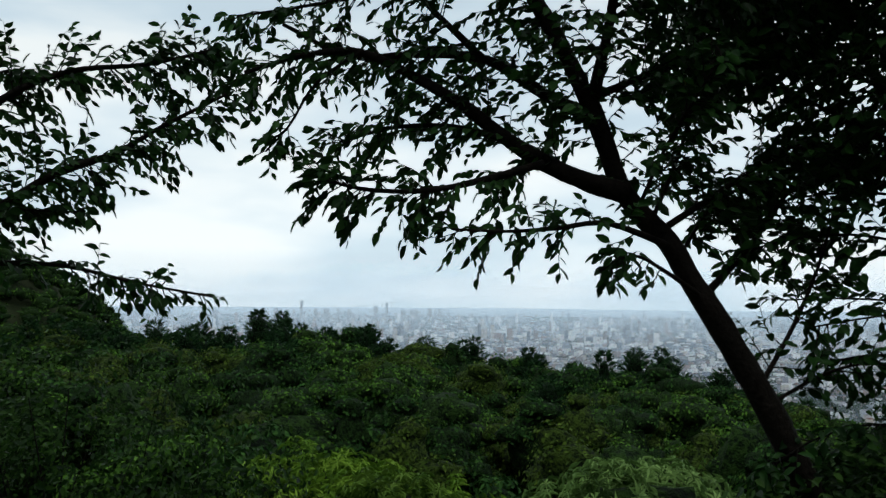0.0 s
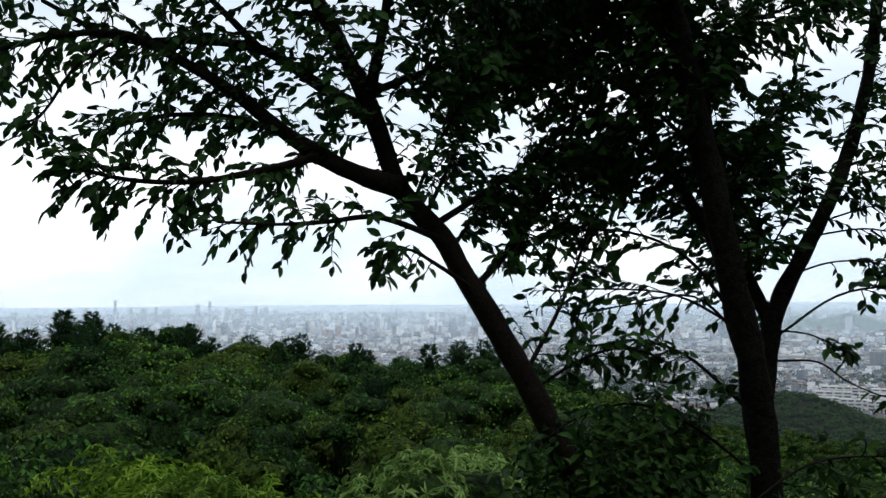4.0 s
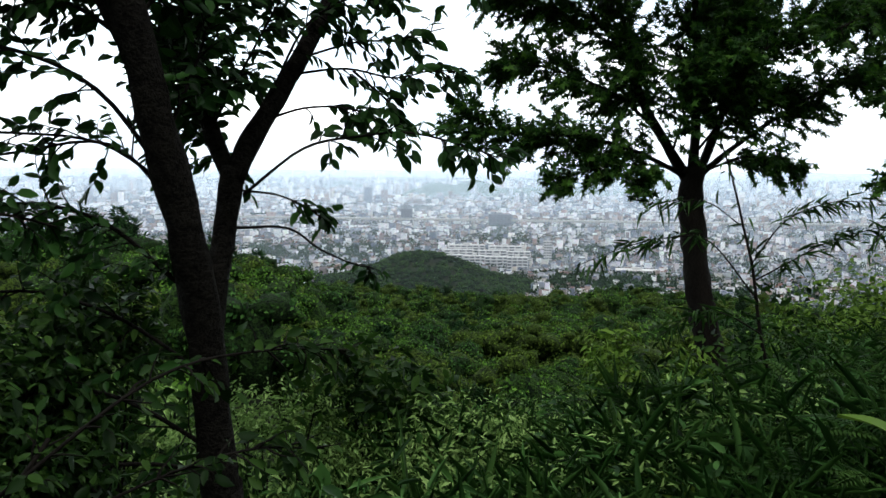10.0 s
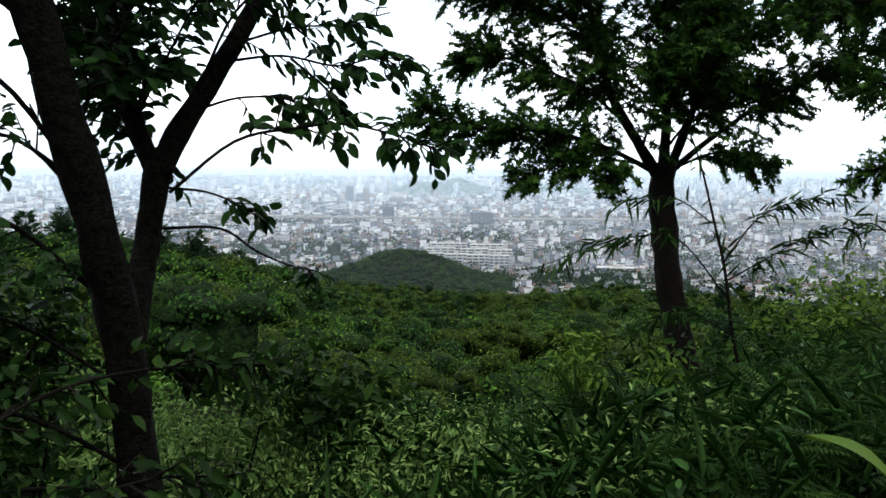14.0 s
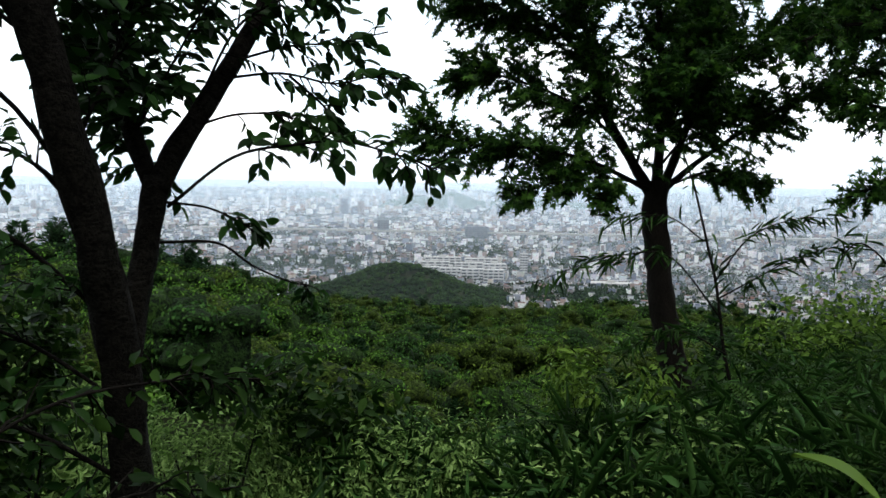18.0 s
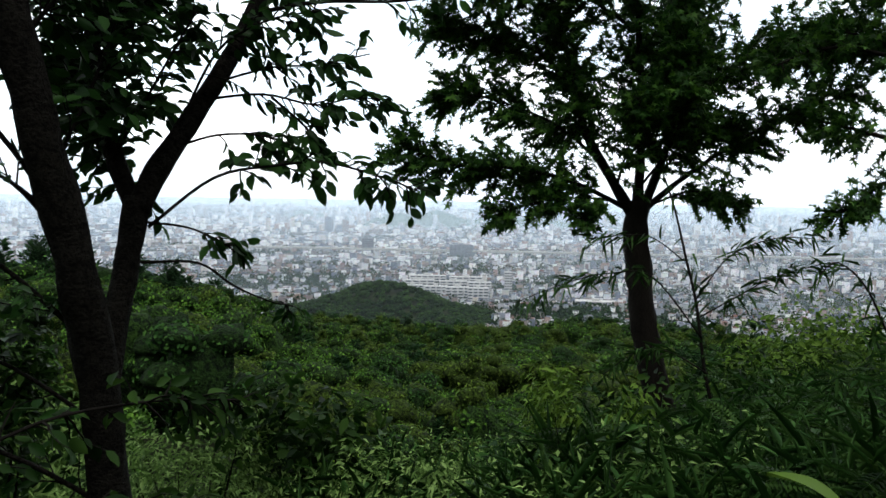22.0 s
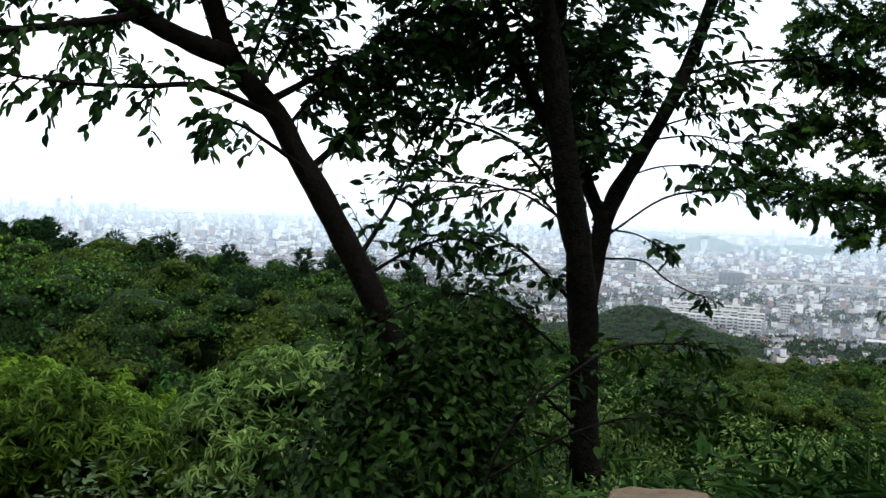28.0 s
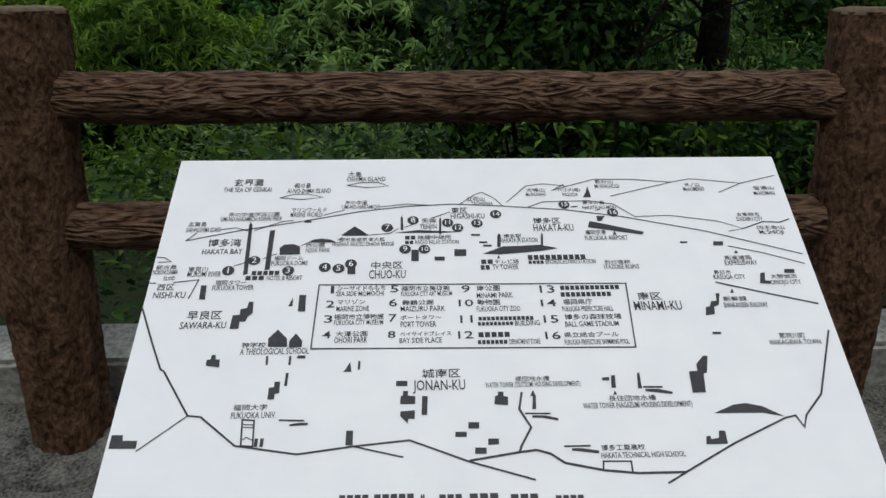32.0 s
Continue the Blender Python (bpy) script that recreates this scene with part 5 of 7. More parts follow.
def near_woods():
    r = np.random.default_rng(31)
    models = [
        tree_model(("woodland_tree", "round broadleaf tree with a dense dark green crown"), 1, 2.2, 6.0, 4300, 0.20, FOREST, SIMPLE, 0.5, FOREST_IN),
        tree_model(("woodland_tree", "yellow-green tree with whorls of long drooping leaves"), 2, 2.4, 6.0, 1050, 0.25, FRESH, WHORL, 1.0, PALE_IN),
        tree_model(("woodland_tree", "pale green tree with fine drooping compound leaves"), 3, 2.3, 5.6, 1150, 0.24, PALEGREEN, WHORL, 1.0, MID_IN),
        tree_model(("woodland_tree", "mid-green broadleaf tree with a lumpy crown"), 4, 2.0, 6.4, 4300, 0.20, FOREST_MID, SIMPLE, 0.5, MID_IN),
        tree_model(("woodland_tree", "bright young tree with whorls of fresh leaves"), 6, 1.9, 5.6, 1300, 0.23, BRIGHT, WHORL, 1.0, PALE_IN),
    ]
    spots = [(8.0, 11.5, 2, -0.75), (-8.5, 11, 4, -0.75), (-4.2, 13, 1, -1.35), (-12.5, 15, 1, -0.9), (11.5, 13.5, 2, -1.25), (2, 24, 0, -3.6), (17, 19, 3, -2.9), (24, 15, 3, -4.2), (-17, 19, 0, -1.2), (-24, 17, 3, -0.6)]
    placed = []
    for az, d, m, top in spots:
        placed.append((2.0 + d * math.sin(radians(az)), 0.5 + d * math.cos(radians(az)), m, top, 1.0))
    for _ in range(400):
        az, d = r.uniform(-32, 74), r.uniform(11, 50)
        x, y = 2.0 + d * math.sin(radians(az)), 0.5 + d * math.cos(radians(az))
        if len(placed) < 84 and all((x - p[0]) ** 2 + (y - p[1]) ** 2 > (1.9 + 0.035 * d) ** 2 for p in placed):
            placed.append((x, y, int(r.choice([0, 1, 2, 3], p=[0.26, 0.24, 0.18, 0.32])), None, r.uniform(0.8, 1.15)))
    used = set()
    for x, y, m, top, sc in placed:
        g = float(ground_z(x, y))
        h = (6.0, 6.0, 5.6, 6.4, 5.6)[m] * 1.02
        if top is not None:
            sc = max(0.5, min(1.6, (top - g) / h))
        lim = 1.3 - math.hypot(x - 2, y - 0.5) * (r.uniform(0.235, 0.40) if math.atan2(x - 2, y - 0.5) < 0.40 else r.uniform(0.30, 0.42))
        if top is None and g + h * sc > lim:
            sc = max(0.3, (lim - g) / h)
        mat_ = pose(x, y, g, 0, 0, r.uniform(0, 360)) @ Matrix.Diagonal((sc, sc, sc, 1))
        if m in used:
            o = copy_thing(models[m], mat_)
        else:
            used.add(m)
            o = models[m]
        o.matrix_basis = mat_


near_woods()


def far_woods():
    """Woods over the valley, the ridge, the knoll and the mountain shoulder."""
    r = np.random.default_rng(41)
    sets = {k: [[], [], [], [], [], []] for k in ("broad", "mid", "pale", "fir")}

    def grow(x, y, R, H, count, leaf, kind, lumps=8):
        g = float(ground_z(x, y))
        if kind == "fir":
            u = r.random(count) ** 0.9
            a = r.uniform(0, 2 * math.pi, count)
            w = R * (1 - u) ** 0.62 * (0.80 + 0.30 * np.sin(u * 26 + a)) * r.uniform(0.75, 1.1, count)
            P = np.stack([x + w * np.cos(a), y + w * np.sin(a), g + H * (0.30 + 0.72 * u)], -1)
            d = np.stack([np.cos(a), np.sin(a), np.full(count, 0.55)], -1)
            body = boughs(r, np.array([[x, y, g + H * q] for q in (0.42, 0.62, 0.80)]), np.array([[R * q, R * q, H * 0.16] for q in (0.80, 0.60, 0.34)]), 0)
            along = unit(d + r.normal(size=d.shape) * 0.25)
            wide, leaf = 0.22, leaf * 2.0
        else:
            P, d, body = crown_points(r, count, R, H, lumps, 1 if lumps > 4 and R < 4.3 and math.hypot(x, y) < 80 else 0)
            P = P + [x, y, g + H * 0.62]
            body = (body[0] + [x, y, g + H * 0.62], body[1])
            along = tangent(r, d)
            wide = 0.6
        b = sets[kind]
        L = leaf * r.uniform(0.6, 1.3, count)
        b[0].append(P)
        b[1].append(along)
        b[2].append(d + [0, 0, 0.25] + r.normal(size=d.shape) * 0.45)
        b[3].append(np.stack([L, L * wide], -1))
        b[4].append(body[0])
        b[5].append(body[1])

    for rad, nxt, step, count, leaf in ((40, 64, 4.8, 860, 0.25), (64, 98, 6.0, 720, 0.33), (98, 178, 7.2, 460, 0.48), (178, 300, 8.5, 230, 0.70), (300, 480, 9.5, 140, 0.95)):
        d = rad
        while d < nxt:
            az = -36.0 if d < 178 else 21.0
            while az < (80 if d < 178 else 66):
                a = radians(az + r.uniform(-0.45, 0.45) * math.degrees(step / d))
                q = d + r.uniform(-0.5, 0.5) * step
                x, y = 2.0 + q * math.sin(a), 0.5 + q * math.cos(a)
                fir = r.random() < (0.58 if q > 112 and az < 22 else 0.05)
                warm = 0.22 + 0.25 * math.exp(-((az + 2) / 9) ** 2) * (q < 105) + 0.22 * (az > 22)
                kind = "fir" if fir else str(r.choice(["pale", "mid", "broad"], p=[warm, 0.33, 0.67 - warm]))
                R = step * r.uniform(0.42, 0.72)
                H = r.uniform(6.0, 10.4) if q < 250 else r.uniform(6.0, 15.0)
                grow(x, y, R * (0.80 if fir else 1), H * (1.06 if fir else 1), count, leaf, kind)
                az += math.degrees(step / d)
            d += step * 0.8
    # unseen woods added behind the terrace to block light from the back
    for _ in range(200):
        az, q = r.uniform(95, 275), r.uniform(15, 30)
        grow(2.0 + q * math.sin(radians(az)), 0.5 + q * math.cos(radians(az)), r.uniform(2.6, 3.8), r.uniform(6, 9), 160, 0.8, "broad", 4)
    for cx, cy, sx, nn, sz in ((KNOLL[0], KNOLL[1], 105, 1500, 5), (-290, 450, 215, 1300, 9)):
        for _ in range(nn):
            q, a = sx * math.sqrt(r.random()), r.uniform(0, 2 * math.pi)
            x, y = cx + q * math.cos(a), cy + q * math.sin(a)
            grow(x, y, sz * r.uniform(0.5, 0.85), sz * r.uniform(0.8, 1.3), 56, sz * 0.15, "broad" if r.random() < 0.6 else "mid", 3)
    for kind, mat, inner, label in (("broad", FOREST, FOREST_IN, "dense dark green valley forest, with unseen woods added behind the terrace"), ("mid", FOREST_MID, MID_IN, "mid-green rounded treetops through the forest"), ("fir", CONIFER, CONIFER_IN, "dark spiky conifers along the ridge"), ("pale", FOREST_PALE, PALE_IN, "yellow-green treetops scattered through the forest")):
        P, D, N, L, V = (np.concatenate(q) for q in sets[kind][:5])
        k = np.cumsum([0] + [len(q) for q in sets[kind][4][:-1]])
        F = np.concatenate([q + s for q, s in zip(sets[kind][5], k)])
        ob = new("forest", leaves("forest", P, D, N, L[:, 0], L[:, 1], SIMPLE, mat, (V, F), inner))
        tagged(ob, label, "forest", kind="stuff")


far_woods()


def broad_leaf():
    """One large fresh leaf leaning up over the terrace edge on a long stalk."""
    t = thing("broadleaf_sprout", "single large fresh green leaf on a long stalk", "plant")
    a, b = Vector((4.57, 1.2, 0.66)), Vector((4.5, 1.39, 0.74))
    part("stalk", Shape().tube(glide([a + Vector((0.25, -0.05, -1.6)), a + Vector((0.1, -0.02, -0.5)), a], 5), [0.005] * 11, 6).mesh("stalk", BRIGHT, True), t)
    s = Shape()
    d = b - a
    side = d.cross(Vector((0.2, -0.3, 1))).normalized()
    up = side.cross(d).normalized()
    for i in range(13):
        u = i / 12
        w = 0.055 * (math.sin(math.pi * min(1, u * 1.02) ** 0.8) ** 0.75 if 0 < u < 1 else 0.0)
        c = a + d * u + up * (0.03 * math.sin(math.pi * u))
        s.v += [tuple(c - side * w + up * 0.012), tuple(c), tuple(c + side * w + up * 0.012)]
    for i in range(12):
        for k in (0, 1):
            q = 3 * i + k
            s.f.append((q, q + 1, q + 4, q + 3))
    part("blade", s.mesh("blade", BRIGHT, True), t)


broad_leaf()


# ---- the city on the plain ----
def polar(az, d, z=0.0):
    return Vector((2.0 + d * math.sin(radians(az)), 0.5 + d * math.cos(radians(az)), z))


def city():
    r = np.random.default_rng(51)
    walls, roofs = Shape(), Shape()
    trees_p = []
    for _ in range(36000):
        az = r.uniform(-26, 76)
        d = 640 / (1 - 0.868 * r.random())
        if d > 4780:
            continue
        p = polar(az, d)
        if (p.x - KNOLL[0]) ** 2 + (p.y - KNOLL[1]) ** 2 < 100 ** 2:
            continue
        if d < 800 and float(ground_z(p.x, p.y)) > CITY_Z + 3:
            continue
        big = r.random() < (0.10 + 0.22 * min(1, d / 3000))
        w, l = (r.uniform(9, 18), r.uniform(7, 11)) if big else (r.uniform(6, 12), r.uniform(5, 9))
        h = r.uniform(8, 18) if big else r.uniform(3.5, 6)
        if d > 2200 and r.random() < 0.06:
            h = r.uniform(22, 42)
        k = min(1.15, max(0.5, d / 2000))
        w, l, h = w * k, l * k, h * (0.4 + 0.6 * k)
        rot = radians(30 + 8 * math.sin(p.x * 0.003) + (90 if r.random() < 0.4 else 0))
        m = Matrix.Translation((p.x, p.y, float(plain_z(d)))) @ Matrix.Rotation(rot, 4, "Z")
        walls.box((-w / 2, -l / 2, -1), (w / 2, l / 2, h), m)
        if big:
            # Beyond 1700 m flat roofs take wall tones, haze whiteness put into colour.
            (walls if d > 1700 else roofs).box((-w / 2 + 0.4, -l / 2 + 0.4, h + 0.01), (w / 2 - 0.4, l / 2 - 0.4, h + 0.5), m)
        elif d < 2600:
            e = 0.5
            vs = [(-w / 2 - e, -l / 2 - e, h), (w / 2 + e, -l / 2 - e, h), (w / 2 + e, l / 2 + e, h), (-w / 2 - e, l / 2 + e, h), (-w / 4, 0, h + 2.2), (w / 4, 0, h + 2.2)]
            roofs.add([tuple(m @ Vector(q)) for q in vs], [(0, 1, 5, 4), (1, 2, 5), (2, 3, 4, 5), (3, 0, 4), (3, 2, 1, 0)])
    c = thing("city", "pale sprawling city of low houses and blocks on the plain", "city", kind="stuff")
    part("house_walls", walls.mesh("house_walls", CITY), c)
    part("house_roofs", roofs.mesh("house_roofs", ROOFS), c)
    P = []
    for _ in range(260):
        az, d = r.uniform(-24, 76), 640 / (1 - 0.8 * r.random())
        k = int(r.integers(10, 50))
        q = polar(az, d)
        for _ in range(k):
            a = r.normal(size=2) * [40, 14]
            P.append((q.x + a[0], q.y + a[1], float(plain_z(d))))
    for az0, az1, d0, d1, k in ((44, 53, 690, 790, 380), (23, 33, 900, 1050, 420), (53, 70, 640, 720, 300), (10, 20, 800, 900, 200), (27, 34, 700, 760, 160)):
        for _ in range(k):
            q = polar(r.uniform(az0, az1), r.uniform(d0, d1))
            P.append((q.x, q.y, CITY_Z))
    P = np.repeat(np.array(P), 16, axis=0)
    n = len(P)
    d = unit(r.normal(size=(n, 3)) + [0, 0, 0.4])
    P = P + d * [5, 5, 4.5] + [0, 0, 4.5]
    L = r.uniform(2.2, 4.0, n)
    ob = new("city_trees", leaves("city_trees", P, d * 0.4 + r.normal(size=(n, 3)) * 0.5, d + [0, 0, 0.6], L, L * 0.7, SIMPLE, CITYTREE))
    tagged(ob, "dark green groves between the houses", "trees", kind="stuff")


city()


def slab_block(name, label, p, rot, w, l, h, floors, bays, wall, group=""):
    """A block of flats: body, a balcony band for each floor, windows in rows, a roof house."""
    t = thing(name, label, "building", group)
    t.matrix_world = Matrix.Translation(p) @ Matrix.Rotation(rot, 4, "Z")
    part("body", Shape().box((-w / 2, -l / 2, -1), (w / 2, l / 2, h)).mesh("body", wall), t)
    fh = h / floors
    bal = Shape().box((-w / 2, -l / 2 - 1.1, 0), (w / 2, -l / 2, 1.0)).mesh("balcony", wall)
    win = Shape().box((-w / bays * 0.36, -l / 2 - 0.06, 0), (w / bays * 0.36, -l / 2 + 0.02, fh * 0.42)).mesh("window", GLASS)
    end = Shape().box((w / 2 - 0.02, -1.1, 0), (w / 2 + 0.06, 1.1, fh * 0.4)).mesh("window", GLASS)
    for i in range(floors):
        b = part("balcony", bal, t)
        b.location = (0, 0, i * fh + 0.1)
        for k in range(bays):
            o = part("window", win, t)
            o.location = (-w / 2 + w / bays * (k + 0.5), 0, i * fh + fh * 0.5)
        o = part("window", end, t)
        o.location = (0, 0, i * fh + fh * 0.45)
    part("roof", Shape().box((-w / 2 - 0.3, -l / 2 - 0.3, h), (w / 2 + 0.3, l / 2 + 0.3, h + 0.5)).box((-w * 0.1, -2, h + 0.5), (w * 0.1, 2, h + 3)).mesh("roof", wall), t)
    return t


# white housing estate at the foot of the knoll
for i, (az, d, w) in enumerate(((37.9, 850, 24), (39.6, 842, 24), (41.2, 836, 26), (42.7, 832, 22), (38.4, 905, 34), (40.9, 898, 32), (42.8, 890, 26), (39.0, 960, 44), (41.8, 950, 40))):
    slab_block("apartment_block", "white five-storey apartment slab with rows of balconies", polar(az, d, CITY_Z), radians(-az + 4), w, 11, 16, 5, max(4, int(w / 7)), APTWALL, "housing estate blocks")
slab_block("white_tower", "slender white tower block among the houses", polar(44.9, 905, CITY_Z), radians(-45), 9, 9, 27, 9, 3, APTWALL)
slab_block("dark_building", "grey office block standing above the houses", polar(34.6, 1480, CITY_Z), radians(-34), 22, 18, 34, 8, 4, DARKBLD)
slab_block("dark_building", "wide grey office block among the houses", polar(41.4, 1450, CITY_Z), radians(-41), 42, 22, 26, 7, 6, DARKBLD)
slab_block("red_roof_hall", "low hall with a reddish roof", polar(51.2, 800, CITY_Z), radians(-50), 40, 16, 10, 2, 6, APTWALL)
for az, d, w, h in ((-10.3, 3600, 12, 97), (-13.0, 3600, 18, 64), (-12.1, 3650, 16, 66), (-9.3, 3600, 16, 66), (-8.5, 3600, 26, 62), (-7.7, 3650, 12, 70), (-6.9, 3600, 18, 60), (-5.0, 3500, 20, 82), (-4.2, 3500, 12, 94), (-3.0, 3600, 22, 60), (-2.2, 3700, 40, 58), (-1.1, 3550, 20, 70), (-0.35, 3550, 18, 68), (15.3, 3300, 20, 52), (13.1, 3300, 50, 38)):
    slab_block("tower_block", "pale high-rise tower in the distant city centre", polar(az, d, float(plain_z(d))), radians(-az), w, 16, h, 10, 3, APTWALL, "high-rises of the city centre")


def viaduct():
    v = thing("viaduct", "long pale elevated expressway crossing the city", "bridge")
    a, b = polar(22, 1560, CITY_Z + 13), polar(74, 1700, CITY_Z + 13)
    d = (b - a).normalized()
    n = Vector((-d.y, d.x, 0))
    ln = (b - a).length
    m = Matrix(((d.x, n.x, 0, a.x), (d.y, n.y, 0, a.y), (0, 0, 1, a.z), (0, 0, 0, 1)))
    part("deck", Shape().box((0, -9, 0), (ln, 9, 3.2), m).mesh("deck", CONCRETE), v)
    pier = Shape().box((-1.5, -5, -15), (1.5, 5, 0)).mesh("pier", CONCRETE)
    for i in range(int(ln / 45)):
        o = part("pier", pier, v)
        o.matrix_basis = m @ Matrix.Translation((i * 45.0 + 20, 0, 0))


viaduct()


def hills():
    """Wooded hills standing up from the plain, and the far range."""
    specs = [("hill", "low wooded hill rising beyond the city", 38.8, 2700, 220, 62, 1.0), ("hill", "low wooded hill rising beyond the city", 30.0, 3350, 110, 34, 1.0), ("hill", "low wooded hill rising beyond the city", 46.0, 2900, 230, 40, 1.0), ("hill", "low flat wooded hill in the city", 7.6, 4250, 150, 24, 1.0)]
    for i, (nm, lab, az, d, w, h, _) in enumerate(specs):
        s = Shape()
        nx, ny = 60, 9
        c = polar(az, d)
        u = Vector((math.cos(radians(az)), -math.sin(radians(az)), 0))
        f = Vector((math.sin(radians(az)), math.cos(radians(az)), 0))
        for a in range(nx + 1):
            for b in range(ny + 1):
                x, y = (a / nx * 2 - 1), (b / ny * 2 - 1)
                base = max(0, 1 - x * x) ** 0.6 * max(0, 1 - y * y)
                g = h * base * (0.85 + 0.3 * noise.noise(Vector((x * 2.6, y, i * 3.1)))) + 4 * noise.noise(Vector((x * 22, y * 6, i)))
                p = c + u * (x * w) + f * (y * min(w * 0.4, 160))
                s.v.append((p.x, p.y, float(plain_z(d)) - 3 + g))
        for a in range(nx):
            for b in range(ny):
                q = a * (ny + 1) + b
                s.f.append((q, q + ny + 1, q + ny + 2, q + 1))
        ob = new(nm, s.mesh(nm, HILLWOOD, True))
        tagged(ob, lab, "hill", kind="structure")


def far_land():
    """The far rim of the plain, its haze put into the pale base colour."""
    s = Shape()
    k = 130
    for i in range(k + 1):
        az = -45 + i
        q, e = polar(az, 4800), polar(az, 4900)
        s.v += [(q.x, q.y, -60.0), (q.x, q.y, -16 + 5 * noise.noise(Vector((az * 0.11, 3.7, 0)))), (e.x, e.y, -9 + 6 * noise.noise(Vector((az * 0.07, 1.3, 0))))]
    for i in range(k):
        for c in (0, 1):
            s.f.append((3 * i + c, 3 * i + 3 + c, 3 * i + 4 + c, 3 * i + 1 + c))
    ob = new("backdrop", s.mesh("backdrop", surface("far_land_haze_tint", (0.58, 0.68, 0.78), (0.64, 0.74, 0.83), 0.002, 0.95, 0.0), True))
    tagged(ob, "rim of distant land with haze painted in as pale blue", "backdrop", kind="structure")


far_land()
HILLWOOD = surface("distant_woods", (0.025, 0.05, 0.025), (0.06, 0.10, 0.05), 0.05, 0.95, 0.5, (1, 1, 1), 7, 3.0)
hills()


def haze_sheet(thick):
    """A pale blue part-clear material that stands in for haze, thinning upwards."""
    m, n, l, p = nodes_of("haze_sheet")
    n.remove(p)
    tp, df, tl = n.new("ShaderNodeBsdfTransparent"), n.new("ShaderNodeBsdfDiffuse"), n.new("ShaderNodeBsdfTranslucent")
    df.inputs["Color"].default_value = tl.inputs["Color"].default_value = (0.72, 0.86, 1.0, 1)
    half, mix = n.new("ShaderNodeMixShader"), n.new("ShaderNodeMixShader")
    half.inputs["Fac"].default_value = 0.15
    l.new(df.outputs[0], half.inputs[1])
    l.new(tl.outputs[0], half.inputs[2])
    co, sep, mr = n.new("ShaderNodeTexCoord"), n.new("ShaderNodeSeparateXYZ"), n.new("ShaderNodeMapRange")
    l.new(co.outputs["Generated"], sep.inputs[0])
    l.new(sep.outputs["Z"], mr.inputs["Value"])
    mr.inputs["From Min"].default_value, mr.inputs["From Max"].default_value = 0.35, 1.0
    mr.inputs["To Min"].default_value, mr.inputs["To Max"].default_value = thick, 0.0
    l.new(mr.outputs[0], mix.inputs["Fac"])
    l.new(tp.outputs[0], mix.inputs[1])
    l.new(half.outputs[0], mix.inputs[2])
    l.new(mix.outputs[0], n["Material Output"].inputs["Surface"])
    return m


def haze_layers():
    """Haze over the plain, imitated by thin pale sheets one behind another."""
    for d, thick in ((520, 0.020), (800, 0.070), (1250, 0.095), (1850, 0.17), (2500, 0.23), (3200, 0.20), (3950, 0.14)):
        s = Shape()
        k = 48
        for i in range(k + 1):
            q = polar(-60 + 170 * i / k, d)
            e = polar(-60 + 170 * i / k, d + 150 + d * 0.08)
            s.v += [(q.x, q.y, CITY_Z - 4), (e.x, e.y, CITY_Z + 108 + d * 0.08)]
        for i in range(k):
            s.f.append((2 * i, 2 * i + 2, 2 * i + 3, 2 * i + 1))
        ob = new("haze", s.mesh("haze", haze_sheet(thick), True))
        tagged(ob, "thin part-clear sheet standing in for haze over the city plain", "haze", kind="structure")


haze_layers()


# ---- the information board ----
BOARD_TILT = radians(20)
board = thing("information_board", "tilted white board printed with a black city map", "sign")
board.matrix_world = FENCE @ Matrix.Translation((0, -0.612, 0.809)) @ Matrix.Rotation(BOARD_TILT, 4, "X")


def slab(name, lo, hi, mat, parent, bevel=0.0, label=""):
    b = bmesh.new()
    bmesh.ops.create_cube(b, size=1)
    bmesh.ops.scale(b, vec=[h - l for l, h in zip(lo, hi)], verts=b.verts)
    bmesh.ops.translate(b, vec=[(h + l) / 2 for l, h in zip(lo, hi)], verts=b.verts)
    if bevel:
        bmesh.ops.bevel(b, geom=list(b.edges), offset=bevel, segments=2, affect="EDGES")
    me = bpy.data.meshes.new(name)
    b.to_mesh(me)
    b.free()
    me.materials.append(mat)
    return part(name, me, parent, label)


def taper(ob, cut):
    """Draws in the near corner of one side."""
    for q in ob.data.vertices:
        if q.co.x > 0:
            q.co.x += cut * q.co.y / 0.6


panel = slab("panel", (-0.4445, -0.60, -0.006), (0.296, 0.0, 0.0), PANEL, board, 0.0015, "glossy white enamelled panel")
slab("backing", (-0.42, -0.58, -0.045), (0.272, -0.02, -0.0065), STEEL, board, 0.004)
backing = [o for o in board.children if o.name.startswith("backing")][0]
taper(panel, 0.038)
taper(backing, 0.038)
stem = part("stem", Shape().box((-0.17, -0.06, -0.62), (0.03, 0.06, 0.0)).mesh("stem", STEEL), board)
stem.matrix_basis = Matrix.Rotation(-BOARD_TILT, 4, "X") @ Matrix.Translation((0, -0.27, -0.17))
INK_Z = 0.0006


def inked(name, shape, label=""):
    return part(name, shape.mesh(name, INK), panel, label)


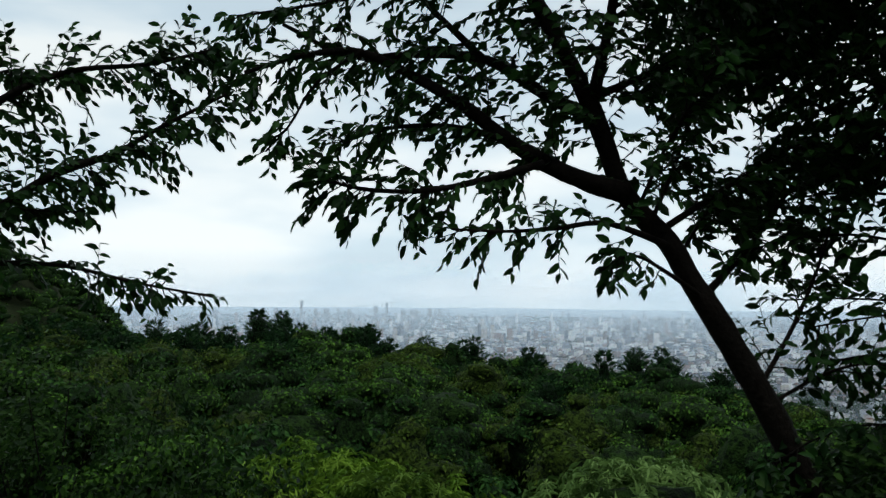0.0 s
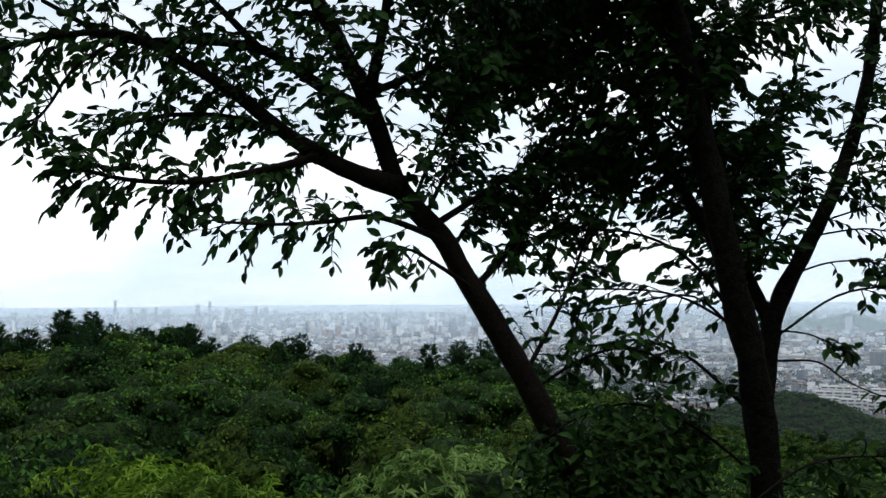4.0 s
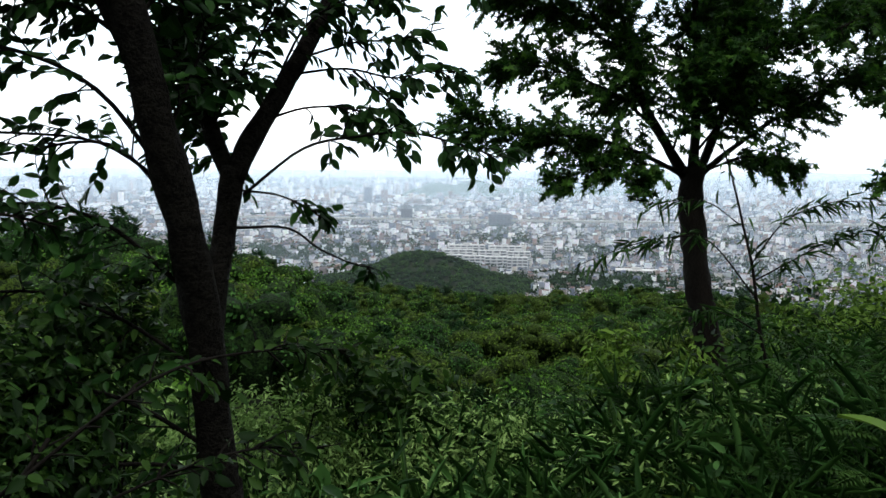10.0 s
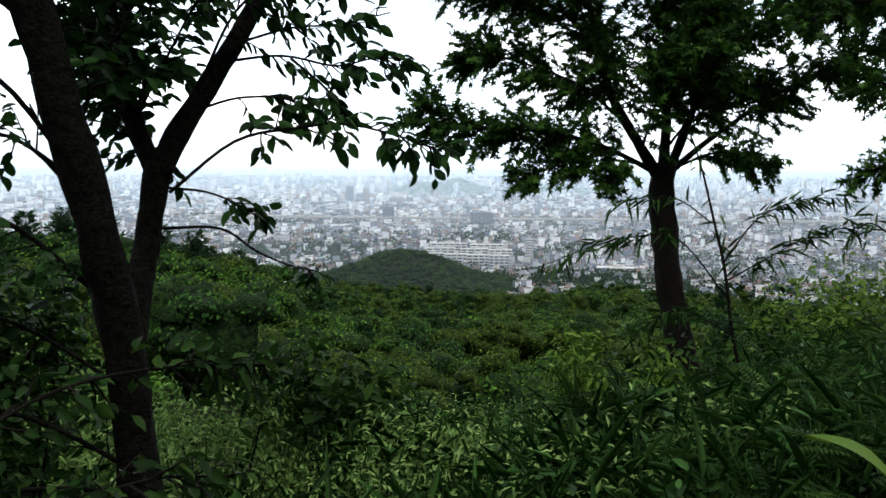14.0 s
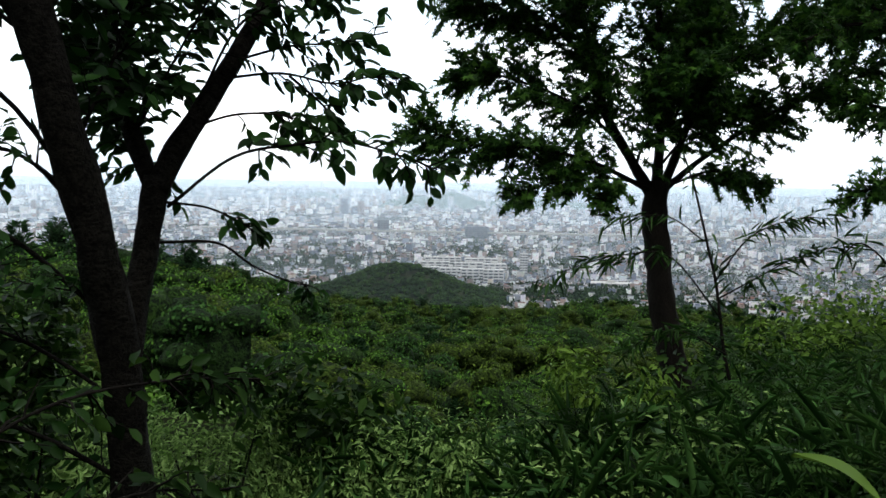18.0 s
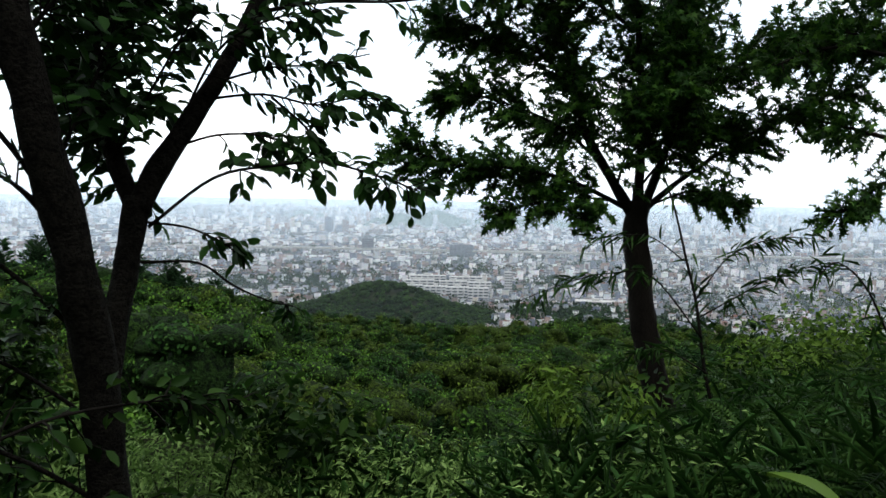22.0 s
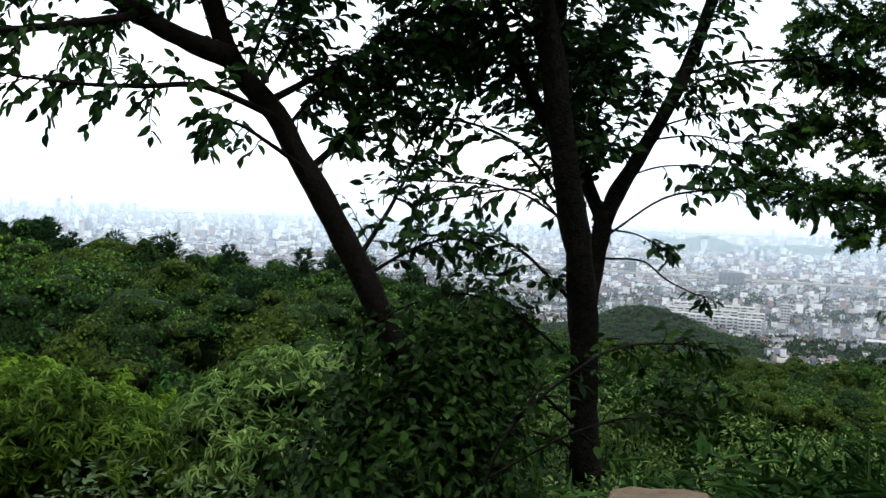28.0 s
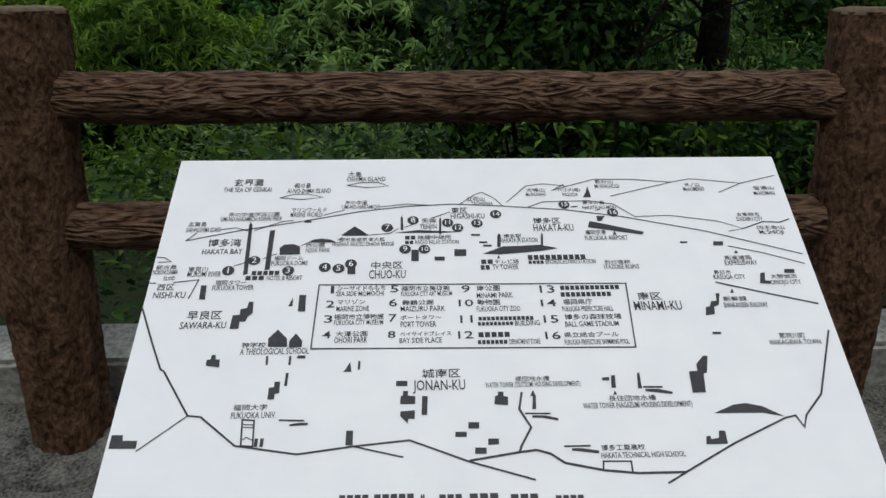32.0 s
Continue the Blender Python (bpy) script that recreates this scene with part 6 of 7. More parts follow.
def write(words, u, v, w, h):
    c = bpy.data.curves.new("lettering", "FONT")
    c.body, c.size, c.resolution_u, c.offset = words, 1.0, 2, 0.006
    ob = new("lettering", c)
    me = bpy.data.meshes.new_from_object(ob.evaluated_get(bpy.context.evaluated_depsgraph_get()))
    bpy.data.objects.remove(ob)
    co = np.array([q.co for q in me.vertices])
    if not len(co):
        return
    lo, hi = co.min(0), co.max(0)
    if words[0].isascii():
        lo[1] = 0.0
    sx, sy = w / max(1e-4, hi[0] - lo[0]), h / max(1e-4, hi[1] - lo[1])
    for q in me.vertices:
        q.co = ((q.co.x - lo[0]) * sx, (q.co.y - lo[1]) * sy, 0)
    me.materials.clear()
    me.materials.append(INK)
    part("lettering", me, panel).location = (u, v, INK_Z)


def bar(u0, v0, u1, v1):
    s = Shape()
    n = max(2, int((u1 - u0) / max(1e-4, v1 - v0) * 1.1))
    w = (u1 - u0) / n
    for i in range(n):
        s.add([(u0 + i * w, v0, INK_Z), (u0 + (i + 0.78) * w, v0, INK_Z), (u0 + (i + 0.78) * w, v1, INK_Z), (u0 + i * w, v1, INK_Z)], [(0, 1, 2, 3)])
    inked("lettering_bar", s)


def blot(*pts):
    b = Shape().add([(u, v, INK_Z) for u, v in pts], [tuple(range(len(pts)))])
    inked("map_mark", b)


def line(w, *pts):
    s = Shape()
    p = [Vector((u, v, 0)) for u, v in pts]
    k = len(p)
    z = Vector((0, 0, INK_Z))
    for i, q in enumerate(p):
        d0 = (p[min(i + 1, k - 1)] - q).normalized()
        d1 = (q - p[max(i - 1, 0)]).normalized()
        d = (d0 + d1).normalized() if (d0 + d1).length > 0.2 else (d0 if d0.length else d1)
        n = Vector((-d.y, d.x, 0)) * w / 2 / max(0.6, abs(d.dot(d0 if i < k - 1 else d1)))
        s.v += [tuple(q - n + z), tuple(q + n + z)]
    s.f += [(2 * i, 2 * i + 2, 2 * i + 3, 2 * i + 1) for i in range(k - 1)]
    inked("map_line", s)


def badge(words, u, v):
    r = 0.0066
    s = Shape().add([(u + r * math.cos(a * math.pi / 12), v + r * math.sin(a * math.pi / 12), INK_Z) for a in range(24)], [tuple(range(24))])
    inked("map_badge", s, "black disc with a white number")
    c = bpy.data.curves.new("number", "FONT")
    c.body, c.size, c.align_x, c.align_y, c.resolution_u = words, 0.0115 if len(words) < 2 else 0.0095, "CENTER", "CENTER", 2
    ob = new("number", c)
    me = bpy.data.meshes.new_from_object(ob.evaluated_get(bpy.context.evaluated_depsgraph_get()))
    bpy.data.objects.remove(ob)
    me.materials.clear()
    me.materials.append(PANEL)
    part("number", me, panel).location = (u, v, INK_Z + 0.0003)


write('玄界灘', -0.3740, -0.0478, 0.0348, 0.0126)
write('THE SEA OF GENKAI', -0.3853, -0.0572, 0.0565, 0.0076)
write('相の島', -0.3021, -0.0516, 0.0195, 0.0087)
write('AI-NO-SHIMA ISLAND', -0.3100, -0.0601, 0.0514, 0.0076)
write('大島', -0.2390, -0.0329, 0.0164, 0.0090)
write('OSHIMA ISLAND', -0.2401, -0.0408, 0.0463, 0.0079)
write('海の中道', -0.2410, -0.0807, 0.0264, 0.0074)
write('UMI-NO-NAKAMICHI', -0.2441, -0.0871, 0.0441, 0.0065)
write('マリンワールド', -0.3019, -0.0917, 0.0404, 0.0073)
write('MARINE WORLD', -0.3026, -0.0990, 0.0364, 0.0073)
write('海の中道海浜公園', -0.3737, -0.0979, 0.0582, 0.0072)
write('UMI-NO-NAKAMICHI KAIHIN PARK', -0.3817, -0.1049, 0.0701, 0.0071)
write('志賀島', -0.4168, -0.1123, 0.0204, 0.0070)
write('SHIKANOSHIMA ISLAND', -0.4178, -0.1210, 0.0386, 0.0070)
write('博多湾', -0.3903, -0.1435, 0.0367, 0.0118)
write('HAKATA BAY', -0.3948, -0.1542, 0.0439, 0.0074)
write('室見川', -0.4053, -0.1790, 0.0206, 0.0071)
write('MUROMI RIVER', -0.4053, -0.1861, 0.0356, 0.0071)
write('福岡タワー', -0.3740, -0.1983, 0.0329, 0.0069)
write('FUKUOKA TOWER', -0.3759, -0.2052, 0.0434, 0.0069)
write('福岡ドーム', -0.3147, -0.1646, 0.0315, 0.0066)
write('FUKUOKA DOME', -0.3170, -0.1718, 0.0393, 0.0065)
write('HOTEL & RESORT', -0.3197, -0.1924, 0.0375, 0.0063)
write('西公園', -0.2815, -0.1461, 0.0207, 0.0067)
write('NISHI PARK', -0.2810, -0.1536, 0.0269, 0.0066)
write('都市高速荒津大橋', -0.2449, -0.1383, 0.0514, 0.0060)
write('FREEWAY ARATSU OHASHI BRIDGE', -0.2521, -0.1449, 0.0688, 0.0059)
write('中央区', -0.2079, -0.1785, 0.0345, 0.0105)
write('CHUO-KU', -0.2101, -0.1920, 0.0397, 0.0119)
write('天神', -0.1516, -0.1119, 0.0170, 0.0089)
write('TENJIN', -0.1537, -0.1198, 0.0194, 0.0070)
write('東区', -0.1163, -0.0962, 0.0185, 0.0101)
write('HIGASHI-KU', -0.1173, -0.1044, 0.0394, 0.0082)
write('立花山', -0.0973, -0.0761, 0.0215, 0.0075)
write('TACHIBANA', -0.0923, -0.0827, 0.0254, 0.0056)
write('犬鳴山', -0.0250, -0.0619, 0.0225, 0.0068)
write('Mt.INUNAKI', -0.0257, -0.0686, 0.0237, 0.0057)
write('無線中継所', -0.1565, -0.1363, 0.0383, 0.0069)
write('RADIO RELAY STATION', -0.1592, -0.1431, 0.0490, 0.0060)
write('博多駅', -0.0588, -0.1352, 0.0206, 0.0060)
write('HAKATA JR STATION', -0.0620, -0.1421, 0.0417, 0.0069)
write('テレビ塔', -0.0717, -0.1736, 0.0270, 0.0065)
write('TV TOWER', -0.0748, -0.1817, 0.0286, 0.0073)
write('BROADCASTING STATION', -0.0152, -0.1746, 0.0560, 0.0065)
write('博多区', -0.0221, -0.1138, 0.0316, 0.0098)
write('HAKATA-KU', -0.0228, -0.1253, 0.0464, 0.0106)
write('福岡空港', 0.0358, -0.1315, 0.0242, 0.0070)
write('FUKUOKA AIRPORT', 0.0344, -0.1402, 0.0494, 0.0070)
write('パゴダ(塔)', 0.0132, -0.0624, 0.0274, 0.0068)
write('PAGODA', 0.0184, -0.0692, 0.0184, 0.0058)
write('博多の森', 0.0401, -0.0836, 0.0263, 0.0065)
write('HAKATA-NO-MORI', 0.0389, -0.0911, 0.0397, 0.0056)
write('若杉山', 0.0608, -0.0484, 0.0222, 0.0069)
write('Mt.WAKASUGI', 0.0595, -0.0562, 0.0297, 0.0068)
write('米ノ山', 0.1703, -0.0547, 0.0181, 0.0069)
write('Mt.KOMENO', 0.1670, -0.0624, 0.0257, 0.0068)
write('宝満山', 0.2537, -0.0616, 0.0252, 0.0068)
write('Mt.HOMAN', 0.2518, -0.0703, 0.0257, 0.0067)
write('太宰府市', 0.2200, -0.1056, 0.0284, 0.0064)
write('DAZAIFU CITY', 0.2186, -0.1129, 0.0309, 0.0063)
write('四王寺山', 0.2386, -0.1267, 0.0321, 0.0062)
write('Mt.SHIOJI', 0.2391, -0.1338, 0.0285, 0.0062)
write('板付遺跡', 0.0503, -0.1757, 0.0291, 0.0057)
write('ITAZUKE RUINS', 0.0490, -0.1830, 0.0390, 0.0064)
write('高速道路', 0.1872, -0.1723, 0.0314, 0.0066)
write('EXPRESSWAY', 0.1858, -0.1797, 0.0370, 0.0066)
write('春日市', 0.1695, -0.1924, 0.0190, 0.0056)
write('KASUGA CITY', 0.1676, -0.1996, 0.0352, 0.0064)
write('大野城市', 0.2313, -0.2000, 0.0297, 0.0064)
write('ONOJO CITY', 0.2288, -0.2079, 0.0339, 0.0063)
write('新幹線', 0.1699, -0.2300, 0.0257, 0.0069)
write('SHINKANSEN RAILWAY', 0.1682, -0.2383, 0.0481, 0.0068)
write('南区', 0.0780, -0.2267, 0.0256, 0.0107)
write('MINAMI-KU', 0.0716, -0.2401, 0.0513, 0.0120)
write('那珂川町', 0.2156, -0.2792, 0.0272, 0.0070)
write('NAKAGAWA TOWN', 0.2031, -0.2866, 0.0535, 0.0062)
write('西区', -0.4340, -0.2041, 0.0177, 0.0084)
write('NISHI-KU', -0.4361, -0.2146, 0.0335, 0.0083)
write('能古島', -0.4404, -0.1753, 0.0218, 0.0064)
write('NOKONOSHIMA', -0.4426, -0.1823, 0.0265, 0.0063)
write('ISLAND', -0.4296, -0.1904, 0.0120, 0.0055)
write('早良区', -0.3960, -0.2432, 0.0352, 0.0116)
write('SAWARA-KU', -0.4014, -0.2544, 0.0468, 0.0085)
write('神学校', -0.3356, -0.2792, 0.0242, 0.0068)
write('A THEOLOGICAL SCHOOL', -0.3362, -0.2873, 0.0683, 0.0074)
write('福岡大学', -0.3344, -0.3500, 0.0318, 0.0067)
write('FUKUOKA UNIV.', -0.3353, -0.3583, 0.0420, 0.0066)
write('城南区', -0.1553, -0.3182, 0.0377, 0.0104)
write('JONAN-KU', -0.1643, -0.3319, 0.0509, 0.0114)
write('堤団地水槽', -0.0641, -0.3241, 0.0339, 0.0058)
write('WATER TOWER (TSUTSUMI HOUSING DEVELOPMENT)', -0.0940, -0.3304, 0.0934, 0.0057)
write('長住団地水槽', 0.0245, -0.3482, 0.0461, 0.0062)
write('WATER TOWER (NAGAZUMI HOUSING DEVELOPMENT)', -0.0015, -0.3556, 0.1059, 0.0061)
write('博多工業高校', 0.0084, -0.3998, 0.0408, 0.0062)
write('HAKATA TECHNICAL HIGH SCHOOL', 0.0071, -0.4071, 0.0782, 0.0056)
write('1', -0.2503, -0.2114, 0.0036, 0.0100)
write('2', -0.2540, -0.2300, 0.0088, 0.0089)
write('3', -0.2552, -0.2496, 0.0087, 0.0094)
write('4', -0.2557, -0.2693, 0.0086, 0.0091)
write('5', -0.1868, -0.2110, 0.0085, 0.0092)
write('6', -0.1885, -0.2298, 0.0089, 0.0097)
write('7', -0.1883, -0.2495, 0.0082, 0.0094)
write('8', -0.1893, -0.2700, 0.0080, 0.0084)
write('9', -0.1107, -0.2124, 0.0091, 0.0092)
write('10', -0.1147, -0.2312, 0.0155, 0.0089)
write('11', -0.1141, -0.2525, 0.0129, 0.0094)
write('12', -0.1174, -0.2722, 0.0156, 0.0091)
write('13', -0.0264, -0.2148, 0.0159, 0.0100)
write('14', -0.0274, -0.2329, 0.0163, 0.0090)
write('15', -0.0270, -0.2542, 0.0154, 0.0094)
write('16', -0.0278, -0.2748, 0.0157, 0.0091)
write('シーサイドももち', -0.2433, -0.2084, 0.0511, 0.0069)
write('SEA SIDE MOMOCHI', -0.2442, -0.2153, 0.0503, 0.0061)
write('マリゾン', -0.2424, -0.2265, 0.0290, 0.0067)
write('MARINE ZONE', -0.2431, -0.2354, 0.0341, 0.0067)
write('福岡市立博物館', -0.2449, -0.2462, 0.0513, 0.0072)
write('FUKUOKA CITY MUSEUM', -0.2446, -0.2527, 0.0505, 0.0058)
write('大濠公園', -0.2421, -0.2675, 0.0321, 0.0070)
write('OHORI PARK', -0.2434, -0.2751, 0.0336, 0.0070)
write('福岡市立美術館', -0.1753, -0.2097, 0.0519, 0.0069)
write('FUKUOKA CITY ART MUSEUM', -0.1754, -0.2166, 0.0542, 0.0061)
write('舞鶴公園', -0.1742, -0.2286, 0.0327, 0.0067)
write('MAIZURU PARK', -0.1760, -0.2367, 0.0467, 0.0067)
write('ポートタワー', -0.1761, -0.2476, 0.0423, 0.0058)
write('PORT TOWER', -0.1761, -0.2569, 0.0367, 0.0071)
write('ベイサイドプレイス', -0.1767, -0.2682, 0.0525, 0.0056)
write('BAY SIDE PLACE', -0.1773, -0.2765, 0.0430, 0.0063)
write('南公園', -0.0943, -0.2112, 0.0250, 0.0077)
write('MINAMI PARK', -0.0949, -0.2204, 0.0387, 0.0069)
write('動物園', -0.0949, -0.2301, 0.0239, 0.0075)
write('FUKUOKA CITY ZOO', -0.0961, -0.2383, 0.0459, 0.0067)
write('BUILDING', -0.0574, -0.2572, 0.0258, 0.0065)
write('DEPARTMENT STORE', -0.0655, -0.2802, 0.0317, 0.0062)
write('福岡県庁', -0.0036, -0.2312, 0.0314, 0.0076)
write('FUKUOKA PREFECTURE HALL', -0.0055, -0.2401, 0.0540, 0.0067)
write('博多の森球技場', -0.0046, -0.2511, 0.0600, 0.0073)
write('BALL GAME STADIUM', -0.0053, -0.2597, 0.0561, 0.0065)
write('県立総合プール', -0.0083, -0.2731, 0.0566, 0.0063)
write('FUKUOKA PREFECTURE SWIMMING POOL', -0.0090, -0.2821, 0.0666, 0.0062)

bar(-0.3368, -0.1850, -0.3059, -0.1792)
bar(-0.3426, -0.1919, -0.3216, -0.1861)
bar(-0.1706, -0.1360, -0.1577, -0.1302)
bar(-0.1706, -0.1429, -0.1604, -0.1379)
bar(-0.0867, -0.1734, -0.0724, -0.1671)
bar(-0.0879, -0.1815, -0.0768, -0.1752)
bar(-0.0341, -0.1685, 0.0317, -0.1614)
bar(-0.0341, -0.1743, -0.0165, -0.1697)
bar(-0.0951, -0.2500, -0.0366, -0.2453)
bar(-0.0961, -0.2564, -0.0587, -0.2521)
bar(-0.0965, -0.2712, -0.0629, -0.2649)
bar(-0.0977, -0.2795, -0.0667, -0.2747)
bar(-0.0039, -0.2114, 0.0612, -0.2056)
bar(-0.0046, -0.2206, 0.0509, -0.2147)
bar(-0.2303, -0.4423, -0.2034, -0.4358)
bar(-0.1998, -0.4431, -0.1637, -0.4359)
bar(-0.1589, -0.4442, -0.1553, -0.4371)
bar(-0.1426, -0.4447, -0.1214, -0.4375)
bar(-0.1159, -0.4454, -0.0889, -0.4374)
bar(-0.0797, -0.4464, -0.0539, -0.4389)
bar(-0.0400, -0.4475, -0.0139, -0.4410)

blot((-0.3459, -0.1848), (-0.3412, -0.1833), (-0.3443, -0.1117), (-0.3470, -0.1054), (-0.3482, -0.1116))
blot((-0.3236, -0.1781), (-0.3182, -0.1774), (-0.3180, -0.1191), (-0.3237, -0.1198))
blot((-0.3876, -0.2170), (-0.3812, -0.2172), (-0.3824, -0.1982), (-0.3883, -0.1981))
blot((-0.3506, -0.2554), (-0.3414, -0.2556), (-0.3415, -0.2464), (-0.3357, -0.2465), (-0.3341, -0.2408), (-0.3295, -0.2358), (-0.3301, -0.2211), (-0.3348, -0.2210), (-0.3362, -0.2291), (-0.3424, -0.2305), (-0.3426, -0.2378), (-0.3495, -0.2383))
blot((-0.2936, -0.2278), (-0.2889, -0.2278), (-0.2893, -0.2159))
blot((-0.2830, -0.2346), (-0.2754, -0.2347), (-0.2759, -0.2131), (-0.2830, -0.2130))
blot((-0.3093, -0.2784), (-0.2901, -0.2788), (-0.2910, -0.2685), (-0.3012, -0.2572), (-0.3098, -0.2681))
blot((-0.2883, -0.2796), (-0.2754, -0.2792), (-0.2754, -0.2716), (-0.2824, -0.2625), (-0.2885, -0.2714))
blot((-0.3092, -0.2998), (-0.3070, -0.2998), (-0.3076, -0.2892), (-0.3098, -0.2892))
blot((-0.2870, -0.3003), (-0.2848, -0.3003), (-0.2846, -0.2897), (-0.2869, -0.2897))
blot((-0.2794, -0.2925), (-0.2710, -0.2927), (-0.2707, -0.2894), (-0.2785, -0.2892))
blot((-0.3676, -0.2991), (-0.3541, -0.3014), (-0.3549, -0.2922), (-0.3588, -0.2921), (-0.3596, -0.2868), (-0.3635, -0.2867), (-0.3638, -0.2920), (-0.3676, -0.2926))
blot((-0.3034, -0.3386), (-0.2970, -0.3387), (-0.2970, -0.3326), (-0.2928, -0.3320), (-0.2930, -0.3189), (-0.2984, -0.3194), (-0.2983, -0.3250), (-0.3032, -0.3256))
blot((-0.2887, -0.3240), (-0.2860, -0.3241), (-0.2857, -0.3094), (-0.2884, -0.3094))
blot((-0.4410, -0.3860), (-0.4166, -0.3866), (-0.4168, -0.3788), (-0.4301, -0.3784), (-0.4309, -0.3727), (-0.4411, -0.3725))
blot((-0.3104, -0.3877), (-0.3073, -0.3878), (-0.3073, -0.3793), (-0.3104, -0.3792))
blot((-0.3053, -0.3878), (-0.3022, -0.3879), (-0.3021, -0.3794), (-0.3052, -0.3793))
blot((-0.2904, -0.3617), (-0.2667, -0.3629), (-0.2668, -0.3611), (-0.2901, -0.3600))
blot((-0.2800, -0.3673), (-0.2628, -0.3665), (-0.2629, -0.3642), (-0.2708, -0.3640), (-0.2801, -0.3655))
blot((-0.2328, -0.3093), (-0.2245, -0.3095), (-0.2261, -0.2977), (-0.2302, -0.3061))
blot((-0.2185, -0.3070), (-0.2163, -0.3071), (-0.2160, -0.2972), (-0.2183, -0.2972))
blot((-0.2272, -0.3881), (-0.2205, -0.3883), (-0.2205, -0.3734), (-0.2268, -0.3733))
blot((-0.1807, -0.3265), (-0.1697, -0.3268), (-0.1697, -0.3211), (-0.1807, -0.3208))
blot((-0.1769, -0.3465), (-0.1624, -0.3468), (-0.1622, -0.3382), (-0.1693, -0.3374), (-0.1692, -0.3325), (-0.1741, -0.3323), (-0.1742, -0.3373), (-0.1763, -0.3379))
blot((-0.1769, -0.3592), (-0.1696, -0.3677), (-0.1695, -0.3623), (-0.1631, -0.3625), (-0.1630, -0.3535), (-0.1764, -0.3544))
blot((-0.1567, -0.3585), (-0.1513, -0.3586), (-0.1503, -0.3385), (-0.1557, -0.3384))
blot((-0.1257, -0.3822), (-0.1152, -0.3824), (-0.1149, -0.3772), (-0.1255, -0.3770))
blot((-0.1131, -0.3738), (-0.1031, -0.3740), (-0.1026, -0.3676), (-0.1127, -0.3673))
blot((-0.1085, -0.3996), (-0.0981, -0.3999), (-0.0976, -0.3937), (-0.1080, -0.3934))
blot((-0.0959, -0.3909), (-0.0859, -0.3906), (-0.0854, -0.3849), (-0.0954, -0.3847))
blot((-0.0867, -0.3487), (-0.0737, -0.3502), (-0.0729, -0.3410), (-0.0772, -0.3402), (-0.0768, -0.3352), (-0.0822, -0.3351), (-0.0826, -0.3389), (-0.0854, -0.3400))
blot((-0.0509, -0.3550), (-0.0471, -0.3551), (-0.0458, -0.3397), (-0.0486, -0.3397))
blot((-0.0515, -0.3408), (-0.0460, -0.3410), (-0.0479, -0.3340))
blot((-0.0585, -0.3603), (-0.0343, -0.3609), (-0.0340, -0.3591), (-0.0583, -0.3585))
blot((-0.0519, -0.3640), (-0.0423, -0.3643), (-0.0276, -0.3676), (-0.0273, -0.3652), (-0.0393, -0.3619), (-0.0516, -0.3616))
blot((-0.0261, -0.3950), (-0.0013, -0.3951), (-0.0011, -0.3934), (-0.0258, -0.3933))
blot((-0.0192, -0.3986), (0.0054, -0.4020), (0.0059, -0.3992), (-0.0095, -0.3965), (-0.0189, -0.3963))
blot((0.0214, -0.3248), (0.0286, -0.3250), (0.0293, -0.3211), (0.0219, -0.3216))
blot((0.0294, -0.3333), (0.0338, -0.3334), (0.0353, -0.3193), (0.0314, -0.3192))
blot((0.0297, -0.3409), (0.0335, -0.3410), (0.0321, -0.3365))
blot((0.0554, -0.3345), (0.0593, -0.3346), (0.0602, -0.3166), (0.0578, -0.3172))
blot((0.0605, -0.3340), (0.0800, -0.3345), (0.0799, -0.3326), (0.0609, -0.3321))
blot((0.0620, -0.3379), (0.0879, -0.3416), (0.0885, -0.3391), (0.0753, -0.3356), (0.0625, -0.3353))
blot((0.1082, -0.3408), (0.1212, -0.3405), (0.1245, -0.3194), (0.1282, -0.3181), (0.1338, -0.2989), (0.1294, -0.2981), (0.1199, -0.3080), (0.1190, -0.3159), (0.1104, -0.3164))
blot((0.1234, -0.3635), (0.1441, -0.3548), (0.1573, -0.3533), (0.1727, -0.3573), (0.1907, -0.3688), (0.1707, -0.3640))
blot((0.1073, -0.3956), (0.1276, -0.3955), (0.1287, -0.3822), (0.1227, -0.3820), (0.1207, -0.3896), (0.1134, -0.3905), (0.1133, -0.3870), (0.1094, -0.3875))
blot((0.1454, -0.2482), (0.1554, -0.2469), (0.1574, -0.2373), (0.1631, -0.2344), (0.1679, -0.2192), (0.1636, -0.2191), (0.1621, -0.2291), (0.1558, -0.2297), (0.1528, -0.2365), (0.1483, -0.2371))
blot((0.1463, -0.2721), (0.1551, -0.2723), (0.1559, -0.2695), (0.1470, -0.2693))
blot((0.1420, -0.1462), (0.1505, -0.1463), (0.1512, -0.1438), (0.1427, -0.1436))
blot((0.1796, -0.1502), (0.1913, -0.1504), (0.1923, -0.1444), (0.1812, -0.1442))
blot((0.2003, -0.1625), (0.2048, -0.1626), (0.2037, -0.1575))
blot((0.1799, -0.2187), (0.1842, -0.2188), (0.1835, -0.2125))
blot((0.2168, -0.2061), (0.2284, -0.2071), (0.2291, -0.2031), (0.2237, -0.2022), (0.2265, -0.1910), (0.2212, -0.1918))
blot((0.2485, -0.1922), (0.2599, -0.1924), (0.2612, -0.1868), (0.2497, -0.1866))
blot((-0.1640, -0.1680), (-0.1558, -0.1681), (-0.1555, -0.1516), (-0.1638, -0.1514))
blot((-0.1383, -0.1676), (-0.1271, -0.1678), (-0.1269, -0.1620), (-0.1382, -0.1618))
blot((-0.1161, -0.1614), (-0.1029, -0.1616), (-0.1023, -0.1516), (-0.1156, -0.1514))
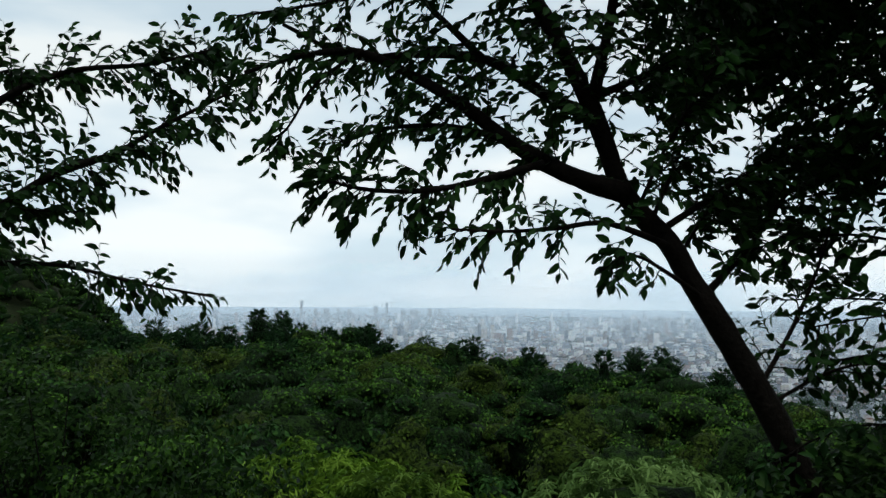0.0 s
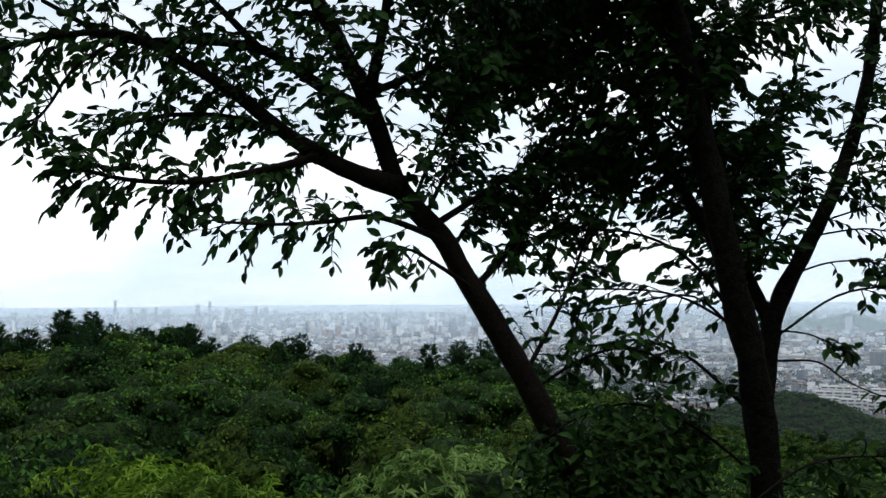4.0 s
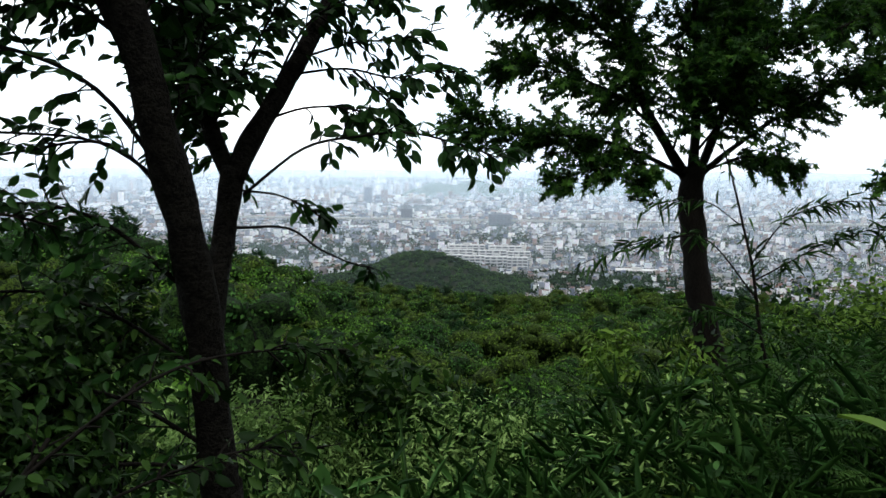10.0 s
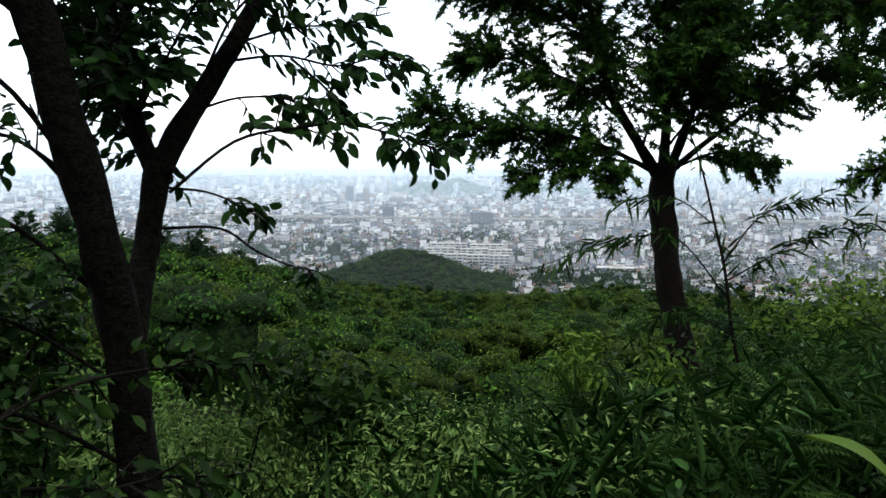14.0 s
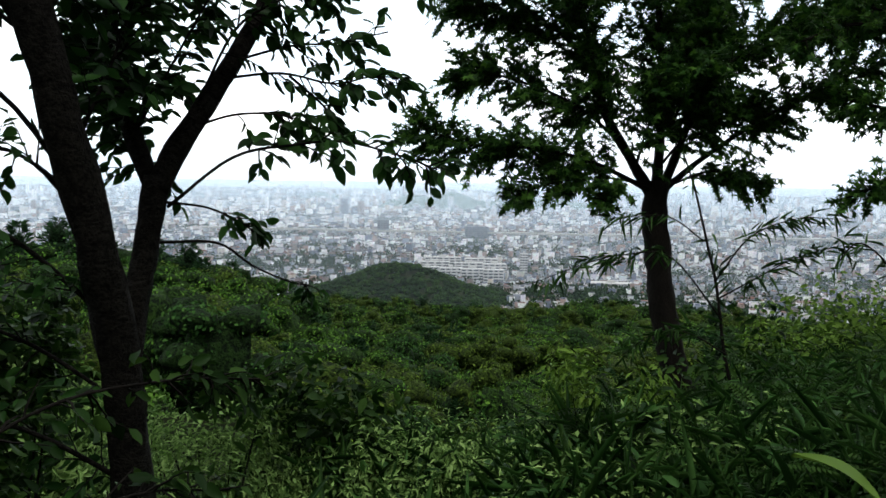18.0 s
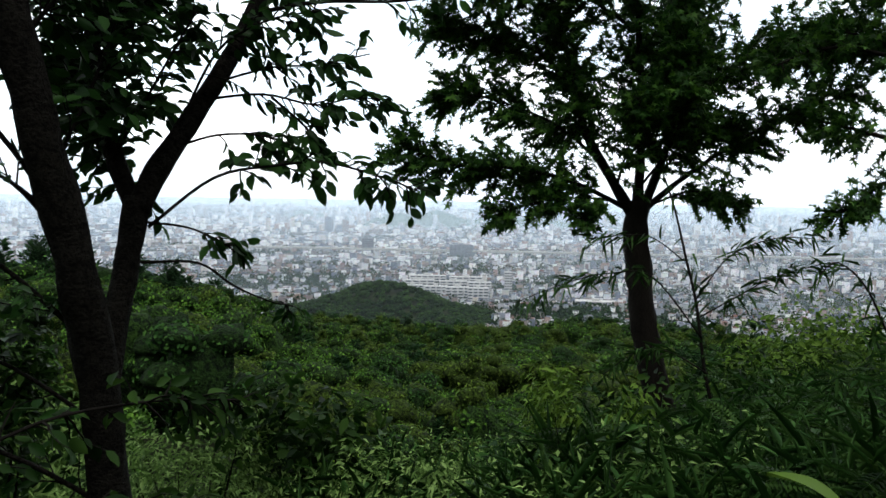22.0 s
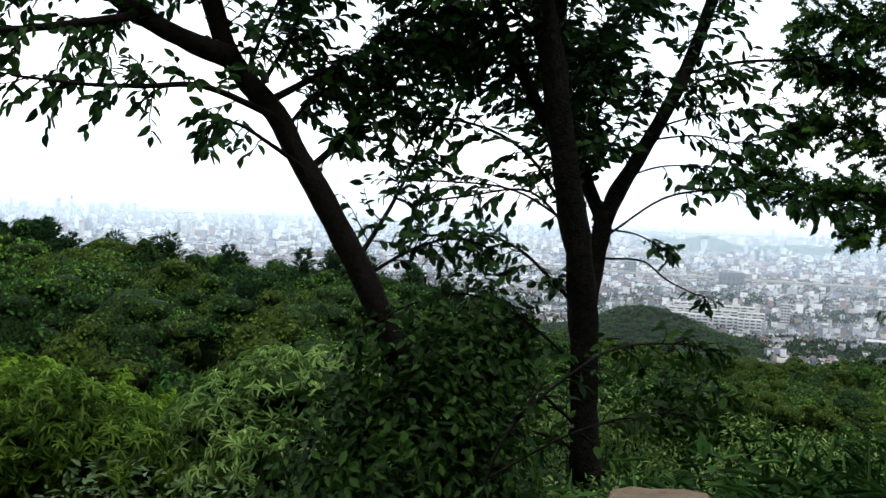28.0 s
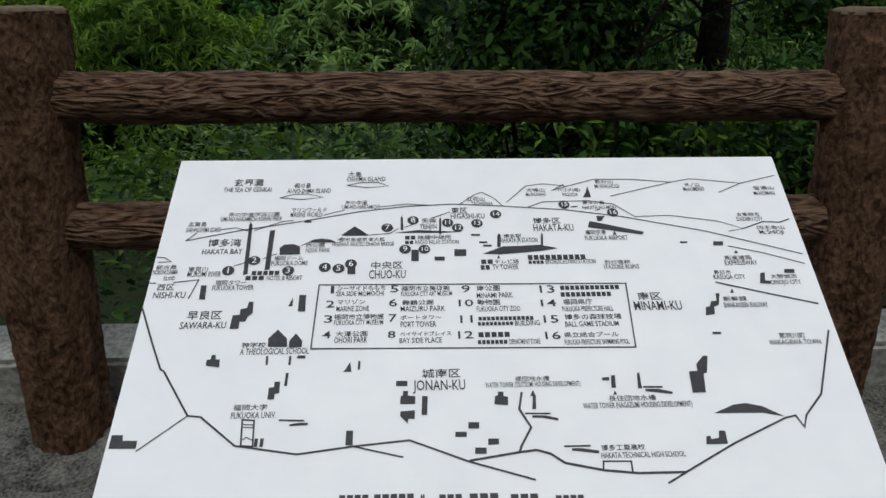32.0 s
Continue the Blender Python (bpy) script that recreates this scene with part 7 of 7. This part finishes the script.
blot((-0.0953, -0.1312), (-0.0857, -0.1314), (-0.0855, -0.1287), (-0.0952, -0.1286))
blot((-0.0871, -0.1425), (-0.0781, -0.1427), (-0.0779, -0.1401), (-0.0869, -0.1400))
blot((-0.0830, -0.1477), (-0.0734, -0.1478), (-0.0732, -0.1453), (-0.0828, -0.1451))
blot((-0.2335, -0.1853), (-0.2249, -0.1854), (-0.2253, -0.1750), (-0.2339, -0.1749))
blot((-0.0844, -0.1586), (-0.0606, -0.1480), (-0.0414, -0.1475), (-0.0187, -0.1462), (0.0011, -0.1516), (-0.0199, -0.1555), (-0.0488, -0.1583), (-0.0648, -0.1597))
blot((-0.0671, -0.1488), (-0.0633, -0.1489), (-0.0618, -0.1317), (-0.0633, -0.1273), (-0.0656, -0.1317))
blot((-0.0177, -0.1479), (-0.0151, -0.1479), (-0.0132, -0.1325), (-0.0139, -0.1272), (-0.0158, -0.1324))
blot((-0.1834, -0.1255), (-0.1556, -0.1215), (-0.1092, -0.1249), (-0.1299, -0.1263))
blot((-0.1756, -0.1212), (-0.1724, -0.1213), (-0.1730, -0.1026), (-0.1743, -0.0981), (-0.1756, -0.1026))
blot((-0.1319, -0.1280), (-0.1294, -0.1281), (-0.1285, -0.1060), (-0.1297, -0.1015), (-0.1312, -0.1060))
blot((-0.3093, -0.1565), (-0.2870, -0.1560), (-0.2879, -0.1443), (-0.2951, -0.1409), (-0.3057, -0.1415), (-0.3103, -0.1465))
blot((-0.2796, -0.1386), (-0.2467, -0.1391), (-0.2546, -0.1347), (-0.2642, -0.1329), (-0.2736, -0.1344))
blot((-0.2857, -0.1081), (-0.2779, -0.1082), (-0.2783, -0.1038), (-0.2860, -0.1046))
blot((0.0403, -0.1201), (0.1018, -0.1325), (0.1041, -0.1282), (0.0438, -0.1103))
blot((0.0531, -0.1105), (0.0578, -0.1105), (0.0632, -0.1024), (0.0532, -0.1023))
blot((0.0420, -0.0714), (0.0522, -0.0715), (0.0514, -0.0638), (0.0505, -0.0522), (0.0466, -0.0638))
blot((-0.2421, -0.1289), (-0.2121, -0.1294), (-0.2280, -0.1152))
blot((-0.1866, -0.1219), (-0.1834, -0.1185), (-0.1866, -0.1149))
blot((0.0672, -0.1320), (0.0717, -0.1321), (0.0702, -0.1259))
blot((-0.0685, -0.1655), (-0.0653, -0.1655), (-0.0668, -0.1605))
blot((0.0252, -0.0881), (0.0334, -0.0873), (0.0337, -0.0854), (0.0255, -0.0862))
blot((0.0519, -0.0940), (0.0596, -0.0923), (0.0585, -0.0904))

line(0.0019, (-0.4440, -0.2270), (-0.4244, -0.2726), (-0.4107, -0.3027), (-0.4071, -0.3047), (-0.3757, -0.3543), (-0.3634, -0.3558), (-0.3279, -0.3861), (-0.2708, -0.3960), (-0.2199, -0.3894), (-0.1682, -0.3845), (-0.1136, -0.4073), (-0.0559, -0.4261))
line(0.0016, (-0.2199, -0.3894), (-0.1740, -0.4013))
line(0.0012, (-0.3757, -0.3543), (-0.4160, -0.3894))
line(0.0023, (-0.1135, -0.4062), (-0.0674, -0.3990), (-0.0515, -0.3972), (-0.0390, -0.4014), (-0.0272, -0.4106), (0.0077, -0.4187), (0.0380, -0.4222), (0.0820, -0.4223))
line(0.0019, (0.0631, -0.4326), (0.0820, -0.4223), (0.1341, -0.3951), (0.1908, -0.3700), (0.2015, -0.3678), (0.2061, -0.3800), (0.2121, -0.3675), (0.2347, -0.3451), (0.2699, -0.2697))
line(0.0021, (-0.0592, -0.3363), (-0.0633, -0.3547), (-0.0541, -0.3741), (-0.0652, -0.3929), (-0.0673, -0.3984))
line(0.0015, (0.0068, -0.4181), (0.0082, -0.4099), (0.0336, -0.4106), (0.0331, -0.4210))
line(0.0016, (-0.3223, -0.3863), (-0.3242, -0.3597), (-0.3131, -0.3606), (-0.3115, -0.3871), (-0.3223, -0.3863))
line(0.0010, (-0.3220, -0.3806), (-0.3182, -0.3779), (-0.3127, -0.3809))
line(0.0010, (-0.3241, -0.3644), (-0.3130, -0.3653))
line(0.0010, (-0.3237, -0.3674), (-0.3127, -0.3682))
line(0.0015, (-0.2630, -0.1996), (0.0685, -0.2034), (0.0629, -0.2864), (-0.2662, -0.2814), (-0.2630, -0.1996))
line(0.0013, (-0.4156, -0.1339), (-0.3543, -0.1185), (-0.2979, -0.1079), (-0.2209, -0.0911), (-0.1682, -0.0836), (-0.1149, -0.0806), (-0.0616, -0.0841), (0.0180, -0.0917), (0.0830, -0.1036), (0.1775, -0.1284), (0.2785, -0.1646))
line(0.0011, (-0.4156, -0.1339), (-0.4045, -0.1212))
line(0.0011, (-0.3786, -0.1173), (-0.3624, -0.1149), (-0.3477, -0.1203))
line(0.0011, (-0.3415, -0.1196), (-0.3110, -0.1060), (-0.2982, -0.1044))
line(0.0011, (-0.2651, -0.0968), (-0.2504, -0.0916), (-0.2407, -0.0890))
line(0.0011, (-0.1993, -0.0840), (-0.1682, -0.0798), (-0.1416, -0.0821))
line(0.0011, (-0.3173, -0.0676), (-0.3018, -0.0621), (-0.2853, -0.0614), (-0.2669, -0.0673), (-0.2912, -0.0707), (-0.3173, -0.0676))
line(0.0011, (-0.2398, -0.0476), (-0.2223, -0.0429), (-0.2019, -0.0432), (-0.1897, -0.0492), (-0.2153, -0.0518), (-0.2398, -0.0476))
line(0.0010, (-0.1077, -0.0825), (-0.0871, -0.0649), (-0.0787, -0.0612), (-0.0640, -0.0719), (-0.0550, -0.0851))
line(0.0010, (-0.0504, -0.0786), (-0.0245, -0.0512), (-0.0034, -0.0476), (0.0236, -0.0519))
line(0.0011, (0.0054, -0.0594), (0.0601, -0.0405), (0.1054, -0.0410), (0.1547, -0.0466))
line(0.0011, (0.0757, -0.0699), (0.1547, -0.0466), (0.1793, -0.0409), (0.2404, -0.0496))
line(0.0011, (0.2095, -0.0649), (0.2404, -0.0496), (0.2872, -0.0362))
line(0.0011, (-0.0250, -0.0865), (-0.0072, -0.0783), (0.0472, -0.0771), (0.0767, -0.0832), (0.0996, -0.1048))
line(0.0011, (0.0997, -0.1039), (0.1404, -0.1026), (0.1951, -0.1126), (0.2219, -0.1247), (0.2040, -0.1288))
line(0.0015, (0.2219, -0.1247), (0.2485, -0.1143), (0.2684, -0.1155), (0.2810, -0.1102))
line(0.0012, (0.1963, -0.1514), (0.2336, -0.1622), (0.2762, -0.1788))
line(0.0019, (0.1678, -0.2036), (0.2160, -0.2186), (0.2715, -0.2350))
line(0.0012, (-0.4427, -0.1575), (-0.4339, -0.1585), (-0.4261, -0.1643), (-0.4400, -0.1649))
line(0.0013, (-0.4438, -0.1940), (-0.4366, -0.1941))
line(0.0012, (-0.4183, -0.1937), (-0.3920, -0.1903), (-0.3989, -0.2161))
line(0.0010, (-0.3579, -0.1719), (-0.3422, -0.1657))
line(0.0010, (-0.3273, -0.1619), (-0.3126, -0.1548))
line(0.0010, (-0.2867, -0.1435), (-0.2789, -0.1386))
line(0.0010, (-0.2469, -0.1357), (-0.2414, -0.1315))
line(0.0010, (-0.2122, -0.1285), (-0.1879, -0.1263), (-0.1776, -0.1186))
line(0.0012, (-0.1396, -0.1031), (-0.1182, -0.0935))
line(0.0008, (-0.2422, -0.1280), (-0.2280, -0.1152), (-0.2122, -0.1285))
line(0.0009, (-0.2377, -0.1290), (-0.2279, -0.1161), (-0.2339, -0.1290))
line(0.0009, (-0.2198, -0.1293), (-0.2279, -0.1161), (-0.2160, -0.1293))
line(0.0010, (-0.1711, -0.1169), (-0.1587, -0.1118))
line(0.0011, (0.0220, -0.0489), (0.0076, -0.0585))

badge("1", -0.3625, -0.1782)
badge("2", -0.3362, -0.1642)
badge("3", -0.2979, -0.1794)
badge("4", -0.2585, -0.1752)
badge("5", -0.2436, -0.1771)
badge("6", -0.2303, -0.1709)
badge("7", -0.1911, -0.1175)
badge("8", -0.1612, -0.1064)
badge("9", -0.1707, -0.1505)
badge("10", -0.1492, -0.1508)
badge("11", -0.1215, -0.1106)
badge("12", -0.1102, -0.1187)
badge("13", -0.0876, -0.1120)
badge("14", -0.0648, -0.0979)
badge("15", 0.0178, -0.0833)
badge("16", 0.0735, -0.0971)
